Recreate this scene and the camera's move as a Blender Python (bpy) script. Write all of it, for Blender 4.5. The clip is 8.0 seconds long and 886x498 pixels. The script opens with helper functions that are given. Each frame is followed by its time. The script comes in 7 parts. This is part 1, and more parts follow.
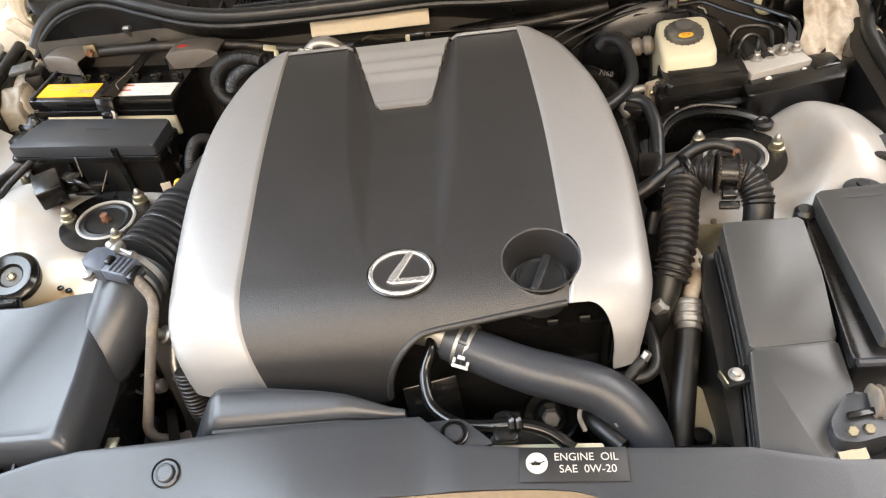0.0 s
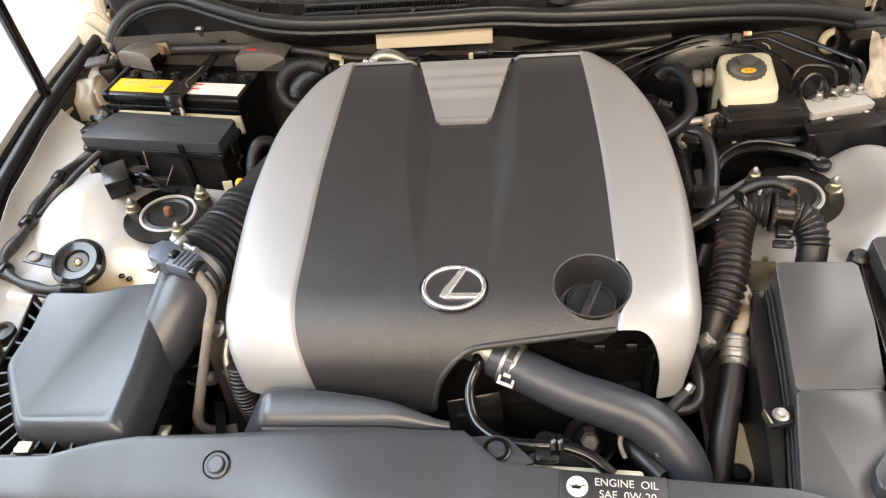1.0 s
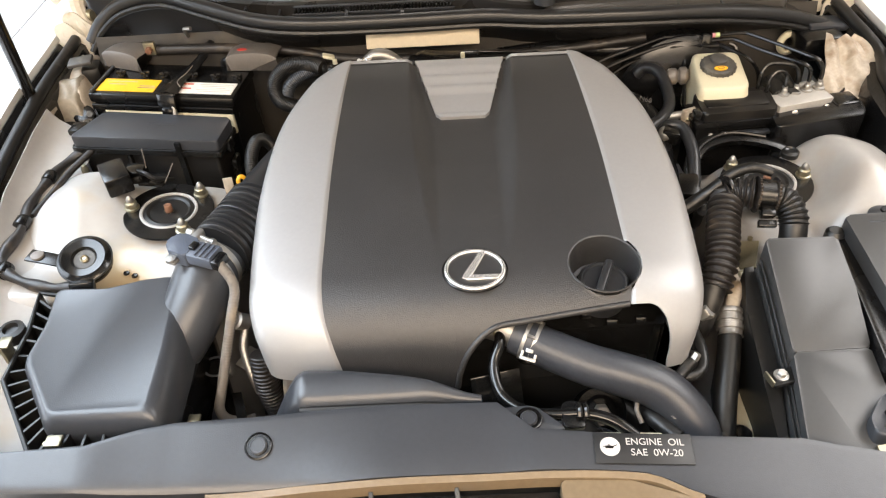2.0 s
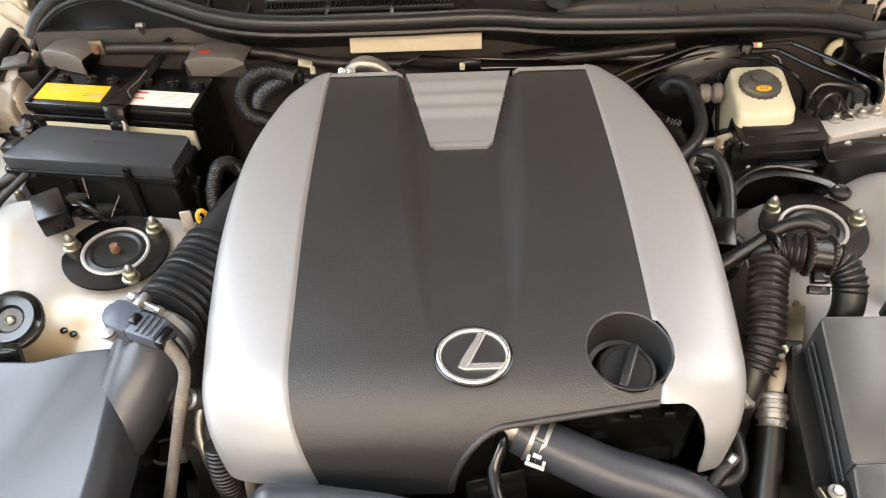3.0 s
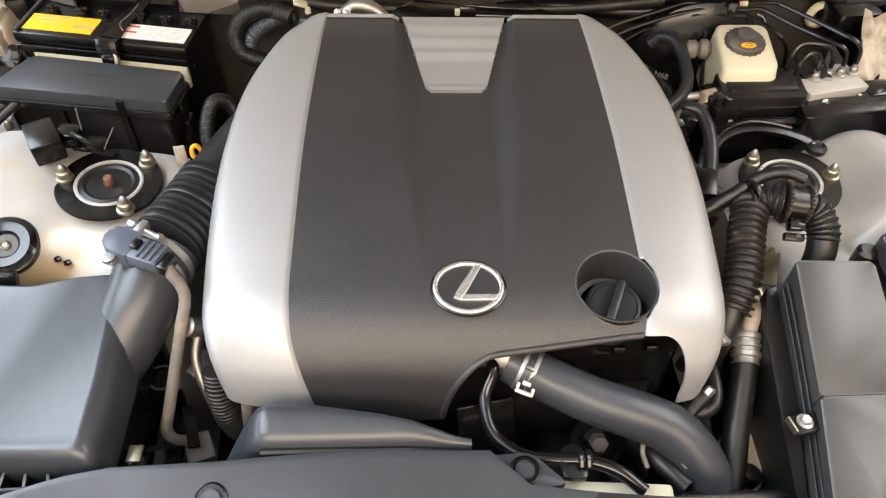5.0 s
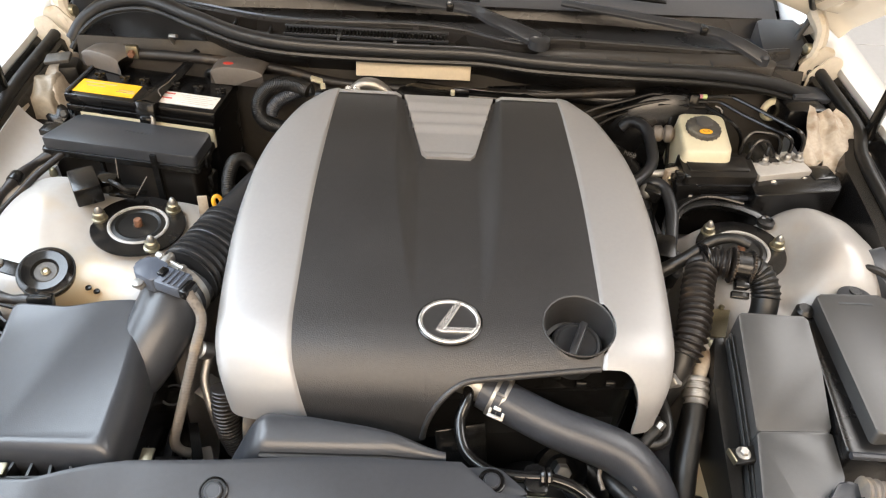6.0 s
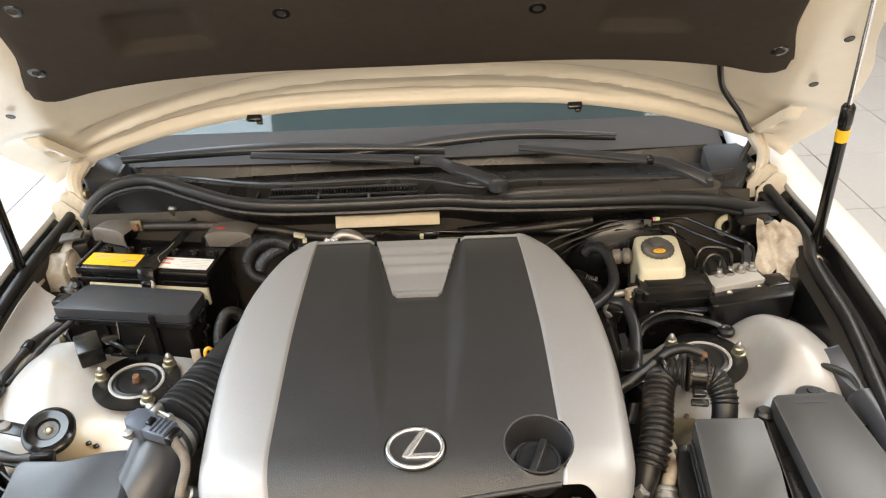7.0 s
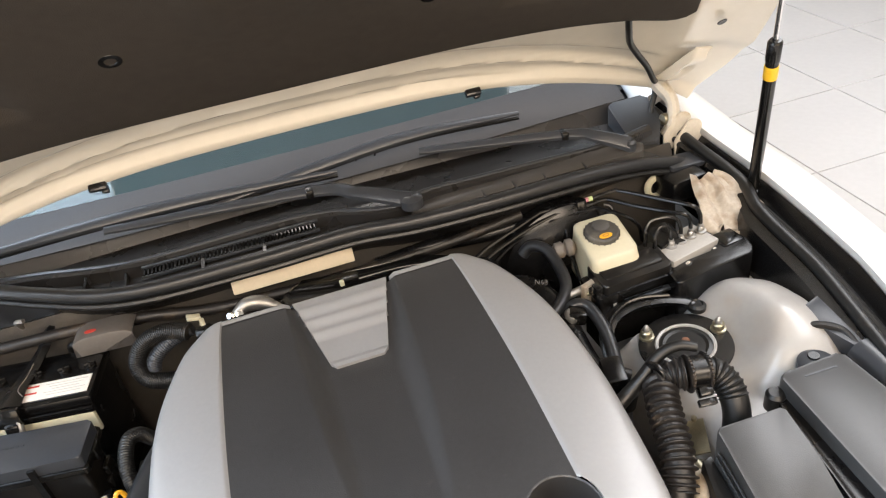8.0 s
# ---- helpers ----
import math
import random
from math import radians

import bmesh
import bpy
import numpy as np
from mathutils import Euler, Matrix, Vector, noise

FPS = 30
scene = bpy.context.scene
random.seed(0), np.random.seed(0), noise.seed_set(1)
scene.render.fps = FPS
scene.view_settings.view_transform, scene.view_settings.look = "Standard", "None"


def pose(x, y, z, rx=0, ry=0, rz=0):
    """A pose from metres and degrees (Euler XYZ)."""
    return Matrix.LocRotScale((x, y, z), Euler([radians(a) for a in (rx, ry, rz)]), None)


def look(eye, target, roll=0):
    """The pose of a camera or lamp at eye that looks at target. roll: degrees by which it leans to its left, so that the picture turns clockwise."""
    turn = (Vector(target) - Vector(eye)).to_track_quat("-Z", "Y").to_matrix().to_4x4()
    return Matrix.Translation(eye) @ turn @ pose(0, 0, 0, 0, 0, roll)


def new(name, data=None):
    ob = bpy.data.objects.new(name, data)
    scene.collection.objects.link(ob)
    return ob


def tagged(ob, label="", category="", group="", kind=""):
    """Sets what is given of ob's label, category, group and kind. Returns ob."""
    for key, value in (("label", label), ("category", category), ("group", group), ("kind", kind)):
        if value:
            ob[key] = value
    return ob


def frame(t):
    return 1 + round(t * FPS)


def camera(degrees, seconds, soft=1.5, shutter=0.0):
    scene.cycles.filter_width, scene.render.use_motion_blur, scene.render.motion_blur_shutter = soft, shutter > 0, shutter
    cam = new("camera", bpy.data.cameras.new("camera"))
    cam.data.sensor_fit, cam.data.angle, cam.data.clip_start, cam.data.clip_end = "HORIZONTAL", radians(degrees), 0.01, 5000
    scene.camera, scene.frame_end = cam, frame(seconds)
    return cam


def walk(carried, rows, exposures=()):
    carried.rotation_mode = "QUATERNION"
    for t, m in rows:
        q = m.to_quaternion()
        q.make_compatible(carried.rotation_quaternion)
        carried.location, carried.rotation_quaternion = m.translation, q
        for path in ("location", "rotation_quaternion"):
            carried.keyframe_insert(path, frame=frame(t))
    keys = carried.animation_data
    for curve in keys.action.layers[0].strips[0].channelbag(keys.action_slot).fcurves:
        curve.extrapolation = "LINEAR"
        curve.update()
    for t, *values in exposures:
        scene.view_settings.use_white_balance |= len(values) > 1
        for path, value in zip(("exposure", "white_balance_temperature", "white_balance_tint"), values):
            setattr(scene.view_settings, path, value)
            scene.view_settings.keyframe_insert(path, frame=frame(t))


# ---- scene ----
cam = camera(62.4, 8.0, soft=1.2)
PATH = [
    (0, (0.113, -0.634, 1.568), (-0.016, 0.799, 0.178), -9.0),
    (0.5, (0.126, -0.631, 1.582), (-0.059, 0.823, 0.222), -6.6),
    (1, (0.086, -0.641, 1.594), (-0.126, 0.803, 0.227), -7.0),
    (1.5, (0.014, -0.679, 1.609), (-0.086, 0.782, 0.247), -5.7),
    (2, (-0.033, -0.701, 1.605), (-0.05, 0.771, 0.25), -3.2),
    (2.2, (-0.036, -0.667, 1.618), (-0.044, 0.803, 0.262), -2.7),
    (3.3, (-0.026, -0.448, 1.588), (-0.03, 0.87, 0.084), -1.7),
    (3.5, (-0.039, -0.473, 1.594), (-0.04, 0.813, 0.063), -1.3),
    (4, (-0.052, -0.505, 1.591), (-0.041, 0.752, 0.036), -0.2),
    (5.3, (-0.066, -0.532, 1.586), (0.026, 0.795, 0.093), 2.6),
    (5.5, (-0.047, -0.561, 1.606), (0.025, 0.784, 0.128), 2.6),
    (6, (-0.053, -0.65, 1.641), (0.031, 0.826, 0.295), 4.5),
    (6.2, (-0.054, -0.682, 1.668), (0.036, 0.862, 0.4), 6.5),
    (6.3, (-0.051, -0.693, 1.691), (0.037, 0.889, 0.471), 8.1),
    (6.5, (-0.032, -0.722, 1.703), (0.021, 0.97, 0.637), 9.7),
    (6.7, (0.013, -0.734, 1.715), (0.014, 0.997, 0.714), 5.8),
    (6.8, (0.033, -0.732, 1.707), (0.032, 0.995, 0.699), 2.4),
    (7, (0.054, -0.731, 1.692), (0.046, 0.975, 0.648), -2.4),
    (7.2, (0.058, -0.709, 1.701), (0.018, 0.967, 0.611), -5.0),
    (7.5, (0.015, -0.626, 1.684), (0.009, 1.046, 0.587), -8.6),
    (7.7, (-0.004, -0.552, 1.69), (0.089, 1.112, 0.583), -10.6),
    (8, (-0.026, -0.486, 1.685), (0.317, 1.116, 0.538), -9.2),
]
# stops, white balance and tint that the phone sets by itself
AUTO = [(0.0, 0.24, 6450, 12), (2.0, 0.22, 6450, 12), (3.5, 0.16, 6450, 12), (6.0, 0.14, 6450, 12), (6.5, 0.12, 6600, 12), (7.0, 0.02, 6550, 10), (7.5, 0.0, 6550, 10), (8.0, 0.12, 6150, 12)]
walk(cam, [(t, look(eye, target, roll)) for t, eye, target, roll in PATH], AUTO)

# ---- world and light ----
world = bpy.data.worlds.new("sky")
scene.world = world
world.use_nodes = True
wn = world.node_tree.nodes
sky = wn.new("ShaderNodeTexSky")
sky.sky_type, sky.sun_disc, sky.sun_elevation, sky.sun_rotation = "NISHITA", False, radians(35), radians(250)
world.node_tree.links.new(sky.outputs[0], wn["Background"].inputs[0])
wn["Background"].inputs[1].default_value = 0.10


def area_lamp(name, m, sx, sy, power, colour):
    data = bpy.data.lights.new(name, "AREA")
    data.shape, data.size, data.size_y, data.energy, data.color = "RECTANGLE", sx, sy, power, colour
    ob = new(name, data)
    ob.matrix_world = m
    return ob


# daylight through the glazed side, warm light from the front of the hall, and unseen ceiling panels
area_lamp("window_light", look((-5.6, -0.2, 1.75), (0, 0.0, 0.95)), 6.0, 2.0, 190, (0.78, 0.89, 1.0))
area_lamp("front_warm_light", look((0.4, -6.4, 1.5), (0, 0, 1.0)), 9.0, 2.0, 165, (1.0, 0.74, 0.46))
# centre x, y, width, depth, watts, colour
# panels added out of view, placed and tinted to shape the reflections
CEILING = [
    (-2.55, 0.6, 2.7, 3.8, 236, (0.55, 0.78, 1.0)),
    (-5.0, 2.6, 1.4, 2.4, 60, (0.82, 0.91, 1.0)),
    (2.6, 0.8, 1.8, 3.2, 80, (0.94, 0.97, 1.0)),
    (0.0, -2.9, 4.0, 1.8, 165, (1.0, 0.74, 0.46)),
    (0.0, 4.4, 1.2, 0.6, 30, (1.0, 0.90, 0.78)),
]
for lx, ly, sx, sy, watts, colour in CEILING:
    area_lamp("ceiling_panel_light", pose(lx, ly, 3.52), sx, sy, watts, colour)

# ---- materials ----


def mat(name, colour, rough=0.5, metal=0.0, var=0.12, scale=40.0, bump=0.0, bscale=400.0, rvar=0.05, coat=0.0, spec=0.5, dirt=None):
    """A surface with colour variation at two scales, roughness variation and fine relief."""
    m = bpy.data.materials.new(name)
    m.use_nodes = True
    nt = m.node_tree
    b = nt.nodes["Principled BSDF"]
    b.inputs["Metallic"].default_value = metal
    b.inputs["Coat Weight"].default_value = coat
    b.inputs["Coat Roughness"].default_value = 0.08
    b.inputs["Specular IOR Level"].default_value = spec
    tc = nt.nodes.new("ShaderNodeTexCoord")
    big, fine = nt.nodes.new("ShaderNodeTexNoise"), nt.nodes.new("ShaderNodeTexNoise")
    big.inputs["Scale"].default_value, big.inputs["Detail"].default_value = scale * 0.25, 5
    fine.inputs["Scale"].default_value, fine.inputs["Detail"].default_value = scale * 4, 3
    for n in (big, fine):
        nt.links.new(tc.outputs["Object"], n.inputs["Vector"])
    mixf = nt.nodes.new("ShaderNodeMath")
    mixf.operation = "ADD"
    nt.links.new(big.outputs["Fac"], mixf.inputs[0])
    nt.links.new(fine.outputs["Fac"], mixf.inputs[1])
    ramp = nt.nodes.new("ShaderNodeMapRange")
    ramp.inputs["From Min"].default_value, ramp.inputs["From Max"].default_value = 0.4, 1.6
    nt.links.new(mixf.outputs[0], ramp.inputs["Value"])
    col = nt.nodes.new("ShaderNodeMix")
    col.data_type = "RGBA"
    col.inputs["A"].default_value = (*[c * (1 - var) for c in colour], 1)
    col.inputs["B"].default_value = (*[min(1, c * (1 + var)) for c in colour], 1)
    nt.links.new(ramp.outputs[0], col.inputs["Factor"])
    out = col.outputs["Result"]
    if dirt:
        dn = nt.nodes.new("ShaderNodeTexNoise")
        dn.inputs["Scale"].default_value, dn.inputs["Detail"].default_value = dirt[1], 6
        nt.links.new(tc.outputs["Object"], dn.inputs["Vector"])
        dr = nt.nodes.new("ShaderNodeMapRange")
        dr.inputs["From Min"].default_value, dr.inputs["From Max"].default_value = dirt[2], dirt[2] + 0.18
        nt.links.new(dn.outputs["Fac"], dr.inputs["Value"])
        dm = nt.nodes.new("ShaderNodeMix")
        dm.data_type = "RGBA"
        nt.links.new(out, dm.inputs["A"])
        dm.inputs["B"].default_value = (*dirt[0], 1)
        nt.links.new(dr.outputs[0], dm.inputs["Factor"])
        out = dm.outputs["Result"]
    nt.links.new(out, b.inputs["Base Color"])
    rr = nt.nodes.new("ShaderNodeMapRange")
    rr.inputs["To Min"].default_value, rr.inputs["To Max"].default_value = max(0.02, rough - rvar), min(1, rough + rvar)
    rr.inputs["From Min"].default_value, rr.inputs["From Max"].default_value = 0.15, 0.85
    nt.links.new(big.outputs["Fac"], rr.inputs["Value"])
    nt.links.new(rr.outputs[0], b.inputs["Roughness"])
    if bump:
        bn = nt.nodes.new("ShaderNodeTexNoise")
        bn.inputs["Scale"].default_value, bn.inputs["Detail"].default_value = bscale, 4
        nt.links.new(tc.outputs["Object"], bn.inputs["Vector"])
        bp = nt.nodes.new("ShaderNodeBump")
        bp.inputs["Strength"].default_value, bp.inputs["Distance"].default_value = bump, 0.001
        nt.links.new(bn.outputs["Fac"], bp.inputs["Height"])
        nt.links.new(bp.outputs[0], b.inputs["Normal"])
    return m


M_GRAIN = mat("grained_black_plastic", (0.033, 0.033, 0.034), 0.36, bump=0.6, bscale=650, var=0.18, dirt=((0.060, 0.058, 0.055), 45, 0.68))
M_BLACK = mat("black_plastic", (0.0045, 0.0045, 0.0048), 0.26, var=0.3, bump=0.1, bscale=260, dirt=((0.035, 0.030, 0.024), 16, 0.64))
M_SATIN = mat("satin_black_plastic", (0.033, 0.036, 0.042), 0.31, var=0.14, bump=0.14, bscale=700, dirt=((0.052, 0.052, 0.054), 60, 0.70))
M_GLOSS = mat("gloss_black_plastic", (0.006, 0.006, 0.006), 0.16, var=0.2)
M_MATTE = mat("matt_grey_plastic", (0.048, 0.049, 0.050), 0.34, var=0.10, bump=0.2, bscale=900)
M_RUBBER = mat("black_rubber", (0.0065, 0.0064, 0.0062), 0.42, var=0.25, bump=0.12, dirt=((0.06, 0.054, 0.045), 30, 0.62))
M_HOSE = mat("hose_rubber", (0.017, 0.018, 0.020), 0.34, var=0.2, bump=0.2, bscale=500)
M_LOOM = mat("wiring_loom", (0.013, 0.011, 0.010), 0.46, var=0.25, bump=0.3, bscale=600, dirt=((0.085, 0.062, 0.042), 22, 0.58))
# near-black base carries the deep shade of the lower bay
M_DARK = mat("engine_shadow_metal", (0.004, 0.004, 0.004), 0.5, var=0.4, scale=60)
M_SILVER = mat("silver_paint", (0.305, 0.305, 0.308), 0.40, metal=0.24, var=0.05, rvar=0.03, coat=0.10, bump=0.06, bscale=1500)
M_CHROME = mat("chrome", (0.86, 0.86, 0.86), 0.14, metal=1.0, var=0.02, rvar=0.02)
M_BLOCK = mat("machined_block", (0.40, 0.385, 0.36), 0.5, metal=0.3, var=0.1, bump=0.1)
# dark plastic, its base lifted and warmed to imitate the front faces' reflection
M_TERM = mat("warm_terminal_plastic", (0.115, 0.102, 0.090), 0.38, var=0.18)
M_ALU = mat("cast_aluminium", (0.38, 0.37, 0.35), 0.46, metal=0.9, var=0.15, bump=0.2, bscale=350)
M_EMBLEM = mat("brushed_chrome", (0.74, 0.74, 0.73), 0.26, metal=0.75, var=0.03, rvar=0.03)
M_DUSTY = mat("dusty_black_plastic", (0.0075, 0.007, 0.0065), 0.30, var=0.3, scale=25, bump=0.12, bscale=300, dirt=((0.034, 0.028, 0.022), 9, 0.62))
M_ZINC = mat("zinc_plated_steel", (0.30, 0.275, 0.20), 0.36, metal=0.9, var=0.25, scale=120)
M_RUST = mat("rusty_steel", (0.20, 0.10, 0.06), 0.65, metal=0.4, var=0.35, scale=150)
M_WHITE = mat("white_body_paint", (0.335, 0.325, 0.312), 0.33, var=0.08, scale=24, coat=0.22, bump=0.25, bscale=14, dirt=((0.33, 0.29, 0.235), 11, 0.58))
M_BODY = mat("white_car_paint", (0.72, 0.715, 0.70), 0.18, var=0.015, coat=0.8)
# white paint; the cream tint puts warm light into the base colour
M_HOOD = mat("hood_inner_paint", (0.66, 0.61, 0.51), 0.24, var=0.05, coat=0.5, scale=12)
M_SEALER = mat("waxed_bare_paint", (0.40, 0.35, 0.285), 0.5, var=0.3, bump=0.4, bscale=90, dirt=((0.20, 0.14, 0.085), 26, 0.53))
M_FELT = mat("hood_insulation_felt", (0.036, 0.030, 0.024), 0.92, var=0.22, bump=0.9, bscale=650, spec=0.2, scale=14)
M_CREAM = mat("cream_plastic", (0.55, 0.51, 0.37), 0.42, var=0.06)
M_BEIGE = mat("beige_plate", (0.66, 0.56, 0.40), 0.5, var=0.08)
M_YELLOW = mat("yellow_label", (0.82, 0.47, 0.02), 0.4, var=0.06)
# tan base colour stands in for warm reflections on the bumper's upper edge
M_TAN = mat("warm_tan_edge", (0.155, 0.112, 0.066), 0.4, var=0.2, dirt=((0.14, 0.11, 0.08), 20, 0.56))
M_HINGE = mat("waxed_hinge_paint", (0.64, 0.59, 0.50), 0.42, var=0.12, bump=0.3, bscale=90, dirt=((0.45, 0.35, 0.20), 30, 0.58))
M_COWL = mat("cowl_plastic", (0.020, 0.019, 0.0185), 0.28, var=0.2, bump=0.14, bscale=600, dirt=((0.020, 0.018, 0.016), 18, 0.62))
M_LABEL = mat("white_label", (0.78, 0.75, 0.70), 0.4, var=0.05)
M_RED = mat("red_print", (0.55, 0.05, 0.03), 0.5, var=0.1)
M_ORANGE = mat("orange_plastic", (0.78, 0.40, 0.02), 0.4)
M_SLATE = mat("slate_blue_plastic", (0.065, 0.078, 0.105), 0.42, var=0.12, bump=0.1)
M_GREY = mat("grey_plastic", (0.030, 0.033, 0.039), 0.38, var=0.14, bump=0.1)
M_WARMGREY = mat("grey_brown_loom", (0.14, 0.125, 0.11), 0.55, var=0.15, bump=0.2, dirt=((0.25, 0.20, 0.14), 25, 0.55))
M_STICKER = mat("black_sticker", (0.012, 0.012, 0.0125), 0.42, var=0.15, bump=0.05)
M_INK = mat("white_print", (0.44, 0.43, 0.415), 0.5, var=0.06, scale=120)
M_TILE = mat("polished_floor_tile", (0.50, 0.495, 0.49), 0.16, var=0.05, scale=8)
M_GROUT = mat("tile_grout", (0.30, 0.29, 0.28), 0.8, var=0.1)
M_PLASTER = mat("wall_plaster", (0.72, 0.69, 0.64), 0.8, var=0.05, bump=0.1, bscale=60)
M_CEIL = mat("ceiling_board", (0.75, 0.74, 0.72), 0.85, var=0.04)
M_BAND = mat("printed_glass_border", (0.05, 0.048, 0.048), 0.6, var=0.1, spec=0.15)
M_CAP = mat("dusty_grey_cap", (0.055, 0.052, 0.048), 0.55, var=0.25, dirt=((0.12, 0.11, 0.09), 40, 0.55))
M_SHELF = mat("dusty_grey_cover", (0.055, 0.051, 0.047), 0.34, var=0.15, bump=0.12, bscale=300, dirt=((0.05, 0.046, 0.04), 12, 0.6))
M_PAD = mat("firewall_padding", (0.030, 0.026, 0.021), 0.6, var=0.25, scale=18, bump=0.4, bscale=200, dirt=((0.075, 0.060, 0.042), 9, 0.55))
# darker copy of the bracket wax, with the left corner's shade in its colour
M_WAXSHADE = mat("shaded_dusty_wax", (0.24, 0.21, 0.165), 0.5, var=0.3, bump=0.4, bscale=90, dirt=((0.12, 0.09, 0.06), 26, 0.53))
# dull black with little sheen imitates the shade inside the flange pockets
M_PIT = mat("shaded_pocket_plastic", (0.010, 0.010, 0.0105), 0.72, var=0.3, bump=0.2, bscale=300, spec=0.15, dirt=((0.03, 0.026, 0.02), 20, 0.6))
M_FAINT = mat("faint_print", (0.46, 0.43, 0.40), 0.5, var=0.1)
M_DASH = mat("cabin_trim", (0.085, 0.083, 0.080), 0.7, var=0.2)
M_PLATE = mat("emblem_field", (0.03, 0.03, 0.031), 0.35)



def weave(m, scale):
    """Adds a fine diagonal cloth pattern to a hose."""
    nt = m.node_tree
    wv = nt.nodes.new("ShaderNodeTexWave")
    wv.bands_direction = "X"
    wv.inputs["Scale"].default_value, wv.inputs["Distortion"].default_value = scale, 1.5
    tc = nt.nodes.new("ShaderNodeTexCoord")
    nt.links.new(tc.outputs["Object"], wv.inputs["Vector"])
    bp = nt.nodes.new("ShaderNodeBump")
    bp.inputs["Strength"].default_value, bp.inputs["Distance"].default_value = 0.07, 0.0005
    nt.links.new(wv.outputs["Fac"], bp.inputs["Height"])
    nt.links.new(bp.outputs[0], nt.nodes["Principled BSDF"].inputs["Normal"])
    return m


M_CLOTH = weave(mat("cloth_wrapped_hose", (0.031, 0.034, 0.041), 0.38, var=0.3, scale=45), 150)


def stain(m, centre, reach, colour, strength):
    """An old wax stain soaked into the paint round one spot."""
    nt = m.node_tree
    base = nt.nodes["Principled BSDF"].inputs["Base Color"]
    before = base.links[0].from_socket
    tc, far, rag, add, ramp, mix = (nt.nodes.new("ShaderNode" + k) for k in ("TexCoord", "VectorMath", "TexNoise", "Math", "MapRange", "Mix"))
    far.operation, far.inputs[1].default_value = "DISTANCE", centre
    rag.inputs["Scale"].default_value = 30
    nt.links.new(tc.outputs["Object"], far.inputs[0])
    nt.links.new(tc.outputs["Object"], rag.inputs["Vector"])
    add.operation, add.inputs[2].default_value = "MULTIPLY_ADD", 0.0
    add.inputs[1].default_value = reach * 0.8
    nt.links.new(rag.outputs["Fac"], add.inputs[0])
    nt.links.new(far.outputs["Value"], add.inputs[2])
    ramp.inputs["From Min"].default_value, ramp.inputs["From Max"].default_value = reach * 1.5, reach * 0.9
    ramp.inputs["To Max"].default_value = strength
    nt.links.new(add.outputs[0], ramp.inputs["Value"])
    mix.data_type = "RGBA"
    nt.links.new(before, mix.inputs["A"])
    mix.inputs["B"].default_value = (*colour, 1)
    nt.links.new(ramp.outputs[0], mix.inputs["Factor"])
    nt.links.new(mix.outputs["Result"], base)


stain(M_WHITE, (-0.555, 0.115, 0.82), 0.085, (0.44, 0.31, 0.15), 0.8)
stain(M_WHITE, (-0.60, 0.20, 0.85), 0.05, (0.33, 0.30, 0.26), 0.4)
stain(M_WHITE, (0.60, 0.20, 0.89), 0.04, (0.33, 0.29, 0.25), 0.45)


def lamp_mat(name, colour, strength):
    m = bpy.data.materials.new(name)
    m.use_nodes = True
    b = m.node_tree.nodes["Principled BSDF"]
    b.inputs["Base Color"].default_value = (*colour, 1)
    b.inputs["Emission Color"].default_value = (*colour, 1)
    b.inputs["Emission Strength"].default_value = strength
    return m


M_GLASS = bpy.data.materials.new("windscreen_glass")
M_GLASS.use_nodes = True
gn, gl = M_GLASS.node_tree.nodes, M_GLASS.node_tree.links
gn.remove(gn["Principled BSDF"])
g_clear, g_gloss, g_fres, g_mix = gn.new("ShaderNodeBsdfTransparent"), gn.new("ShaderNodeBsdfGlossy"), gn.new("ShaderNodeFresnel"), gn.new("ShaderNodeMixShader")
g_clear.inputs[0].default_value = (0.64, 0.82, 0.81, 1)
g_gloss.inputs["Roughness"].default_value = 0.02
g_fres.inputs[0].default_value = 1.5
gl.new(g_fres.outputs[0], g_mix.inputs[0])
gl.new(g_clear.outputs[0], g_mix.inputs[1])
gl.new(g_gloss.outputs[0], g_mix.inputs[2])
gl.new(g_mix.outputs[0], gn["Material Output"].inputs[0])

# ---- mesh helpers ----


def shade(bm, angle=38):
    bm.normal_update()
    for f in bm.faces:
        f.smooth = True
    for e in bm.edges:
        if len(e.link_faces) == 2:
            e.smooth = e.calc_face_angle(0) < radians(angle)


def link_mesh(name, bm, material, angle=38):
    bmesh.ops.recalc_face_normals(bm, faces=bm.faces[:])
    shade(bm, angle)
    me = bpy.data.meshes.new(name)
    bm.to_mesh(me)
    bm.free()
    me.materials.append(material)
    return new(name, me)


def part(name, bm, material, parent, label="", angle=38):
    ob = link_mesh(name, bm, material, angle)
    ob.parent = parent
    if parent.type == "EMPTY":
        ob.matrix_parent_inverse = Matrix.Translation(-Vector(parent.location))
    return tagged(ob, label)


def thing(name, at, label, category, group="", kind=""):
    ob = new(name)
    ob.location = at
    ob.empty_display_size = 0.02
    return tagged(ob, label, category, group, kind)


def solid(name, bm, material, label, category, group="", kind="", angle=38):
    return tagged(link_mesh(name, bm, material, angle), label, category, group, kind)


def B():
    return bmesh.new()


def box(bm, c, s, rot=None, bevel=0.0, seg=2):
    m = Matrix.Translation(c) @ (rot.to_4x4() if rot else Matrix()) @ Matrix.Diagonal((*s, 1))
    vs = bmesh.ops.create_cube(bm, size=1.0, matrix=m)["verts"]
    if bevel:
        es = list({e for v in vs for e in v.link_edges})
        bmesh.ops.bevel(bm, geom=es, offset=bevel, segments=seg, profile=0.5, affect="EDGES", clamp_overlap=True)
    return bm


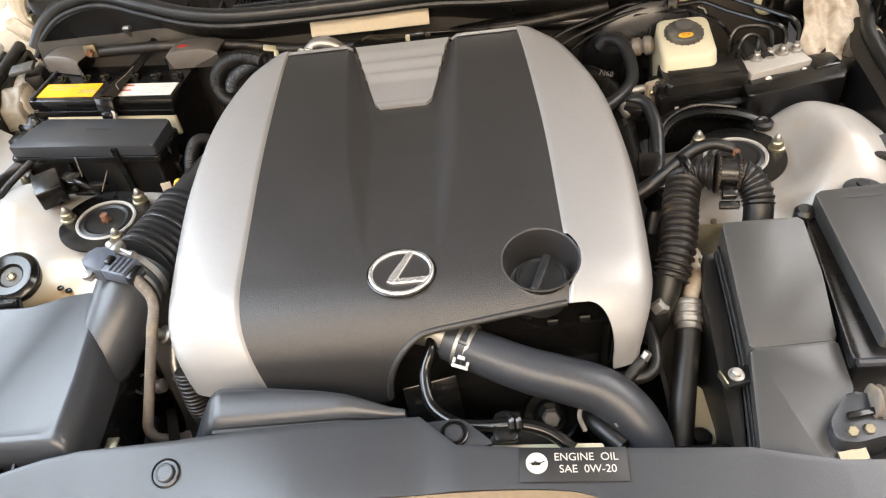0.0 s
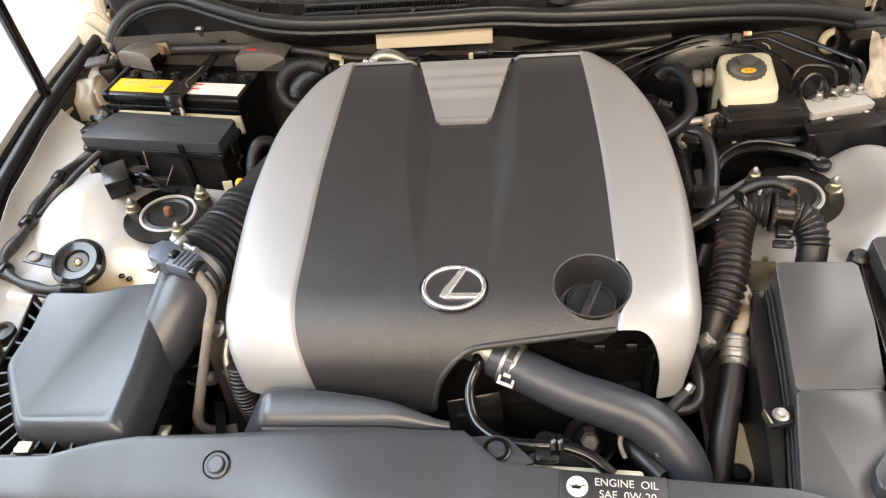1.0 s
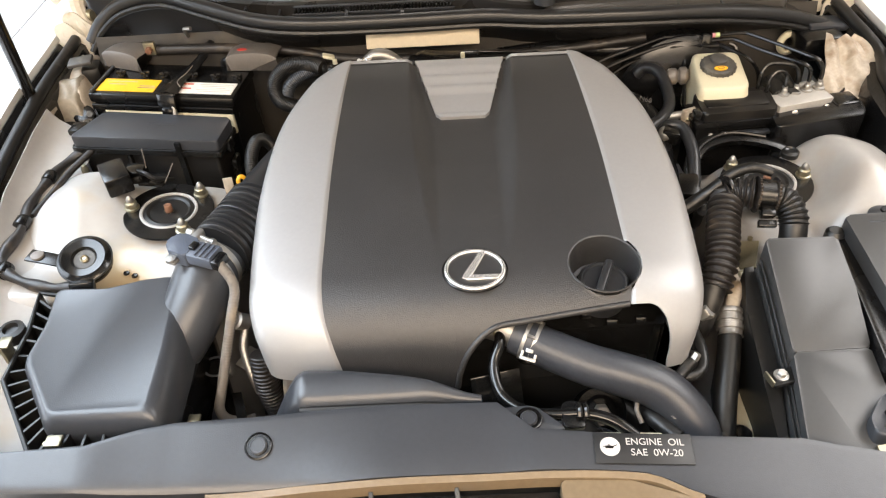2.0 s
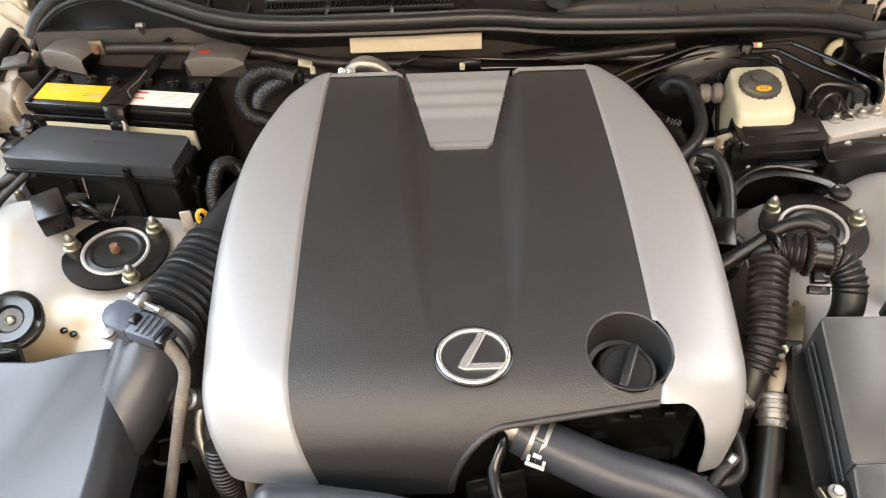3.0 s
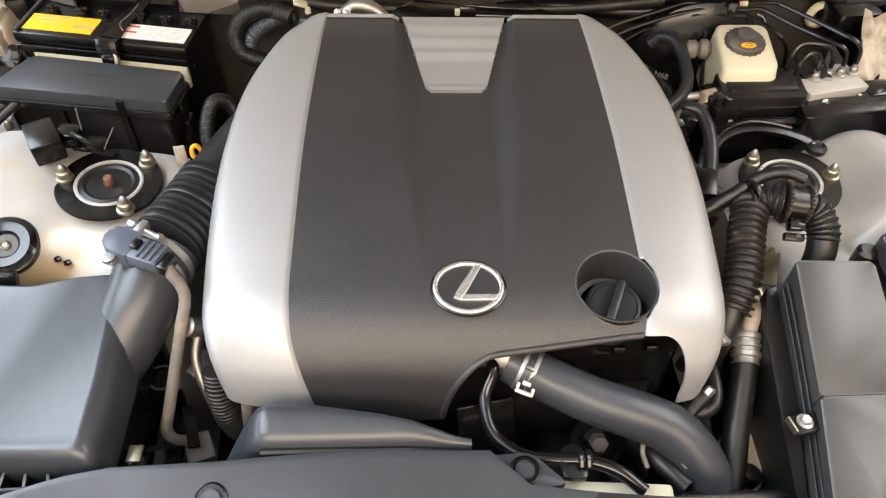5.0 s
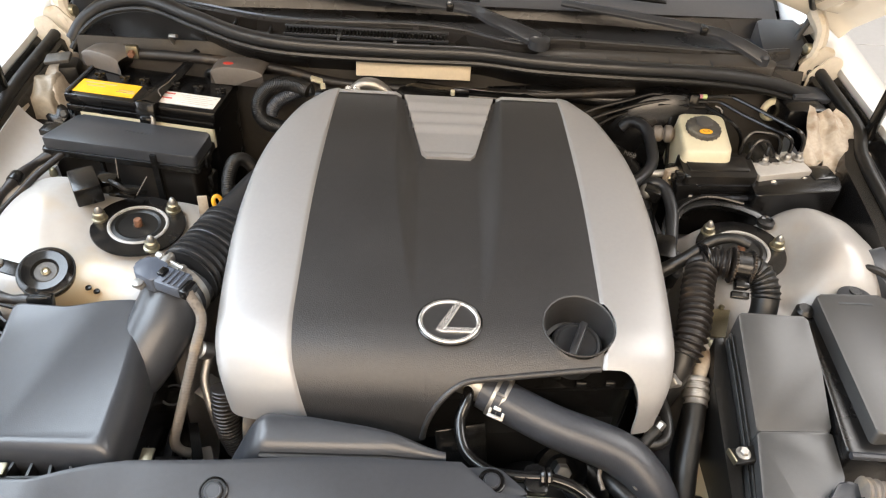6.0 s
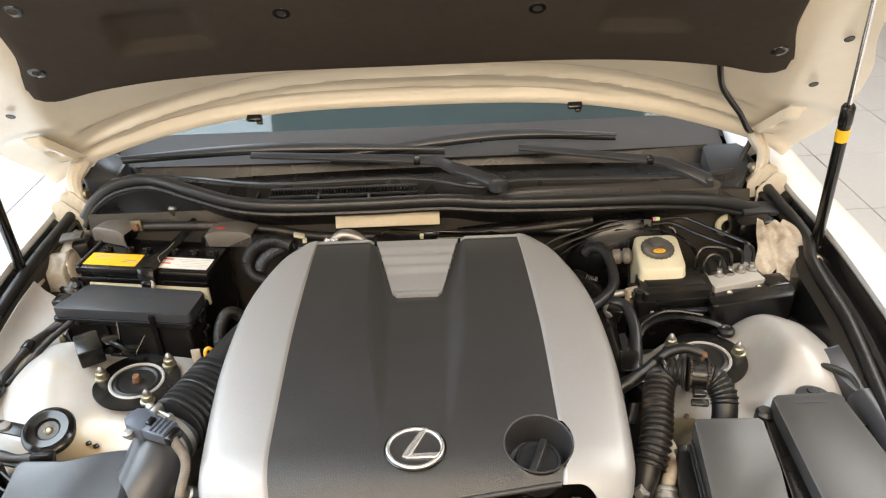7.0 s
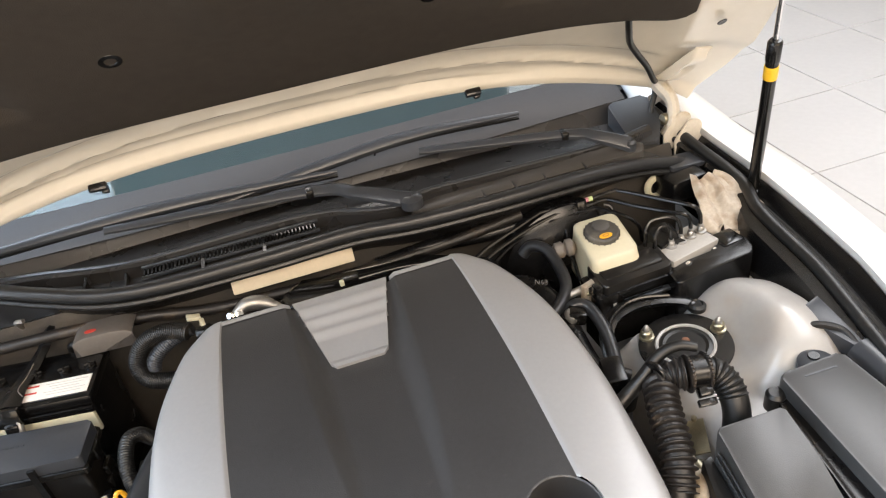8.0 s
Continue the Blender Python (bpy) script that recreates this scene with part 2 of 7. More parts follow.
def prism(bm, pts, z0, z1, bevel=0.0, seg=2, m=None):
    """An upright block over the outline pts; z0 and z1 are numbers or functions of x and y. The top rim is rounded."""
    f0 = z0 if callable(z0) else (lambda x, y: z0)
    f1 = z1 if callable(z1) else (lambda x, y: z1)
    m = m or Matrix()
    lo = [bm.verts.new(m @ Vector((x, y, f0(x, y)))) for x, y in pts]
    hi = [bm.verts.new(m @ Vector((x, y, f1(x, y)))) for x, y in pts]
    n = len(pts)
    bm.faces.new(lo[::-1])
    top = bm.faces.new(hi)
    for i in range(n):
        bm.faces.new((lo[i], lo[(i + 1) % n], hi[(i + 1) % n], hi[i]))
    if bevel:
        bmesh.ops.bevel(bm, geom=list(top.edges), offset=bevel, segments=seg, profile=0.5, affect="EDGES", clamp_overlap=True)
    return bm


def rounded(pts, r, n=4):
    """The outline with its corners rounded by r."""
    out = []
    for i, p in enumerate(pts):
        p, a, b = Vector(p), Vector(pts[i - 1]), Vector(pts[(i + 1) % len(pts)])
        ra, rb = min(r, (a - p).length * 0.45), min(r, (b - p).length * 0.45)
        s, e = p + (a - p).normalized() * ra, p + (b - p).normalized() * rb
        for k in range(n + 1):
            t = k / n
            out.append(tuple((1 - t) ** 2 * s + 2 * t * (1 - t) * p + t * t * e))
    return out


def spline(pts, n=8):
    """A smooth line through the points."""
    p = [Vector(q) for q in pts]
    p = [p[0] * 2 - p[1]] + p + [p[-1] * 2 - p[-2]]
    out = []
    for i in range(1, len(p) - 2):
        for k in range(n):
            t = k / n
            a, b, c, d = p[i - 1 : i + 3]
            out.append(0.5 * (2 * b + (c - a) * t + (2 * a - 5 * b + 4 * c - d) * t * t + (3 * b - a - 3 * c + d) * t**3))
    return out + [p[-2]]


def resample(line, step):
    out, left = [line[0]], step
    for a, b in zip(line, line[1:]):
        d = (b - a).length
        while d >= left and d > 1e-9:
            a = a + (b - a) * (left / d)
            out.append(a)
            d, left = (b - a).length, step
        left -= d
    return out + [line[-1]] if (out[-1] - line[-1]).length > step * 0.2 else out


def tube(bm, pts, r, seg=14, n=8, rfun=None, step=None, cap=True, flat=1.0):
    """A round hose along a smooth line. rfun(distance): extra radius."""
    line = spline(pts, n)
    if step:
        line = resample(line, step)
    tang = [(line[min(i + 1, len(line) - 1)] - line[max(i - 1, 0)]).normalized() for i in range(len(line))]
    side = tang[0].orthogonal().normalized()
    rings, s = [], 0.0
    for i, p in enumerate(line):
        if i:
            s += (p - line[i - 1]).length
        side = (side - tang[i] * side.dot(tang[i])).normalized()
        up = tang[i].cross(side)
        rad = (r(i / (len(line) - 1)) if callable(r) else r) + (rfun(s) if rfun else 0)
        rings.append([bm.verts.new(p + (side * math.cos(a) + up * math.sin(a) * flat) * rad) for a in (2 * math.pi * k / seg for k in range(seg))])
    for a, b in zip(rings, rings[1:]):
        for k in range(seg):
            bm.faces.new((a[k], a[(k + 1) % seg], b[(k + 1) % seg], b[k]))
    if cap:
        bm.faces.new(rings[0][::-1])
        bm.faces.new(rings[-1])
    return bm


def ribs(period, height):
    return lambda s: height * max(0.0, math.sin(2 * math.pi * s / period)) ** 0.6


def lathe(bm, profile, m, seg=24, close=True):
    """A turned body: profile of (radius, height) about the local z of m."""
    rings = [[bm.verts.new(m @ Vector((r * math.cos(a), r * math.sin(a), h))) for a in (2 * math.pi * k / seg for k in range(seg))] for r, h in profile]
    for a, b in zip(rings, rings[1:]):
        for k in range(seg):
            bm.faces.new((a[k], a[(k + 1) % seg], b[(k + 1) % seg], b[k]))
    if close:
        bm.faces.new(rings[0][::-1])
        bm.faces.new(rings[-1])
    return bm


def torus(bm, m, r, t, seg=32, sides=8, ry=None):
    ry = ry or r
    rings = []
    for k in range(seg):
        a = 2 * math.pi * k / seg
        c, s = math.cos(a), math.sin(a)
        rings.append([bm.verts.new(m @ Vector(((r + t * math.cos(b)) * c, (ry + t * math.cos(b)) * s, t * math.sin(b)))) for b in (2 * math.pi * j / sides for j in range(sides))])
    for k in range(seg):
        a, b = rings[k], rings[(k + 1) % seg]
        for j in range(sides):
            bm.faces.new((a[j], b[j], b[(j + 1) % sides], a[(j + 1) % sides]))
    return bm


def grid(bm, f, us, vs, keep=None):
    """A sheet of f(u, v) over the two lists."""
    rows = [[bm.verts.new(f(u, v)) for v in vs] for u in us]
    for i in range(len(us) - 1):
        for j in range(len(vs) - 1):
            q = (rows[i][j], rows[i + 1][j], rows[i + 1][j + 1], rows[i][j + 1])
            if keep is None or keep(sum((v.co for v in q), Vector()) / 4):
                bm.faces.new(q)
    return bm


def thicken(bm, t):
    bmesh.ops.recalc_face_normals(bm, faces=bm.faces[:])
    bmesh.ops.solidify(bm, geom=bm.faces[:], thickness=t)
    return bm


def table(xs, ys):
    """Straight-line interpolation through a short table."""
    return lambda x: float(np.interp(x, xs, ys))


def curve(xs, ys):
    """A smooth line through a short table."""
    line = spline([(x, y, 0) for x, y in zip(xs, ys)], 8)
    return table([p.x for p in line], [p.y for p in line])


def lin(a, b, n):
    return [a + (b - a) * i / (n - 1) for i in range(n)]


def smooth(t):
    t = min(1.0, max(0.0, t))
    return t * t * (3 - 2 * t)


def turn(rx=0, ry=0, rz=0):
    return Euler([radians(a) for a in (rx, ry, rz)]).to_matrix()


def at(p, rx=0, ry=0, rz=0):
    return Matrix.Translation(p) @ turn(rx, ry, rz).to_4x4()


def aim(p, d):
    """A pose at p whose z points along d."""
    return Matrix.Translation(p) @ Vector(d).to_track_quat("Z", "Y").to_matrix().to_4x4()


def hexagon(bm, m, r, h):
    return lathe(bm, [(r, 0), (r, h * 0.85), (r * 0.85, h)], m, seg=6)


def text(name, words, m, size, material, parent, label=""):
    cu = bpy.data.curves.new(name, "FONT")
    cu.body, cu.size, cu.extrude, cu.align_x, cu.align_y = words, size, 0.0002, "CENTER", "CENTER"
    tmp = new(name + "_curve", cu)
    dg = bpy.context.evaluated_depsgraph_get()
    me = bpy.data.meshes.new_from_object(tmp.evaluated_get(dg))
    bpy.data.objects.remove(tmp)
    bpy.data.curves.remove(cu)
    me.transform(m)
    me.materials.clear()
    me.materials.append(material)
    me.name = name
    ob = new(name, me)
    ob.parent = parent
    if parent.type == "EMPTY":
        ob.matrix_parent_inverse = Matrix.Translation(-Vector(parent.location))
    return tagged(ob, label)


# ---- the showroom ----
floor_ob = solid("floor", box(B(), (0, 0, -0.03), (16, 14, 0.05)), M_GROUT, "grey grout bed under the showroom floor tiles", "floor", kind="structure")


def wall(name, c, s, label):
    return solid(name, box(B(), c, s, bevel=0.01), M_PLASTER, label, "wall", kind="structure")


wall("wall_north", (0, 7.1, 1.9), (16.4, 0.2, 3.8), "plain pale showroom wall")
wall("wall_east", (8.1, 0, 1.9), (0.2, 14, 3.8), "plain pale showroom wall")
south = B()
for c, s in (((0, -7.1, 0.25), (16.4, 0.2, 0.5)), ((0, -7.1, 3.6), (16.4, 0.2, 0.4)), ((-6.5, -7.1, 1.95), (3.4, 0.2, 2.9)), ((6.9, -7.1, 1.95), (2.6, 0.2, 2.9))):
    box(south, c, s)
solid("wall_south", south, M_PLASTER, "pale showroom wall with a wide window opening", "wall", kind="structure")
west = B()
for c, s in (((-8.1, 0, 0.1), (0.2, 14, 0.2)), ((-8.1, 0, 3.65), (0.2, 14, 0.3)), ((-8.1, -6.2, 1.85), (0.2, 1.6, 3.3)), ((-8.1, 6.2, 1.85), (0.2, 1.6, 3.3))):
    box(west, c, s)
solid("wall_west", west, M_PLASTER, "pale showroom wall open to a glazed front", "wall", kind="structure")
solid("ceiling", box(B(), (0, 0, 3.9), (16.4, 14.4, 0.2)), M_CEIL, "flat white showroom ceiling", "ceiling", kind="structure")
M_PANEL = lamp_mat("light_panel", (1.0, 0.93, 0.84), 4.0)
for lx, ly, sx, sy, watts, colour in CEILING:
    lamp_ob = thing("ceiling_light", (lx, ly, 3.55), "rectangular white ceiling light panel, added out of view", "ceiling light", "ceiling lights")
    fr = B()
    for dx, dy, w, d in ((0, sy / 2 + 0.02, sx + 0.08, 0.04), (0, -sy / 2 - 0.02, sx + 0.08, 0.04), (sx / 2 + 0.02, 0, 0.04, sy), (-sx / 2 - 0.02, 0, 0.04, sy)):
        box(fr, (lx + dx, ly + dy, 3.68), (w, d, 0.24))
    part("frame", fr, M_CEIL, lamp_ob)
    part("diffuser", box(B(), (lx, ly, 3.70), (sx, sy, 0.02)), M_PANEL, lamp_ob)

# ---- the car: body ----


def bend(pts, n=6):
    return spline(pts, n)


FEND = [(-0.42, 0.60, 0.775), (-0.28, 0.675, 0.815), (-0.05, 0.745, 0.868), (0.2, 0.788, 0.905), (0.3, 0.797, 0.918), (0.5, 0.798, 0.94), (0.66, 0.785, 0.957), (0.85, 0.78, 0.975), (1.15, 0.77, 1.0)]
fx = curve([p[0] for p in FEND], [p[1] for p in FEND])
fz = curve([p[0] for p in FEND], [p[2] for p in FEND])
YS = lin(-0.42, 1.15, 50)

def narrow(s, y):
    """How much the rain channel narrows along the fender."""
    return 0.5 * smooth((y - 0.40) / 0.12) if s > 0 else 0.55


for s in (-1, 1):
    fender = thing("fender", (s * 0.9, 0.3, 0.2), "glossy white front fender of the parked car", "fender", "fenders")
    prof = [(0.0, -0.012), (0.0, 0.002), (0.012, 0.006), (0.05, 0.004), (0.085, -0.012), (0.105, -0.06), (0.115, -0.20), (0.12, -0.45), (0.10, -0.66)]
    part("fender_panel", thicken(grid(B(), lambda u, v: Vector((s * (fx(u) + prof[v][0] + 0.012), u, fz(u) + prof[v][1])), YS, list(range(len(prof)))), 0.003), M_BODY, fender)
    # rain gutter between fender and bay with its rubber weatherstrip
    gut = [(0.012, -0.014), (0.0, -0.03), (-0.012, -0.045), (-0.03, -0.045), (-0.045, -0.02), (-0.06, -0.012), (-0.085, -0.02), (-0.095, -0.06), (-0.10, -0.14)]
    part("gutter", thicken(grid(B(), lambda u, v: Vector((s * (fx(u) + gut[v][0] * (1 - narrow(s, u) * smooth(v / 2))), u, fz(u) + gut[v][1])), YS, list(range(len(gut)))), 0.003), M_BLACK, fender, "dark grey rain channel along the fender")
    part("weatherstrip", tube(B(), [(s * (fx(y) - 0.058 * (1 - narrow(s, y))), y, fz(y) - 0.006) for y in lin(-0.25, 0.95, 22)], 0.011, seg=10), M_RUBBER, fender, "black rubber weatherstrip")
    part("inner_lip", tube(B(), [(s * (fx(y) - 0.02), y, fz(y) - 0.036) for y in lin(-0.25, 0.95, 12)], 0.008, seg=8), M_RUBBER, fender)
    if s < 0:
        side = [(-0.044, -0.016), (-0.050, -0.030), (-0.058, -0.044), (-0.075, -0.058), (-0.100, -0.066), (-0.125, -0.075)]
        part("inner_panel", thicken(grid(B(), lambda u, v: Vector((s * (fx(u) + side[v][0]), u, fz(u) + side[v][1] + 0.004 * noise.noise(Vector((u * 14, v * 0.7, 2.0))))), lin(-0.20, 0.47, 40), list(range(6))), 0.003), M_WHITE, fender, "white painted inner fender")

# bumper and grille below the radiator shroud
bumper = thing("front_bumper", (0, -0.5, 0.2), "glossy white front bumper below the open bonnet", "bumper")
nose = curve([-0.85, -0.6, -0.3, 0.0, 0.3, 0.6, 0.85], [-0.30, -0.40, -0.47, -0.49, -0.47, -0.40, -0.30])
part("bumper_panel", thicken(grid(B(), lambda x, k: Vector((x, nose(x) + [0.13, 0.11, 0.06, 0.01, -0.02, 0.0, 0.06][k], [0.835, 0.833, 0.825, 0.79, 0.68, 0.45, 0.22][k])), lin(-0.85, 0.85, 31), list(range(7))), 0.003), M_BODY, bumper)
part("latch_cover", box(B(), (-0.02, -0.335, 0.838), (0.11, 0.03, 0.012), bevel=0.004), M_BLACK, bumper, "black bonnet latch recess")

# upper edge of the bumper in front of the radiator panel, with its cooling slots
lip_y = curve([-0.70, -0.5, -0.34, -0.2, 0.0, 0.08, 0.15, 0.19, 0.23, 0.30], [-0.264, -0.270, -0.269, -0.266, -0.264, -0.265, -0.269, -0.276, -0.297, -0.315])
lip_z = curve([-0.70, -0.34, -0.2, -0.1, 0.0, 0.1, 0.2, 0.3], [0.875, 0.850, 0.856, 0.861, 0.859, 0.861, 0.858, 0.850])
part("upper_edge", thicken(grid(B(), lambda x, k: Vector((x, lip_y(x) - [-0.004, 0.001, 0.008, 0.010][k], lip_z(x) - [0.010, 0.005, 0.008, 0.024][k])), lin(-0.325, 0.235, 40), list(range(4))), 0.002), M_TAN, bumper, "upper edge coloured tan for warm reflections")
part("side_panel", prism(B(), rounded([(0.080, -0.274), (0.160, -0.278), (0.215, -0.298), (0.29, -0.318), (0.30, -0.40), (0.080, -0.40)], 0.005), 0.78, lambda x, y: 0.850 + 0.05 * (y + 0.266), 0.003), M_TAN, bumper, "panel beside the cooling slot coloured tan for warm reflections")
part("cooling_slot", box(B(), (-0.085, -0.328, 0.812), (0.328, 0.10, 0.045), bevel=0.004), M_BLACK, bumper, "black cooling slot")
for x in (-0.132, -0.034):
    part("slot_rib", box(B(), (x, -0.308, 0.836), (0.005, 0.07, 0.014), turn(0, 0, 6), bevel=0.001), M_CAP, bumper)

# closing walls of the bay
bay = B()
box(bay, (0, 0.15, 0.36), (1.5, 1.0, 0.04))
solid("undertray", bay, M_DARK, "undertray deep below the engine, blackened for shade", "undertray", kind="structure")
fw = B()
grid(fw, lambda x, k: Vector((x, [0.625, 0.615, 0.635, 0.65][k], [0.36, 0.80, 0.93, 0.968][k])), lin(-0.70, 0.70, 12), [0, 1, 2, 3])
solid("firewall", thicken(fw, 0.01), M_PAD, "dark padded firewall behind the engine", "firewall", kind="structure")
solid("radiator_support", box(B(), (0, -0.25, 0.60), (1.2, 0.05, 0.44), bevel=0.01), M_DARK, "radiator behind the front panel, blackened for shade", "radiator", kind="structure")


# ---- inner aprons with the strut towers ----
def apron_z(s, x, y):
    """Height of the painted inner apron: strut plateau, outer swell, rounded dome on one side."""
    ax = abs(x)
    z = 0.818 + 0.02 * smooth((ax - 0.52) / 0.15)
    d = math.hypot((ax - 0.497), (y - 0.252))
    z += (0.012 if s < 0 else 0.008) * (1 - smooth((d - 0.08) / 0.05))
    z -= 0.05 * smooth((0.10 - y) / 0.25)
    if s > 0:
        q = math.hypot((ax - 0.618) / 0.112, (y - (0.255 if y > 0.255 else 0.245)) / (0.105 if y > 0.255 else 0.15))
        z += 0.070 * max(0.0, 1 - q * q) ** 0.85 * smooth((d - 0.066) / 0.07)
        z -= 0.16 * smooth((ax - 0.695) / 0.03)
        z -= 0.02 * smooth((0.46 - ax) / 0.04)
    else:
        q = math.hypot((ax - 0.64) / 0.13, (y - 0.28) / 0.17)
        z += 0.045 * (1 - smooth(q))
    if s < 0:
        z -= 0.045 * smooth((0.075 - y) / 0.03)
    back = 0.335 if s < 0 else 0.325 + 0.05 * smooth((ax - 0.53) / 0.06)
    z += (0.010 * noise.noise(Vector((x * 9, y * 9, 4.2))) + 0.003 * noise.noise(Vector((x * 22, y * 22, 1.1)))) * smooth((d - 0.085) / 0.05)
    return z - 0.25 * smooth((0.405 - ax) / 0.03) - 0.20 * smooth((y - back) / 0.03)


for s in (-1, 1):
    sheet = grid(B(), lambda x, y: Vector((s * x, y, apron_z(s, s * x, y))), lin(0.37, 0.79, 61), lin(-0.24, 0.63, 110))
    tower = thing("strut_tower", (s * 0.5, 0.25, 0.8), "white painted inner apron and suspension strut tower", "strut tower", "strut towers")
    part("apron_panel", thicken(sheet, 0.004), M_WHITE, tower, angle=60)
    cx, cy, cz = s * 0.497, 0.252, 0.840
    tilt = at((cx, cy, cz), 0, s * -4, 0)
    part("mount_plate", lathe(B(), [(0.046, 0.001), (0.072, 0.001), (0.073, 0.003), (0.072, 0.005), (0.046, 0.005)], tilt, 48, False), M_BLACK, tower, "black strut mount plate")
    part("rim", lathe(B(), [(0.0395, 0.0), (0.0475, 0.0), (0.047, 0.006), (0.045, 0.0075), (0.042, 0.0065), (0.041, 0.0)], tilt, 48, False), M_WHITE, tower, "white ring")
    part("mount_rubber", lathe(B(), [(0.042, 0.004), (0.035, 0.006), (0.028, 0.003), (0.022, -0.001), (0.020, -0.008), (0.010, -0.008)], tilt, 36), M_RUBBER, tower)
    nut = part("strut_nut", hexagon(B(), tilt @ at((0, 0, -0.012)), 0.011, 0.016), M_ZINC, tower)
    part("strut_rod", lathe(B(), [(0.0065, 0), (0.0065, 0.012), (0.005, 0.014)], tilt @ at((0, 0, 0.003)), 14), M_RUST, tower, "rusty threaded strut rod")
    for a in (175, 45, -55):
        ang = radians(a if s < 0 else 180 - a)
        bx, by = 0.062 * math.cos(ang), 0.062 * math.sin(ang)
        bolt = part("mount_nut", lathe(B(), [(0.0125, 0.004), (0.0125, 0.008), (0.0095, 0.009), (0.0095, 0.018), (0.0075, 0.020)], tilt @ at((bx, by, 0)), 12), M_ZINC, tower, "zinc plated flange nut")
        part("stud", lathe(B(), [(0.006, 0.018), (0.006, 0.024), (0.003, 0.030), (0.001, 0.031)], tilt @ at((bx, by, 0)), 10), M_ALU, bolt)

# ---- bonnet ----
TH = radians(48)
HO, HV, HN = Vector((0, 0.74, 1.15)), Vector((0, -math.cos(TH), math.sin(TH))), Vector((0, -math.sin(TH), -math.cos(TH)))


def hood_p(x, v, off=0.0):
    """A point of the bonnet's inner side; v runs from the rear edge forwards, off lifts towards the engine."""
    camber = 0.05 * (abs(x) / 0.75) ** 2.5 + 0.05 * max(0.0, v - 0.75) ** 2
    return HO + HV * v + HN * (camber + off) + Vector((x, 0, 0))


rear_v = curve([0, 0.2, 0.33, 0.45, 0.55, 0.65, 0.76], [0.02, 0.018, 0.004, -0.025, -0.06, -0.10, -0.15])
half_w = curve([-0.2, -0.15, -0.085, 0.03, 0.215, 0.39, 0.9, 1.12], [0.80, 0.822, 0.842, 0.858, 0.825, 0.765, 0.70, 0.64])
hood = thing("bonnet", (0, 0.76, 1.03), "raised white bonnet seen from its warm-tinted inner side", "bonnet")


def hood_grid(off, edge=1.0):
    def f(u, k):
        x0 = u * 0.76
        v = rear_v(abs(x0)) + (1.05 - 0.10 * u * u - rear_v(abs(x0))) * k
        x = u * half_w(v) * edge
        frame_drop = 0.012 * (1 - smooth((abs(k - 0.0) * 1.1) / 0.035)) + 0.010 * (1 - smooth((1 - abs(u)) / 0.05))
        dv = v - rear_v(abs(x0))
        wave = 0.066 + 0.030 * math.cos(x * 3.4)
        rib = -0.013 * smooth((dv - 0.014) / 0.010) + 0.014 * math.exp(-(((dv - wave) / 0.010) ** 2)) + 0.011 * smooth((dv - 0.105 - 0.02 * math.cos(x * 3.4)) / 0.014)
        rib *= smooth((0.735 - abs(x)) / 0.09)
        rib += smooth((0.70 - abs(x)) / 0.09) * 0.007 * math.exp(-(((dv - 0.034 - 0.012 * math.cos(x * 4.2 + 0.6)) / 0.006) ** 2))
        rib += 0.010 * smooth((abs(x) - 0.70 + 0.2 * max(0, v)) / 0.015) * smooth((v - 0.02) / 0.06)
        return hood_p(x, v, off + (frame_drop + rib if off == 0 else 0))
    return grid(B(), f, lin(-1, 1, 81), [(i / 110) ** 1.35 for i in range(111)] if off == 0 else lin(0, 1, 24))


part("inner_panel", hood_grid(0.0), M_HOOD, hood, "white inner panel tinted cream for warm light", angle=60)
part("outer_skin", hood_grid(-0.022, 1.0), M_BODY, hood)
felt_lo = curve([0, 0.15, 0.31, 0.45, 0.54, 0.58, 0.61, 0.65, 0.68, 0.70], [0.188, 0.190, 0.195, 0.195, 0.189, 0.184, 0.177, 0.171, 0.184, 0.212])
felt_w = curve([0.0, 0.1, 0.15, 0.2, 0.25, 0.29, 0.35, 0.6, 1.0], [0.685, 0.69, 0.70, 0.697, 0.680, 0.664, 0.650, 0.62, 0.575])


def felt_f(u, k):
    x0 = u * 0.70
    v = felt_lo(abs(x0)) + (0.94 - felt_lo(abs(x0))) * k
    x = u * felt_w(v)
    e = min(1 - abs(u), k * 1.2, (1 - k) * 1.2)
    lift = 0.010 + 0.020 * smooth(e / 0.03)
    for rx, rv, rw, rh in ((-0.40, 0.36, 0.075, 0.055), (0.40, 0.36, 0.075, 0.055)):
        lift -= 0.013 * smooth((rw - abs(x - rx)) / 0.014) * smooth((rh - abs(v - rv)) / 0.014)
    lift += 0.006 * math.exp(-(((abs(x) - 0.06) / 0.03) ** 2)) * smooth((v - 0.35) / 0.1)
    return hood_p(x, v, lift)


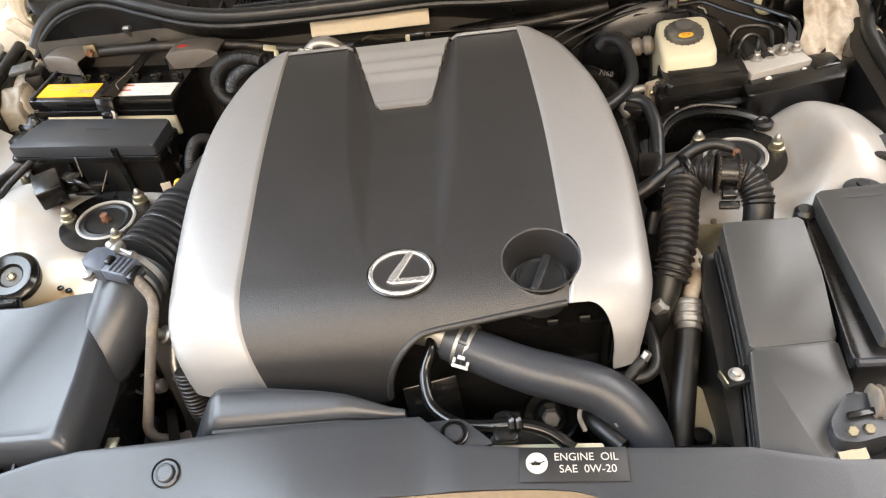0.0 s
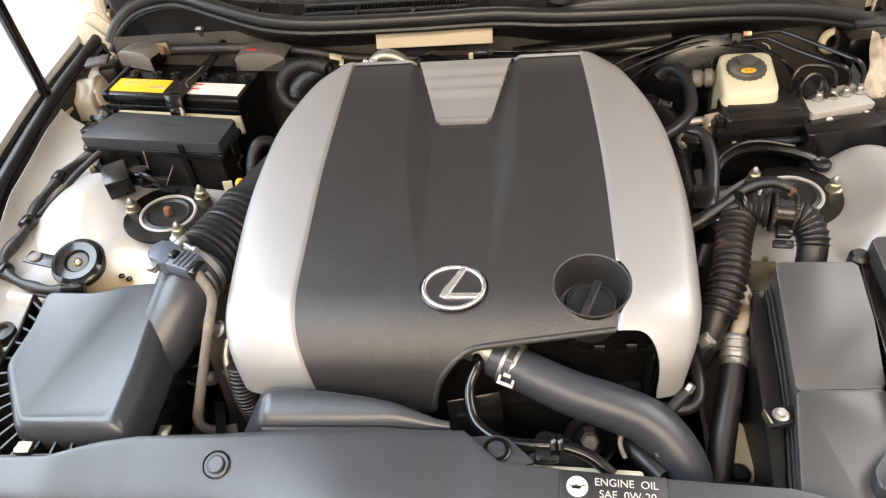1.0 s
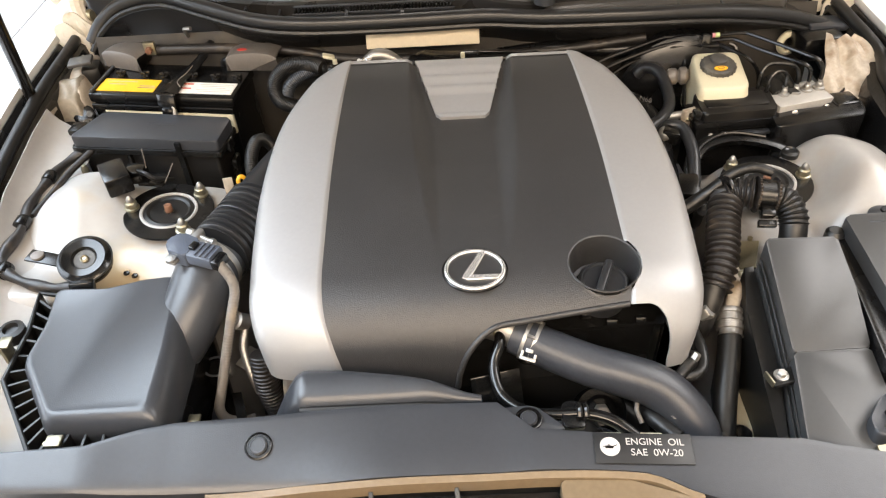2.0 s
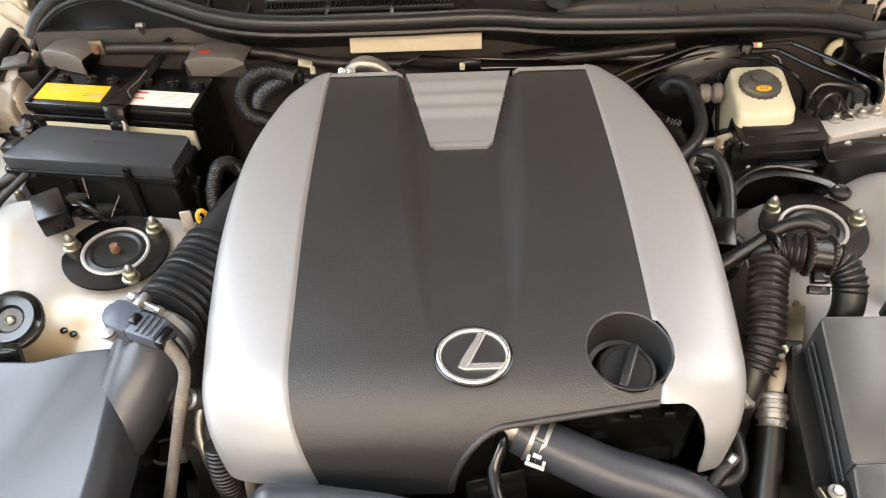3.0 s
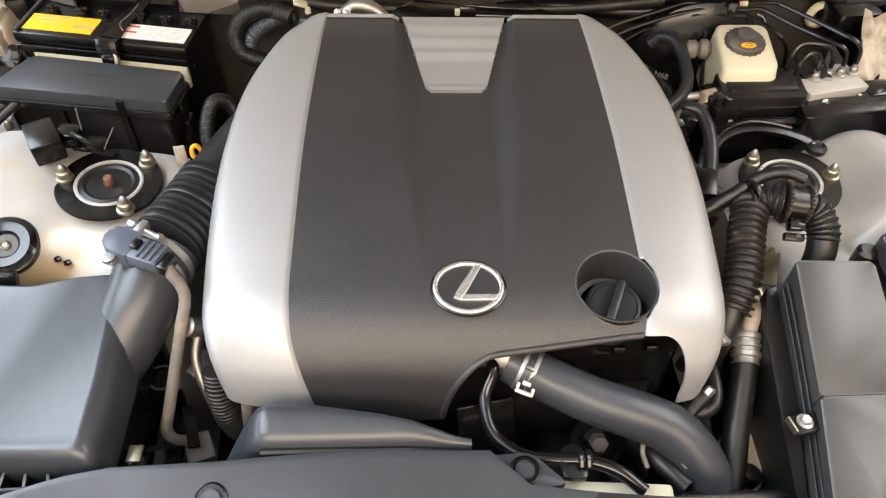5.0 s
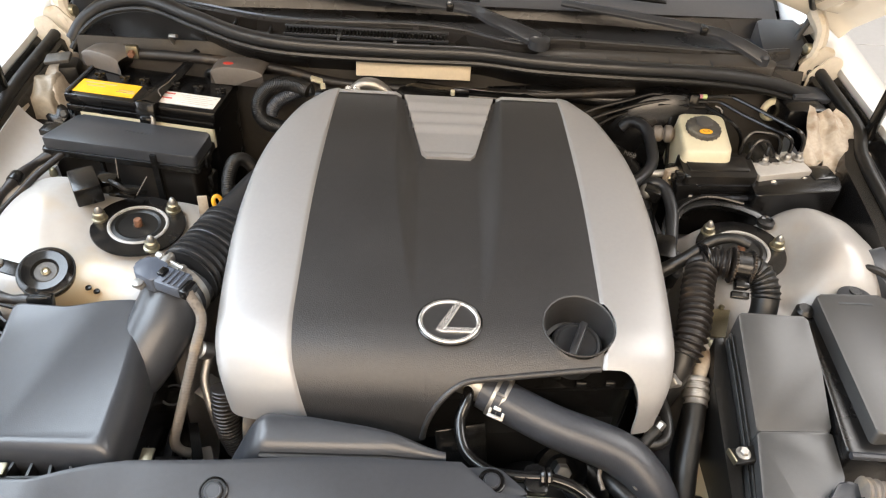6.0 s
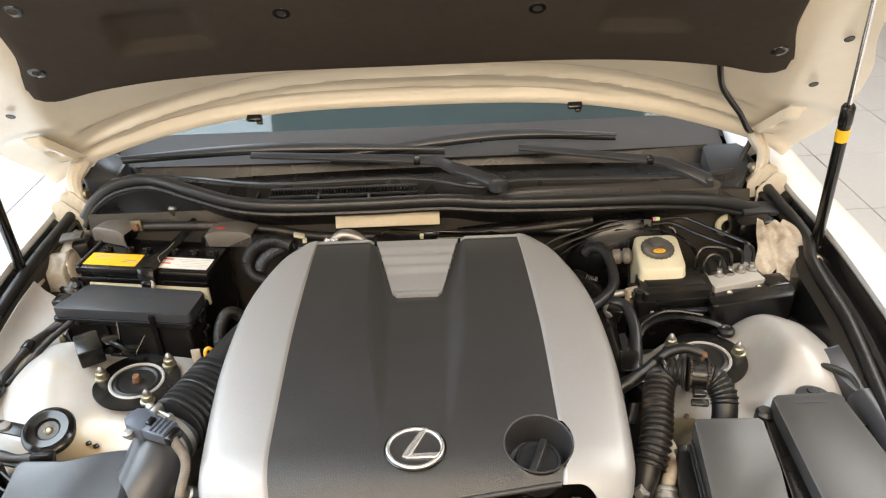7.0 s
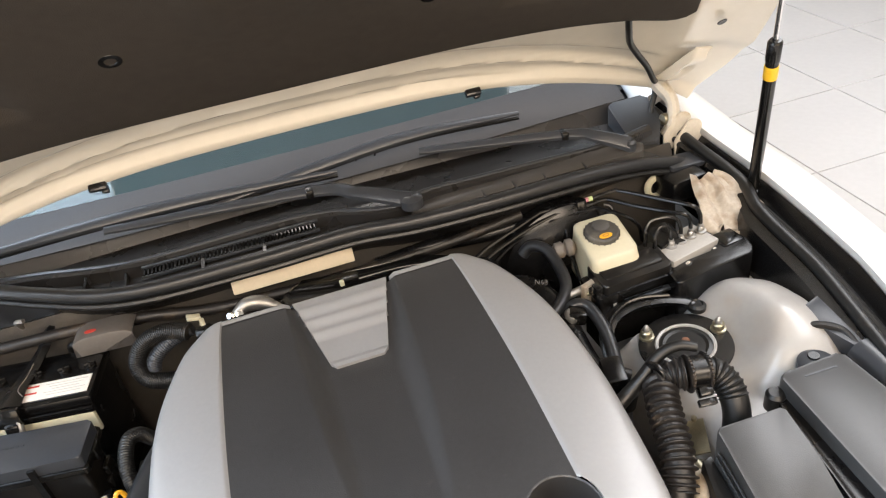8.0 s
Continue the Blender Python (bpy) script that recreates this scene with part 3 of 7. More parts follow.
pad = part("insulation_pad", grid(B(), felt_f, lin(-1, 1, 91), [(i / 60) ** 1.3 for i in range(61)]), M_FELT, hood, "dark brown felt insulation pad", angle=70)
for x, v in ((-0.193, 0.383), (0.216, 0.370), (-0.632, 0.286), (0.645, 0.262), (-0.58, 0.45), (0.58, 0.45), (0.0, 0.62), (-0.3, 0.66), (0.3, 0.66)):
    p = hood_p(x, v, 0.029)
    part("retainer_clip", lathe(B(), [(0.015, -0.001), (0.014, 0.0015), (0.008, 0.002), (0.006, -0.001)], aim(p, HN), 18), M_BLACK, hood, "black plastic retainer clip")
for x in (-0.333, 0.333):
    p = hood_p(x, 0.012, 0.016)
    cl = B()
    box(cl, p, (0.030, 0.012, 0.014), turn(-42), bevel=0.003)
    box(cl, p + Vector((0.008, 0.006, -0.010)), (0.012, 0.010, 0.012), turn(-42), bevel=0.002)
    part("seal_clip", cl, M_BLACK, hood, "black seal clip on the rear edge")
part("washer_tube", tube(B(), [hood_p(0.566, 0.200, 0.022), hood_p(0.578, 0.165, 0.026), hood_p(0.60, 0.115, 0.022), hood_p(0.63, 0.07, 0.022), hood_p(0.67, 0.015, 0.022), hood_p(0.71, -0.05, 0.022), (0.745, 0.775, 1.045), (0.735, 0.762, 1.02), (0.715, 0.738, 0.985), (0.735, 0.70, 0.955), (0.75, 0.655, 0.925)], 0.006, seg=10), M_RUBBER, hood, "black washer hose")
for s in (-1, 1):
    for x, v in ((0.745, 0.30), (0.755, 0.15)):
        part("plug", lathe(B(), [(0.009, 0), (0.008, 0.0015), (0.004, 0.001)], aim(hood_p(s * x, v, 0.019), HN), 14), M_BLACK, hood)
    # hinge plates welded to the bonnet, the swan-neck arm and its scalloped base
    part("hinge_plate", thicken(grid(B(), lambda u, v: hood_p(s * (0.742 + (0.024 - 0.008 * v) * u + 0.030 * v), -0.070 + 0.12 * v, 0.010 + 0.012 * smooth((1 - abs(u)) / 0.4) * smooth(min(v, 1 - v) / 0.2) - 0.008 * math.exp(-((v - 0.5) / 0.12) ** 2 - (u / 0.4) ** 2)), lin(-1, 1, 17), lin(0, 1, 21)), 0.004), M_HOOD, hood, "pressed hinge plate")
    neck = [(0.733, 0.705, 0.955), (0.742, 0.700, 0.985), (0.752, 0.725, 1.015), (0.747, 0.762, 1.035), (0.740, 0.785, 1.06), (0.745, 0.775, 1.10), (0.775, 0.742, 1.135), (0.80, 0.705, 1.165)]
    hinge = part("hinge_arm", tube(B(), [(s * a, b, c) for a, b, c in neck], lambda t: 0.019 - 0.004 * math.sin(t * 9), seg=10, flat=0.8), M_HINGE, hood, "waxed white hinge arm", angle=30)
    for k, (dx, dy) in enumerate(((0.0, 0.0), (0.018, -0.012))):
        outl = [(0.675, 0.925), (0.70, 0.928), (0.715, 0.94), (0.735, 0.945), (0.738, 0.96), (0.728, 0.968), (0.735, 0.985), (0.728, 1.0), (0.705, 1.005), (0.69, 0.985), (0.672, 0.965)]
        pl = prism(B(), rounded([(y, z - 0.015 * k) for y, z in outl], 0.008), -0.002, 0.002, 0.0008, 1, Matrix(((s, 0, 0, s * (0.042 + dx)), (0, 0, 1, 0.690 + dy), (0, 1, 0, 0), (0, 0, 0, 1))))
        part("hinge_base", pl, M_HINGE, hinge, "scalloped steel hinge plate")
    part("hinge_pin", lathe(B(), [(0.012, 0), (0.012, 0.012), (0.009, 0.016)], aim((s * 0.736, 0.712, 0.985), (-s, -0.3, 0.2)), 14), M_ZINC, hinge)
    part("hinge_bolt", lathe(B(), [(0.008, 0), (0.008, 0.006), (0.005, 0.009)], aim((s * 0.74, 0.70, 0.945), (-s, -0.3, 0.2)), 12), M_SEALER, hinge)
    strut = thing("gas_strut", (s * 0.787, 0.5, 0.90), "black bonnet gas strut with a yellow band", "gas strut", "gas struts")
    a, b = Vector((s * 0.786, 0.495, 0.906)), Vector((s * 0.742, 0.434, 1.227))
    d = (b - a).normalized()
    part("cylinder", lathe(B(), [(0.0055, 0), (0.0075, 0.012), (0.0105, 0.02), (0.0105, (b - a).length - 0.03)], aim(a, d), 18), M_GLOSS, strut)
    part("collar", lathe(B(), [(0.0108, 0), (0.0116, 0.003), (0.0116, 0.035), (0.009, 0.039)], aim(b - d * 0.034, d), 18), M_GLOSS, strut)
    part("yellow_band", lathe(B(), [(0.0112, 0), (0.0115, 0.003), (0.0115, 0.022), (0.0112, 0.025)], aim(b - d * 0.066, d), 18), M_YELLOW, strut, "yellow warning band")
    part("piston_rod", lathe(B(), [(0.0045, 0), (0.0045, 0.33)], aim(b, d), 12), M_CHROME, strut, "polished steel piston rod")
    part("ball_socket", lathe(B(), [(0.004, -0.012), (0.011, -0.008), (0.012, 0.0), (0.009, 0.010)], aim(a, d), 14), M_BLACK, strut)
    part("bracket", box(B(), (s * 0.772, 0.485, 0.900), (0.035, 0.05, 0.022), turn(0, s * 25, 0), bevel=0.006), M_SEALER, strut, "waxed beige bracket")
    part("upper_bracket", box(B(), b + d * 0.335, (0.03, 0.045, 0.02), turn(-42, 0, 0), bevel=0.005), M_HOOD, strut)

# ---- cowl, windscreen and wipers ----
cowl = thing("cowl", (0, 0.66, 0.95), "black plastic cowl panel below the windscreen", "cowl panel")
SEAL = [(-0.715, 0.652, 0.957), (-0.69, 0.668, 0.990), (-0.64, 0.676, 1.022), (-0.56, 0.668, 1.036), (-0.47, 0.630, 1.026), (-0.38, 0.602, 1.010), (-0.28, 0.588, 1.003), (-0.1, 0.587, 1.001), (0.05, 0.590, 1.001), (0.16, 0.572, 1.001), (0.30, 0.563, 1.002), (0.46, 0.572, 0.996), (0.58, 0.590, 0.978), (0.66, 0.606, 0.955), (0.715, 0.618, 0.932)]
seal_y, seal_z = curve([p[0] for p in SEAL], [p[1] for p in SEAL]), curve([p[0] for p in SEAL], [p[2] for p in SEAL])
rail_y = curve([-0.70, -0.60, -0.50, -0.318, -0.07, 0.03, 0.09, 0.144, 0.20, 0.343, 0.558, 0.68], [0.79, 0.765, 0.738, 0.680, 0.678, 0.663, 0.636, 0.622, 0.648, 0.650, 0.656, 0.69])


def cowl_sec(x, k):
    """Front shelf, raised rail and the deep wiper trough behind it."""
    r, f = rail_y(x), min(seal_y(x) + 0.004, rail_y(x) - 0.03)
    e = seal_z(x) - 0.018 + 0.02 * (x / 0.7) ** 2
    y, z = [(f + 0.045, 0.93), (f, e), (f + 0.010, e + 0.004), (f + 0.5 * (r - f), 0.984), (r - 0.012, 0.986), (r - 0.008, 1.006), (r, 1.011), (r + 0.010, 1.007), (r + 0.018, 0.975), (0.80, 0.975), (0.82, 1.015)][k]
    return Vector((x, y, z - 0.02 * (x / 0.7) ** 2))


part("panel", thicken(grid(B(), cowl_sec, lin(-0.70, 0.68, 70), list(range(11))), 0.003), M_COWL, cowl)
part("rear_lip", tube(B(), [(x, rail_y(x), 1.010 - 0.02 * (x / 0.7) ** 2) for x in lin(-0.69, 0.67, 40)], 0.0055, seg=8, n=3), M_SATIN, cowl)
for x in (-0.41, -0.34, 0.30, 0.36, 0.42, 0.50):
    part("stiffener", box(B(), (x, rail_y(x) - 0.03, 0.990), (0.004, 0.05, 0.012)), M_COWL, cowl)
for i in range(46):
    x = -0.305 + i * 0.0066
    if (i % 16) == 15:
        part("vent_post", box(B(), (x, 0.632, 0.996), (0.006, 0.05, 0.014)), M_BLACK, cowl)
    else:
        part("vent_slat", box(B(), (x, 0.645, 1.000), (0.0025, 0.022, 0.008)), M_GLOSS, cowl)
for y, z in ((0.615, 0.997), (0.634, 0.999), (0.658, 1.004)):
    part("vent_bar", box(B(), (-0.155, y, z), (0.31, 0.006, 0.006), bevel=0.0015), M_SATIN, cowl)
part("washer_trough", prism(B(), rounded([(0.155, 0.60), (0.62, 0.605), (0.635, 0.63), (0.60, 0.645), (0.19, 0.642)], 0.010), 0.96, lambda x, y: 0.996 + 0.10 * (y - 0.62), 0.006), M_SHELF, cowl, "smooth dusty grey service cover")
part("side_ramp", prism(B(), rounded([(0.632, 0.665), (0.685, 0.655), (0.725, 0.72), (0.735, 0.80), (0.645, 0.80)], 0.012), 0.95, lambda x, y: 0.975 + 0.22 * max(0, y - 0.66), 0.006), M_GREY, cowl, "grey end cap of the cowl")
part("end_cap", prism(B(), rounded([(-0.745, 0.74), (-0.665, 0.735), (-0.655, 0.80), (-0.715, 0.83)], 0.012), 0.96, lambda x, y: 0.998 + 0.3 * max(0, y - 0.70), 0.008), M_GREY, cowl, "grey end cap of the cowl")
seal = thing("cowl_seal", (0, 0.57, 0.98), "long black rubber bonnet seal on the cowl edge", "rubber seal")
part("bulb", tube(B(), SEAL, 0.0125, seg=12), M_HOSE, seal)
part("lower_lip", tube(B(), [(x, y - 0.012, z - 0.014) for x, y, z in SEAL], 0.006, seg=8), M_RUBBER, seal)

wind = thing("windscreen", (0, 0.8, 1.0), "raked tinted windscreen above a black cowl", "windscreen")
glass = part("pane", grid(B(), lambda x, k: Vector((x * (1 - 0.12 * k), 0.78 + 0.10 * (1 - (x / 0.7) ** 2) * 0.0 + 0.72 * k + 0.06 * (x / 0.7) ** 2, 1.02 + 0.44 * k - 0.02 * (x / 0.7) ** 2)), lin(-0.70, 0.70, 30), lin(0, 1, 10)), M_GLASS, wind, "blue-green tinted glass")
glass.visible_shadow = False
part("black_border", thicken(grid(B(), lambda x, k: Vector((x * (1 - 0.12 * k), 0.78 + 0.72 * k + 0.06 * (x / 0.7) ** 2 - 0.001, 1.02 + 0.44 * k - 0.02 * (x / 0.7) ** 2 + 0.004)), lin(-0.70, 0.70, 30), lin(-0.02, 0.085, 3)), 0.002), M_BAND, wind, "dark grey printed border")
solid("dashboard", grid(B(), lambda x, k: Vector((x, [0.86, 1.05, 1.30, 1.34, 1.34][k], [1.02, 1.05, 1.04, 1.0, 0.7][k] - 0.02 * (x / 0.7) ** 2)), lin(-0.72, 0.72, 20), list(range(5))), M_DASH, "grey soft-touch dashboard behind the glass", "dashboard")
for s in (-1, 1):
    pil = [(s * 0.76, 0.80, 0.99), (s * 0.74, 1.0, 1.12), (s * 0.70, 1.3, 1.31), (s * 0.66, 1.55, 1.46)]
    solid("windscreen_pillar", tube(B(), pil, 0.05, seg=12, flat=0.6), M_BODY, "white windscreen pillar of the car", "pillar", "windscreen pillars")
roof = grid(B(), lambda x, k: Vector((x, [1.46, 1.6, 2.0, 2.5][k], [1.45, 1.475, 1.49, 1.47][k] - 0.05 * (x / 0.66) ** 2)), lin(-0.68, 0.68, 16), [0, 1, 2, 3])
solid("car_roof", thicken(roof, 0.01), M_BODY, "white roof of the parked car", "roof")
cab = B()
box(cab, (0, 2.5, 0.85), (1.36, 0.04, 1.2))
box(cab, (0, 1.7, 0.33), (1.4, 1.7, 0.05))
for s in (-1, 1):
    box(cab, (s * 0.72, 1.8, 0.86), (0.05, 1.45, 1.10))
solid("cabin_shell", cab, M_DASH, "dark cabin interior behind the windscreen", "cabin")


def wiper(pivot, elbow, tip, blade, cap):
    w = thing("wiper", pivot, "long matt black windscreen wiper at rest", "wiper", "wipers")
    part("arm", tube(B(), [pivot, tuple((Vector(pivot) + Vector(elbow)) / 2 + Vector((0, 0, 0.006))), elbow, tip], lambda t: 0.016 - 0.008 * t, seg=8, flat=0.6), M_SATIN, w)
    part("pivot_cap", lathe(B(), [(cap, -0.012), (cap, 0.004), (0.6 * cap, 0.009)], at(pivot), 18), M_SATIN, w)
    part("joint", box(B(), elbow, (0.014, 0.024, 0.016), bevel=0.003), M_BLACK, w)
    bl = part("blade", tube(B(), blade, lambda t: 0.004 + 0.008 * math.sin(math.pi * t), seg=8, flat=0.8), M_SATIN, w)
    part("rubber_edge", tube(B(), [(x, y + 0.004, z - 0.012) for x, y, z in blade], 0.004, seg=6), M_RUBBER, bl)
    for q in (0.46, 0.52):
        p = Vector(blade[0]).lerp(Vector(blade[-1]), q)
        part("blade_clip", box(B(), p + Vector((0, 0, 0.010)), (0.004, 0.016, 0.006)), M_BLACK, bl)


wiper((0.165, 0.60, 1.028), (0.0, 0.690, 1.046), (-0.36, 0.735, 1.052), [(-0.66, 0.775, 1.040), (-0.40, 0.755, 1.058), (-0.20, 0.745, 1.06), (0.06, 0.735, 1.05)], 0.020)
wiper((0.60, 0.62, 1.006), (0.49, 0.675, 1.032), (0.22, 0.735, 1.045), [(-0.19, 0.735, 1.042), (0.05, 0.75, 1.062), (0.22, 0.765, 1.066), (0.44, 0.775, 1.05)], 0.012)
# ---- engine cover ----
CPROF = bend([(0, 0.478, 0.960), (0, 0.474, 0.979), (0, 0.462, 0.982), (0, 0.40, 0.974), (0, 0.30, 0.960), (0, 0.15, 0.940), (0, 0.03, 0.925), (0, -0.02, 0.917), (0, -0.052, 0.902), (0, -0.080, 0.874), (0, -0.094, 0.836), (0, -0.100, 0.79)], 6)
CLEN = [0.0]
for a, b in zip(CPROF, CPROF[1:]):
    CLEN.append(CLEN[-1] + (b - a).length)
cy_s, cz_s = table(CLEN, [p.y for p in CPROF]), table(CLEN, [p.z for p in CPROF])
s_of_y = table([-p.y for p in CPROF], CLEN)


def cnorm(s):
    dy, dz = cy_s(s + 0.002) - cy_s(s - 0.002), cz_s(s + 0.002) - cz_s(s - 0.002)
    return Vector((0, dz, -dy)).normalized() if dy < 0 else Vector((0, -abs(dz), -dy)).normalized()


S_END, S_TOP = CLEN[-1], s_of_y(0.0)
seam_x = curve([0, 0.09, 0.27, 0.45, 0.51, 0.56, 0.60, 0.65], [0.185, 0.195, 0.205, 0.206, 0.205, 0.200, 0.190, 0.178])
edge_x = curve([0, 0.03, 0.06, 0.11, 0.16, 0.22, 0.32, 0.41, 0.49, 0.55, 0.60, 0.65], [0.208, 0.232, 0.262, 0.288, 0.306, 0.317, 0.324, 0.321, 0.315, 0.309, 0.301, 0.293])


def roll(q):
    """How far the silver side falls away towards its outer edge."""
    p = min(q, 1.0)
    return 0.017 * p * p + 0.037 * p**18 + 0.34 * max(0.0, q - 1.0)



def channel(x, y):
    """Depth of the tapered valley that runs forward from the badge plate."""
    co = float(np.interp(y, [0.03, 0.07, 0.20, 0.31, 0.47], [0.050, 0.060, 0.078, 0.086, 0.090]))
    ci = float(np.interp(y, [0.03, 0.07, 0.20, 0.31, 0.47], [0.042, 0.044, 0.047, 0.048, 0.080]))
    depth = float(np.interp(y, [0.03, 0.08, 0.15, 0.22, 0.31, 0.40, 0.47], [0.0, 0.004, 0.012, 0.019, 0.023, 0.016, 0.007]))
    return depth * smooth((co - abs(x)) / (co - ci) * 0.9 + 0.05)


def cover_p(x, s, drop=0.0):
    y, z = cy_s(s), cz_s(s)
    return Vector((x, y, z)) - cnorm(s) * (drop + channel(x, y))


WELL = Vector((0.173, 0.0, 0.920))
WELL_R = 0.047


def well_cut(bm, radius=WELL_R):
    """Opens the round oil filler well in a sheet."""
    dead = [f for f in bm.faces if all(math.hypot(v.co.x - WELL.x, v.co.y - WELL.y) < radius for v in f.verts)]
    bmesh.ops.delete(bm, geom=dead, context="FACES")
    for v in bm.verts:
        d = Vector((v.co.x - WELL.x, v.co.y - WELL.y))
        if 0 < d.length < radius:
            d = d.normalized() * radius
            v.co.x, v.co.y = WELL.x + d.x, WELL.y + d.y
    return bm


cover = thing("engine_cover", (0, 0.15, 0.75), "black and silver plastic engine cover with a round oil filler well", "engine cover")
s_notch = s_of_y(0.066)


def black_end(x):
    t = min(1.0, max(0.0, (x + 0.030) / 0.062))
    low = s_of_y(0.072 - 0.09 * max(0, x))
    return low + (S_END - low) * (1 - math.sqrt(1 - (1 - t) ** 2))


def black_f(u, k):
    s0 = k * S_END
    x = u * seam_x(s0)
    s = s_of_y(-0.462) + (black_end(x) - s_of_y(-0.462)) * k
    x = u * seam_x(s)
    return cover_p(x, s)


ub = sorted(set([round(v, 4) for v in lin(-1, 1, 111)] + [round(v, 4) for v in lin(-0.15, 0.16, 61)] + [round(v, 4) for v in lin(-0.5, 0.5, 121)]))
part("centre_panel", thicken(well_cut(grid(B(), black_f, ub, lin(0, 1, 131))), 0.003), M_GRAIN, cover, "grained black centre panel", angle=45)


part("notch_lip", tube(B(), [cover_p(x, black_end(x)) + Vector((0, -0.001, -0.002)) for x in lin(-0.0297, 0.0, 12) + lin(0.006, 0.198, 14)], 0.0042, seg=10, n=3), M_GRAIN, cover)


def silver(sg):
    def f(q, k):
        if sg > 0:
            tq = min(1.0, max(0.0, (q - 0.20) / 0.42))
            send = s_of_y(0.0565) + (S_END - 0.022 - s_of_y(0.0565)) * (1 - math.sqrt(1 - tq * tq))
        else:
            send = S_END - 0.03
        s = k * send
        xs, xe = seam_x(s), edge_x(s)
        x = xs + (xe - xs) * min(q, 1.0)
        lift = 0.0035 * smooth(q / 0.035)
        return cover_p(sg * x, s, roll(q) - lift)
    qs = [0, 0.01, 0.03] + lin(0.06, 0.9, 60) + lin(0.908, 1.0, 14) + [1.04, 1.08, 1.2]
    bm = grid(B(), f, qs, lin(0, 1, 131))
    return thicken(well_cut(bm, 0.0498) if sg > 0 else bm, 0.003)


part("side_panel", silver(-1), M_SILVER, cover, "satin silver side panel", angle=50)
part("side_panel", silver(1), M_SILVER, cover, "satin silver side panel with a drooping corner", angle=50)
# silver rear rims on both sides of the badge plate
for sg in (-1, 1):
    part("rear_rim", grid(B(), lambda u, k: cover_p(sg * (0.082 + (0.190 - 0.082) * u), k * 0.034, -0.0015), lin(0, 1, 12), lin(0, 1, 12)), M_SILVER, cover)
# badge plate with its ribs
def plate_f(u, k):
    y = 0.470 - 0.141 * k
    wdt = 0.0775 - (0.0775 - 0.042) * k
    if k > 0.9:
        wdt -= 0.006 * ((k - 0.9) / 0.1) ** 2
    step = 0.0
    for y0 in (0.452, 0.428, 0.404):
        step += 0.0050 * smooth((y0 - y) / 0.0015) - 0.0050 * smooth((y0 - 0.004 - y) / 0.019)
    lip = 0.004 * smooth((k - 0.90) / 0.06)
    q = cover_p(0.0, s_of_y(-y), -0.004 - step - lip * 0.6)
    return Vector((u * wdt, q.y, q.z))
part("badge_plate", thicken(grid(B(), plate_f, lin(-1, 1, 25), lin(0, 1, 170)), 0.008), M_SILVER, cover, "ribbed silver plate", angle=25)

top_tilt = 7.4
ET = at((0, -0.002, 0.9215), top_tilt, 0, 0)
emblem = part("emblem_ring", torus(B(), ET, 0.0385, 0.0031, 56, 10, 0.0320), M_EMBLEM, cover, "oval chrome emblem ring")
part("emblem_recess", torus(B(), ET @ at((0, 0, -0.001)), 0.0428, 0.0016, 56, 8, 0.0362), M_GLOSS, cover)
part("emblem_field", lathe(B(), [(0.0385, -0.002), (0.0385, -0.0005), (0.001, -0.0002)], ET @ Matrix.Diagonal((1, 0.832, 1, 1)), 48), M_PLATE, emblem)
bar = B()
for pts in ([(0.008, 0.030), (0.017, 0.029), (-0.004, -0.010), (-0.011, -0.018), (-0.018, -0.014), (-0.014, -0.006)], [(-0.012, -0.018), (0.029, -0.018), (0.035, -0.010), (-0.006, -0.010)]):
    prism(bar, pts, -0.0005, 0.0030, 0.001, 1, ET)
part("emblem_bar", bar, M_EMBLEM, emblem)
WT = at(WELL, top_tilt, 0, 0)
part("filler_well", lathe(B(), [(0.0495, 0.0005), (0.0485, 0.002), (0.0465, 0.001), (0.0455, -0.004), (0.0435, -0.030), (0.040, -0.050), (0.034, -0.052)], WT, 56, False), M_GRAIN, cover, "round black well")
cap = thing("oil_filler_cap", (0.173, -0.006, 0.88), "black oil filler cap with a raised grip bar", "oil cap")
CT = at((0.172, -0.012, 0.890), top_tilt, 0, 0)
part("cap_body", lathe(B(), [(0.033, -0.03), (0.034, 0.0), (0.034, 0.008), (0.031, 0.012), (0.028, 0.0125), (0.026, 0.010), (0.001, 0.010)], CT, 36), M_HOSE, cap)
part("grip_bar", box(B(), CT @ Vector((0, 0, 0.017)), (0.011, 0.056, 0.016), turn(top_tilt, 0, -24), bevel=0.003), M_HOSE, cap)

# ---- front panel over the radiator ----
back = [(-0.70, -0.235), (-0.565, -0.226), (-0.47, -0.221), (-0.435, -0.208), (-0.410, -0.200), (-0.37, -0.192), (-0.264, -0.186), (-0.21, -0.181), (-0.13, -0.176), (0.0, -0.176), (0.016, -0.176), (0.056, -0.214), (0.124, -0.222), (0.228, -0.230), (0.365, -0.238), (0.40, -0.247), (0.45, -0.258), (0.70, -0.274)]
bkx = table([p[0] for p in back], [p[1] for p in back])
frt = curve([-0.70, -0.5, -0.34, -0.2, 0.0, 0.08, 0.15, 0.19, 0.23, 0.30, 0.45, 0.70], [-0.264, -0.270, -0.269, -0.266, -0.264, -0.265, -0.269, -0.276, -0.297, -0.315, -0.325, -0.335])
crown = curve([-0.1, 0.0, 0.05, 0.25, 0.5, 0.75, 0.92, 1.0, 1.1], [-0.01, -0.002, -0.001, -0.006, -0.013, -0.0205, -0.027, -0.032, -0.040])


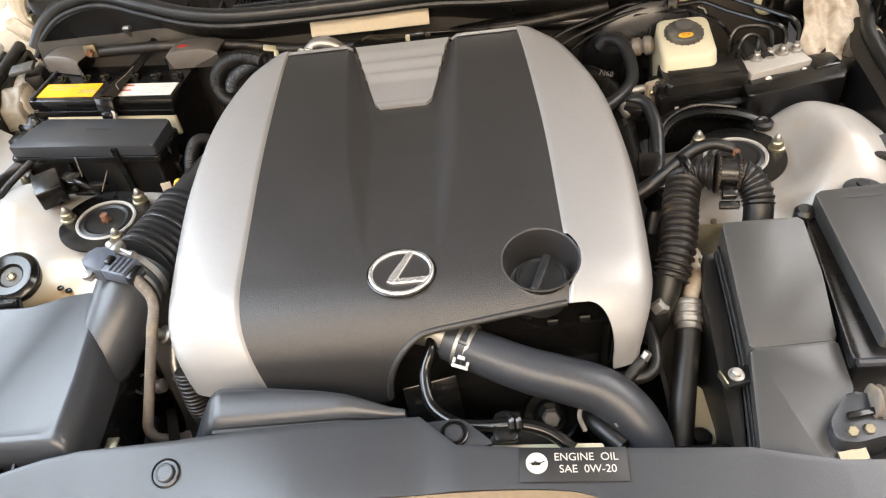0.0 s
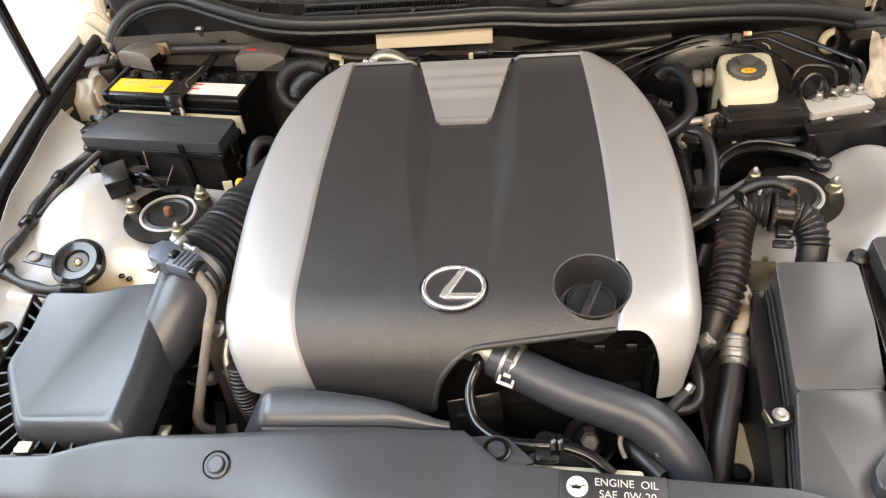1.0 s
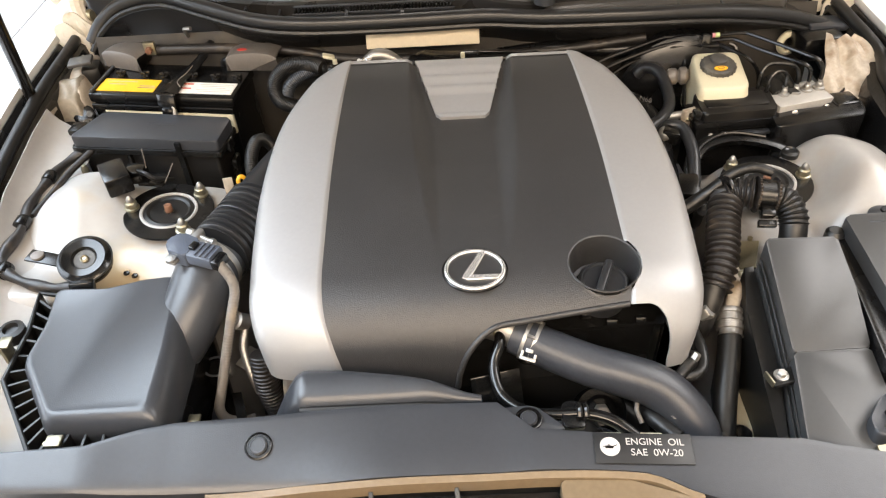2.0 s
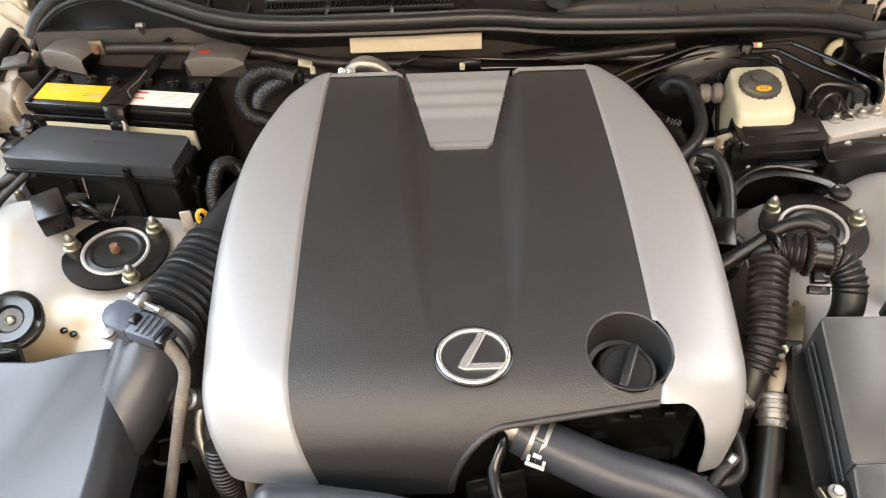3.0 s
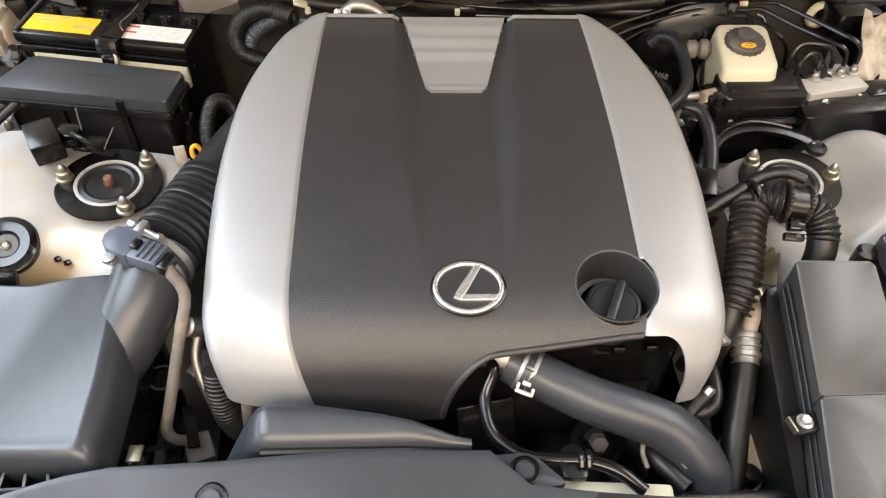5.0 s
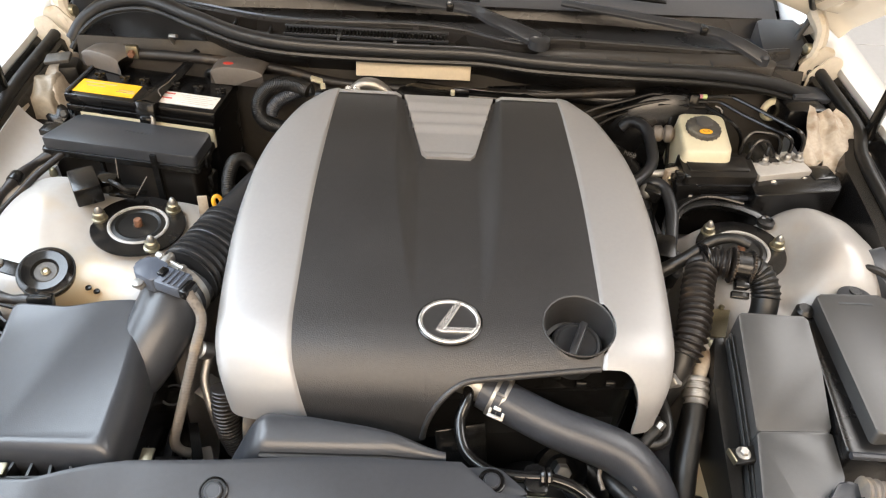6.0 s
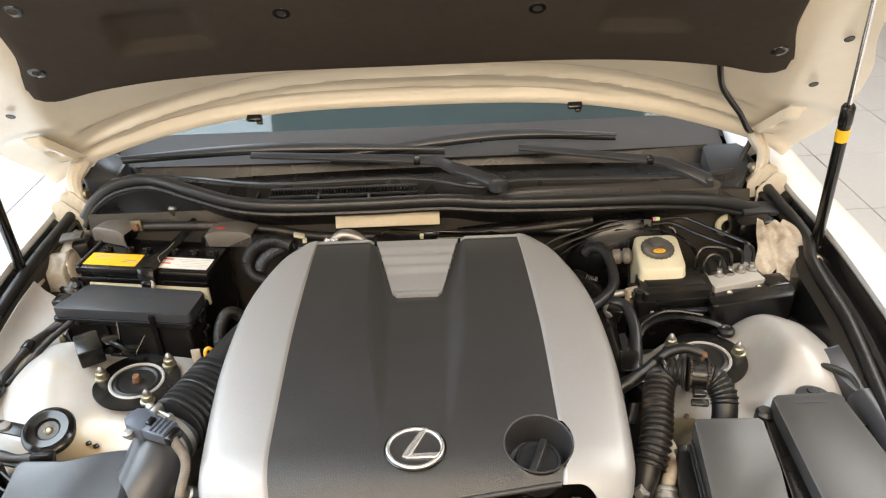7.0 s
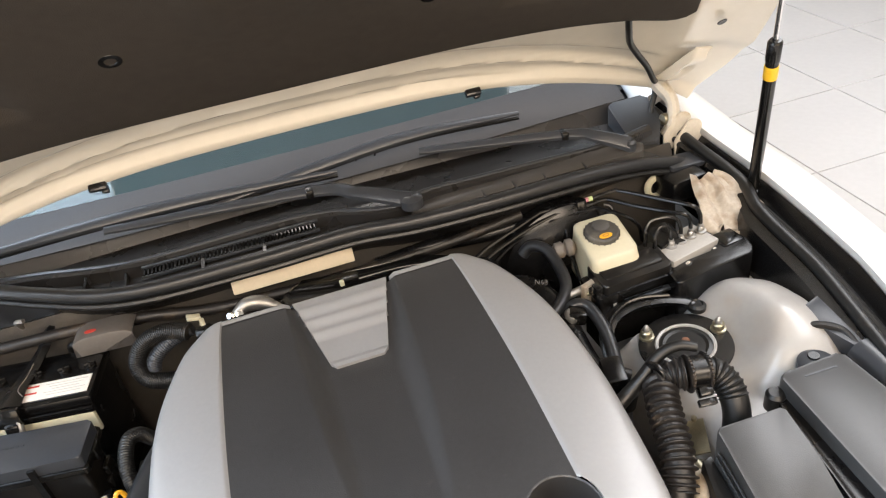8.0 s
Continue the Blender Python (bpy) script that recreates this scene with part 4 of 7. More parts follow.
def shroud_z(x, y):
    """Crowned top of the radiator panel: level at its rear edge, rolling over towards the bumper."""
    deep = bkx(x) - frt(x)
    return 0.8665 - 0.030 * x + crown((bkx(x) - y) / deep) * (0.35 + 0.65 * smooth((-0.10 - x) / 0.2)) * deep / 0.085


shroud = thing("radiator_shroud", (0, -0.22, 0.80), "smooth dark plastic panel over the radiator", "radiator cover")
ks = [0.0, 0.0] + lin(0.05, 0.95, 19) + [0.98, 1.0, 1.0]
drop = [0.020] + [0.0] * 22 + [0.02]
xs_sh = sorted(set(lin(-0.70, 0.70, 57) + [p[0] for p in back]))


def shroud_p(x, i):
    y = bkx(x) + (frt(x) - bkx(x)) * ks[i]
    return Vector((x, y, shroud_z(x, y) - drop[i]))


part("top_panel", thicken(grid(B(), shroud_p, xs_sh, list(range(len(ks)))), 0.003), M_SATIN, shroud)
tab = rounded([(0.0, -0.176), (0.062, -0.172), (0.098, -0.208), (0.056, -0.214)], 0.008)
part("clip_tab", prism(B(), tab, 0.840, 0.8505, 0.002), M_SATIN, shroud)
for x, y in ((-0.267, -0.222), (0.053, -0.193)):
    z = (0.851 if x > 0 else shroud_z(x, y)) + 0.001
    cl = part("push_clip", lathe(B(), [(0.0165, -0.002), (0.0162, 0.0015), (0.0148, 0.0022), (0.0140, 0.0002), (0.0105, 0.0002)], at((x, y, z), 17 if x < 0 else 0), 28), M_BLACK, shroud, "round black push clip")
    part("clip_pin", lathe(B(), [(0.0105, 0.0), (0.0104, 0.003), (0.0092, 0.0042), (0.0082, 0.0042), (0.0078, 0.0034), (0.001, 0.0034)], at((x, y, z), 17 if x < 0 else 0), 28), M_SATIN, cl)
oil = thing("oil_label", (0.174, -0.234, 0.858), "black engine oil grade sticker with white print", "label")
lx, ly = 0.178, -0.246
lz = shroud_z(lx, ly) + 0.0022
LR = turn(7, 1.7, -3.0)
part("backing", box(B(), (lx, ly, lz), (0.112, 0.037, 0.0012), LR, bevel=0.0004), M_STICKER, oil)
TM = Matrix.Translation((lx + 0.013, ly, lz + 0.0009)) @ LR.to_4x4()
part("symbol_disc", lathe(B(), [(0.0115, -0.0003), (0.0115, 0.0004), (0.001, 0.0004)], TM @ at((-0.051, 0.0005, 0)), 28), M_INK, oil, "white round oil symbol")
can = B()
prism(can, [(-0.057, 0.0012), (-0.0565, -0.0020), (-0.048, -0.0020), (-0.0465, 0.0006), (-0.050, 0.0014)], 0.0004, 0.0008, 0, 1, TM)
box(can, TM @ Vector((-0.058, 0.0005, 0.0006)), (0.0030, 0.0007, 0.0004), LR)
box(can, TM @ Vector((-0.0525, 0.0022, 0.0006)), (0.0025, 0.0008, 0.0004), LR)
box(can, TM @ Vector((-0.0455, 0.0014, 0.0006)), (0.0055, 0.0008, 0.0004), LR @ turn(0, 0, 20))
part("oil_can_mark", can, M_GLOSS, oil)
TM = Matrix.Translation((lx + 0.013, ly, lz + 0.0009)) @ LR.to_4x4()
text("upper_line", "ENGINE  OIL", TM @ at((0.0005, 0.0068, 0)), 0.0118, M_INK, oil)
text("lower_line", "SAE  0W-20", TM @ at((0.0015, -0.0062, 0)), 0.0118, M_INK, oil)

# ---- intake duct hump ----
duct = thing("intake_duct", (-0.14, -0.14, 0.78), "smooth black plastic air intake duct", "air duct")
dtop = table([-0.295, -0.275, -0.255, -0.24, -0.22, -0.17, -0.10, -0.06, -0.02, 0.0], [-0.156, -0.148, -0.130, -0.120, -0.114, -0.118, -0.131, -0.142, -0.154, -0.158])


def duct_end(x):
    """How far the duct drops at its rounded open end and at its tail."""
    return 0.085 * smooth((-0.222 - x) / 0.07) + 0.010 * smooth((x + 0.08) / 0.08)


duct_k = [(-0.10, 0.74), (0.0, 0.848), (0.05, 0.866), (0.14, 0.875), (0.35, 0.877), (0.7, 0.871), (1.0, 0.864), (1.02, 0.84)]
part("duct_shell", thicken(grid(B(), lambda x, k: Vector((x, dtop(x) + (-0.168 - dtop(x)) * duct_k[k][0], 0.864 + (duct_k[k][1] - 0.864) * (1 if k in (0, 7) else min(1, (dtop(x) + 0.168) / 0.028)) - duct_end(x))), lin(-0.295, -0.002, 50), list(range(8))), 0.003), M_SATIN, duct, angle=85)
# added dark tube in place of the shade between duct and radiator panel
part("seam_shade", tube(B(), [(x, -0.1720, 0.8605 - duct_end(x)) for x in lin(-0.225, -0.005, 14)], 0.0048, seg=8), M_DARK, duct, "dark filler standing for shade in the radiator panel seam")
part("rear_flange", tube(B(), [(x, dtop(x) + 0.006, 0.800) for x in lin(-0.25, -0.01, 12)], 0.005, seg=8), M_BLACK, duct)

# ---- air cleaner ----
air = thing("air_cleaner", (-0.49, -0.06, 0.70), "dark plastic air cleaner box with ribbed flange", "air cleaner")
FL = [(-0.640, 0.066), (-0.628, -0.01), (-0.628, -0.095), (-0.552, -0.206), (-0.40, -0.20), (-0.388, 0.01), (-0.405, 0.062), (-0.47, 0.070), (-0.50, 0.052), (-0.57, 0.050)]
part("lower_box", prism(B(), rounded(FL, 0.015), 0.60, 0.804, 0.003), M_BLACK, air)
part("flange", prism(B(), rounded([(x * 1.0, y) for x, y in FL], 0.012), 0.806, 0.816, 0.003), M_PIT, air)
LID0 = [(-0.604, 0.052), (-0.596, -0.02), (-0.602, -0.085), (-0.540, -0.182), (-0.388, -0.190), (-0.390, -0.08), (-0.396, 0.02), (-0.410, 0.062), (-0.47, 0.058), (-0.52, 0.046)]
LID1 = [(-0.590, 0.040), (-0.583, -0.02), (-0.588, -0.078), (-0.530, -0.164), (-0.414, -0.166), (-0.414, -0.08), (-0.420, 0.005), (-0.430, 0.048), (-0.47, 0.046), (-0.52, 0.034)]
lid = B()
n_r = 4
o0, o1 = rounded(LID0, 0.012, n_r), rounded(LID1, 0.012, n_r)
rings = []
for w, h in ((0.0, 0.816), (0.02, 0.846), (0.20, 0.866), (0.42, 0.876), (0.66, 0.8835), (0.86, 0.8872), (1.0, 0.888)):
    rings.append([lid.verts.new((a[0] * (1 - w) + b[0] * w, a[1] * (1 - w) + b[1] * w, h - w * (0.05 * (-0.40 - (a[0] * (1 - w) + b[0] * w)) + 0.04 * (0.05 - (a[1] * (1 - w) + b[1] * w))))) for a, b in zip(o0, o1)])
for a, b in zip(rings, rings[1:]):
    for k in range(len(a)):
        lid.faces.new((a[k], a[(k + 1) % len(a)], b[(k + 1) % len(a)], b[k]))
lid.faces.new(rings[-1])
part("lid", lid, M_SATIN, air, "smooth satin lid", angle=60)
fo = [Vector((*p, 0)) for p in FL]
for i in (0, 1, 2, 3):
    a, b = fo[i], fo[i + 1]
    n = max(2, int((b - a).length / 0.022))
    for k in range(n):
        p = a.lerp(b, (k + 0.5) / n)
        q = Vector((-0.49, -0.06, 0)) - p
        ang = math.degrees(math.atan2(q.y, q.x))
        part("flange_rib", box(B(), p + q.normalized() * 0.016 + Vector((0, 0, 0.833)), (0.034, 0.003, 0.032), turn(0, 0, ang)), M_RUBBER, air)
    d = b - a
    part("flange_wall", box(B(), (a + b) / 2 + Vector((0, 0, 0.832)), (d.length, 0.003, 0.034), turn(0, 0, math.degrees(math.atan2(d.y, d.x)))), M_RUBBER, air)
part("flange_rail", tube(B(), [(x, y, 0.849) for x, y in [FL[9]] + FL[:5]], 0.0035, seg=8, n=1), M_RUBBER, air)
for p, r in (((-0.642, -0.045, 0.850), 0), ((-0.525, -0.196, 0.838), 90), ((-0.376, -0.150, 0.80), 0)):
    cl = B()
    box(cl, p, (0.006, 0.022, 0.032), turn(0, 0, r), bevel=0.002)
    box(cl, Vector(p) + Vector((0.004, 0, 0.018)), (0.016, 0.020, 0.004), turn(0, 0, r), bevel=0.0015)
    part("spring_clip", cl, M_ZINC, air, "bright steel spring clip")
part("mount_ear", lathe(B(), [(0.018, 0), (0.018, 0.016), (0.011, 0.018), (0.009, 0.012), (0.001, 0.012)], at((-0.648, -0.012, 0.842)), 20), M_RUBBER, air)
part("outlet", tube(B(), [(-0.376, 0.088, 0.884), (-0.384, 0.058, 0.878), (-0.394, 0.024, 0.862), (-0.412, -0.012, 0.838), (-0.44, -0.05, 0.815)], lambda t: 0.0455 - 0.004 * t, seg=28), M_SATIN, air)
# ---- battery corner ----
def frame_at(o, yaw):
    """A local frame at the corner o, turned by yaw about the upright."""
    return Matrix.Translation(o) @ turn(0, 0, yaw).to_4x4()


def lbox(bm, m, c, s, bevel=0.0, seg=2):
    return box(bm, m @ Vector(c), s, m.to_3x3(), bevel, seg)


BF = frame_at((-0.688, 0.507, 0.927), -9)
battery = thing("car_battery", (-0.55, 0.55, 0.74), "black car battery with yellow and white labels", "battery")
part("case", lbox(B(), BF, (0.140, 0.06, -0.115), (0.272, 0.112, 0.19), 0.004), M_BLACK, battery)
part("top_lid", lbox(B(), BF, (0.140, 0.058, -0.010), (0.282, 0.118, 0.020), 0.005), M_BLACK, battery)
part("end_rim", lbox(B(), BF, (0.006, 0.055, 0.002), (0.006, 0.105, 0.006), 0.002), M_SATIN, battery)
part("front_step", lbox(B(), BF, (0.140, -0.002, -0.026), (0.276, 0.006, 0.012), 0.002), M_BLACK, battery)
part("front_sticker", lbox(B(), BF, (0.150, -0.0005, -0.052), (0.250, 0.008, 0.042), 0.002), M_CREAM, battery, "plain pale front label")
yl = part("yellow_label", lbox(B(), BF, (0.068, 0.032, 0.0006), (0.112, 0.042, 0.0014)), M_YELLOW, battery, "yellow paper label")
for i, (u, v, w) in enumerate(((0.05, 0.044, 0.06), (0.045, 0.034, 0.035), (0.105, 0.030, 0.03), (0.106, 0.024, 0.035))):
    part("print_bar", lbox(B(), BF, (u, v, 0.0016), (w, 0.0018, 0.0006)), M_SEALER, yl)
wl = part("white_label", lbox(B(), BF, (0.218, 0.030, 0.0006), (0.112, 0.038, 0.0014)), M_LABEL, battery, "white paper label with red bars")
for v in (0.042, 0.027):
    part("red_bar", lbox(B(), BF, (0.180, v, 0.0016), (0.024, 0.0035, 0.0004)), M_RED, wl)
for k in range(5):
    part("print_bar", lbox(B(), BF, (0.236, 0.042 - 0.006 * k, 0.0016), (0.066 - 0.011 * (k % 3), 0.0006, 0.0004)), M_FAINT, wl)
part("print_bar", lbox(B(), BF, (0.225, 0.008, 0.0012), (0.075, 0.0020, 0.0006)), M_SATIN, battery)
for u in (0.038, 0.086, 0.124, 0.182, 0.226, 0.268):
    mm = BF @ at((u, 0.066, 0.0))
    capb = part("filler_cap", lathe(B(), [(0.009, 0), (0.0085, 0.005), (0.005, 0.0065)], mm, 14), M_BLACK, battery)
    cr = B()
    box(cr, mm @ Vector((0, 0, 0.008)), (0.018, 0.004, 0.006), turn(0, 0, 10), bevel=0.0012)
    box(cr, mm @ Vector((0, 0, 0.008)), (0.004, 0.016, 0.006), turn(0, 0, 10), bevel=0.0012)
    part("cap_cross", cr, M_GLOSS, capb)


def terminal_cover(c, s, yaw, mark):
    tc = thing("terminal_cover", c, "black battery terminal cover with rounded top", "terminal cover", "terminal covers")
    m = frame_at(c, yaw)
    sec = [(-0.5, 0.0), (-0.5, 0.88), (-0.47, 0.97), (-0.40, 1.0), (0.0, 0.98), (0.46, 0.88), (0.5, 0.0)]
    bm = grid(B(), lambda u, k: m @ Vector((u * s[0] * (1 - 0.06 * sec[k][1]), sec[k][0] * s[1], sec[k][1] * s[2] * (1 - 0.10 * (2 * u) ** 2 - 0.16 * (2 * u) ** 6))), lin(-0.5, 0.5, 13), list(range(7)))
    bmesh.ops.holes_fill(bm, edges=bm.edges[:])
    part("hood", bm, M_TERM, tc)
    if mark:
        part("polarity_mark", lathe(B(), [(0.0075, 0), (0.0075, 0.001), (0.001, 0.001)], m @ at((-0.018, -0.010, s[2] * 1.0 - 0.001)) @ Matrix.Diagonal((1.3, 0.6, 1, 1)), 20), M_RED, tc, "small red polarity mark")
    part("cable", tube(B(), [m @ Vector((-s[0] * 0.45, 0.0, 0.01)), m @ Vector((-s[0] * 0.65, 0.01, 0.0)), m @ Vector((-s[0] * 0.75, 0.03, -0.03)), m @ Vector((-s[0] * 0.75, 0.05, -0.08))], 0.007, seg=10), M_RUBBER, tc)


terminal_cover((-0.636, 0.617, 0.928), (0.088, 0.054, 0.036), -22, False)
terminal_cover((-0.386, 0.585, 0.928), (0.102, 0.052, 0.036), -5, True)
strap = thing("battery_clamp", (-0.53, 0.55, 0.93), "black steel battery hold-down bracket with a front hook", "battery clamp")
sp = [(-0.478, 0.640, 0.960), (-0.490, 0.60, 0.946), (-0.505, 0.56, 0.940), (-0.524, 0.515, 0.938), (-0.534, 0.482, 0.936)]
wd = [0.008, 0.010, 0.012, 0.015, 0.021]
part("bracket_bar", thicken(grid(B(), lambda u, k: Vector((sp[k][0] + u * wd[k], sp[k][1] - 0.15 * u * wd[k], sp[k][2] - 0.004 * abs(u))), lin(-1, 1, 5), list(range(5))), 0.003), M_BLACK, strap, angle=60)
hk = B()
box(hk, (-0.532, 0.470, 0.922), (0.034, 0.010, 0.032), turn(-14, 0, -9), bevel=0.003)
box(hk, (-0.532, 0.462, 0.900), (0.022, 0.012, 0.030), turn(-8, 0, -9), bevel=0.004)
part("hook", hk, M_GLOSS, strap)
part("hook_bolt", tube(B(), [(-0.521, 0.466, 0.915), (-0.521, 0.459, 0.900), (-0.523, 0.457, 0.885)], 0.005, seg=10), M_ALU, strap)
part("anchor", box(B(), (-0.590, 0.612, 0.958), (0.022, 0.010, 0.026), bevel=0.002), M_ZINC, strap, "zinc plated anchor tab")
part("anchor_nut", hexagon(B(), aim((-0.590, 0.606, 0.958), (0, -1, 0)), 0.007, 0.008), M_RUST, strap)
part("hook_rod", tube(B(), [(-0.520, 0.64, 0.965), (-0.520, 0.628, 0.985), (-0.505, 0.62, 0.99)], 0.004, seg=8), M_ALU, strap)
part("vent_tube", tube(B(), [(-0.50, 0.56, 0.944), (-0.505, 0.53, 0.945), (-0.515, 0.505, 0.944), (-0.508, 0.49, 0.940)], 0.0009, seg=6), M_WARMGREY, strap)

FB = frame_at((-0.690, 0.394, 0.888), -8)
fuse = thing("fuse_box", (-0.55, 0.40, 0.76), "black fuse box with a satin lid beside the battery", "fuse box", "fuse boxes")
part("body", prism(B(), rounded([(0.008, 0.004), (0.262, 0.004), (0.262, 0.075), (0.008, 0.075)], 0.008), -0.15, -0.008, 0.003, 2, FB), M_DUSTY, fuse)
part("rim", prism(B(), rounded([(-0.004, -0.004), (0.274, -0.004), (0.274, 0.080), (-0.004, 0.080)], 0.008), -0.012, -0.002, 0.002, 2, FB), M_GLOSS, fuse)
part("lid", prism(B(), rounded([(0.0, 0.0), (0.270, 0.0), (0.272, 0.072), (0.030, 0.080)], 0.007, 4), -0.001, lambda x, y: 0.020 + 0.02 * y, 0.0065, 3, FB), M_SATIN, fuse, "satin black lid", angle=55)
for k in range(7):
    part("lid_lettering", lbox(B(), FB, (0.130 + 0.0075 * k, 0.047, 0.0213), (0.0045, 0.0040, 0.0006)), M_GREY, fuse)
part("band", lbox(B(), FB, (0.198, -0.001, -0.06), (0.010, 0.008, 0.15)), M_GLOSS, fuse)
part("rib", lbox(B(), FB, (0.10, 0.001, -0.075), (0.006, 0.010, 0.12), 0.002), M_BLACK, fuse)
for u, z in ((0.272, -0.012), (0.276, -0.05), (0.272, -0.08)):
    part("latch", lbox(B(), FB, (u, 0.040, z), (0.010, 0.024, 0.022), 0.002), M_GLOSS, fuse)
for v in (0.01, 0.045):
    part("side_tab", lbox(B(), FB, (0.272, v, -0.10), (0.012, 0.012, 0.05), 0.002), M_BLACK, fuse)
part("side_bracket", lbox(B(), FB, (-0.014, 0.05, 0.002), (0.026, 0.03, 0.012), 0.002), M_BLACK, fuse)
part("yellow_tag", lbox(B(), FB, (0.270, -0.006, -0.105), (0.016, 0.004, 0.030)), M_SEALER, fuse, "amber tag")

RF = frame_at((-0.606, 0.318, 0.866), -8)
RC = frame_at((-0.580, 0.287, 0.892), 30)
relay = thing("relay", (-0.61, 0.33, 0.84), "small square black relay with a wiring plug", "relay")
part("case", lbox(B(), RC, (0, 0, 0), (0.041, 0.060, 0.034), 0.003), M_BLACK, relay)
part("case_foot", lbox(B(), RC, (0.004, 0.020, -0.034), (0.020, 0.022, 0.036), 0.003), M_BLACK, relay)
part("plug", lbox(B(), RF, (0.046, 0.006, 0.010), (0.034, 0.030, 0.026), 0.004), M_GLOSS, relay)
part("plug_bracket", lbox(B(), RF, (0.075, 0.004, 0.0), (0.045, 0.030, 0.008), 0.002), M_GLOSS, relay)
part("wire", tube(B(), [RF @ Vector(p) for p in ((0.055, 0.0, 0.02), (0.075, -0.012, 0.024), (0.09, -0.01, 0.012), (0.10, 0.02, -0.01))], 0.004, seg=8), M_RUBBER, relay)
for a, b in (((0.065, 0.010, 0.02), (0.066, 0.016, 0.055)), ((0.098, -0.004, 0.0), (0.118, 0.006, 0.034))):
    part("cable_tie", tube(B(), [RF @ Vector(a), RF @ ((Vector(a) + Vector(b)) / 2), RF @ Vector(b)], 0.0010, seg=6), M_WARMGREY, relay)
part("bolt", lathe(B(), [(0.007, 0), (0.007, 0.006), (0.004, 0.014), (0.001, 0.015)], at((-0.668, 0.360, 0.855)), 10), M_ZINC, relay)

# braided hose loops behind the cover
def braid(name, pts, r, label, amp=0.0012, period=0.006, material=None):
    t = thing(name, pts[0], label, "hose")
    part("sleeve", tube(B(), pts, r, seg=18, step=period / 4, rfun=ribs(period, amp)), material or M_RUBBER, t)
    return t


loop = braid("braided_hose", [(-0.250, 0.516, 0.950), (-0.272, 0.526, 0.954), (-0.300, 0.532, 0.952), (-0.325, 0.530, 0.942), (-0.341, 0.522, 0.924), (-0.343, 0.511, 0.905), (-0.331, 0.500, 0.891), (-0.308, 0.494, 0.885), (-0.280, 0.490, 0.882), (-0.25, 0.48, 0.875)], 0.0135, "black braided hose bent into a loop", 0.0007, 0.0032, M_RUBBER)
part("inner_hose", tube(B(), [(-0.245, 0.528, 0.948), (-0.272, 0.528, 0.940), (-0.300, 0.522, 0.928), (-0.316, 0.516, 0.915), (-0.322, 0.512, 0.90)], 0.0115, seg=16, step=0.0010, rfun=ribs(0.0036, 0.0008)), M_GREY, loop, "blue-grey braided hose")
part("end_fitting", lathe(B(), [(0.012, 0), (0.013, 0.004), (0.013, 0.02), (0.010, 0.024)], aim((-0.235, 0.51, 0.945), (1, -0.2, 0.1)), 16), M_BLACK, loop)
cln = B()
box(cln, (-0.238, 0.535, 0.962), (0.022, 0.014, 0.006), turn(0, 20, 10), bevel=0.0015)
box(cln, (-0.226, 0.520, 0.952), (0.008, 0.022, 0.016), turn(0, 10, 10), bevel=0.0015)
part("hose_clip", cln, M_CREAM, loop, "cream plastic hose clip")
small = braid("ribbed_hose", [(-0.340, 0.410, 0.850), (-0.352, 0.400, 0.876), (-0.365, 0.380, 0.884), (-0.370, 0.345, 0.866), (-0.362, 0.31, 0.83)], 0.0110, "black ribbed drain hose", 0.0008, 0.0035)
dip = thing("dipstick", (-0.385, 0.30, 0.85), "yellow loop handle of the oil dipstick", "dipstick")
part("handle", torus(B(), aim((-0.378, 0.298, 0.862), (0.5, -0.7, 0.3)), 0.0065, 0.0036, 24, 8, 0.010), M_ORANGE, dip)
part("stem", tube(B(), [(-0.386, 0.304, 0.854), (-0.384, 0.31, 0.83), (-0.37, 0.33, 0.78)], 0.0035, seg=8), M_ALU, dip)
part("guide_tab", box(B(), (-0.405, 0.305, 0.848), (0.016, 0.004, 0.034), turn(-10, 0, 10), bevel=0.001), M_SEALER, dip)

# ---- intake hose ----
intake = thing("intake_hose", (-0.34, 0.2, 0.83), "black rubber intake hose with a bellows section", "intake hose")
part("bellows", tube(B(), [(-0.372, 0.095, 0.884), (-0.352, 0.150, 0.882), (-0.333, 0.205, 0.882)], 0.0425, seg=32, step=0.0011, rfun=lambda s: -0.004 + 0.0095 * smooth(1.6 * (0.5 + 0.5 * math.cos(2 * math.pi * s / 0.0118)))), M_HOSE, intake)
part("tube", tube(B(), [(-0.337, 0.195, 0.882), (-0.318, 0.25, 0.884), (-0.296, 0.315, 0.882), (-0.27, 0.38, 0.87), (-0.23, 0.43, 0.85)], lambda t: 0.0425 - 0.008 * t, seg=28), M_HOSE, intake)
part("clamp_band", lathe(B(), [(0.0465, 0), (0.0475, 0.001), (0.0475, 0.009), (0.0465, 0.010)], aim((-0.381, 0.072, 0.883), (0.34, 0.94, 0)), 36, False), M_ALU, intake, "steel hose clamp")
part("clamp_band", lathe(B(), [(0.0475, 0), (0.0485, 0.001), (0.0485, 0.004), (0.0475, 0.005)], aim((-0.385, 0.058, 0.883), (0.34, 0.94, 0)), 36, False), M_ALU, intake)
part("clamp_screw", lathe(B(), [(0.0055, 0), (0.0065, 0.004), (0.0065, 0.010), (0.0035, 0.012), (0.0035, 0.040), (0.0055, 0.042), (0.0055, 0.048)], aim((-0.404, 0.094, 0.931), (0.86, -0.5, -0.06)), 12), M_ALU, intake, "steel clamp screw")
part("clamp_lug", box(B(), (-0.388, 0.084, 0.930), (0.010, 0.022, 0.014), turn(0, 0, -25), bevel=0.003), M_ALU, intake)
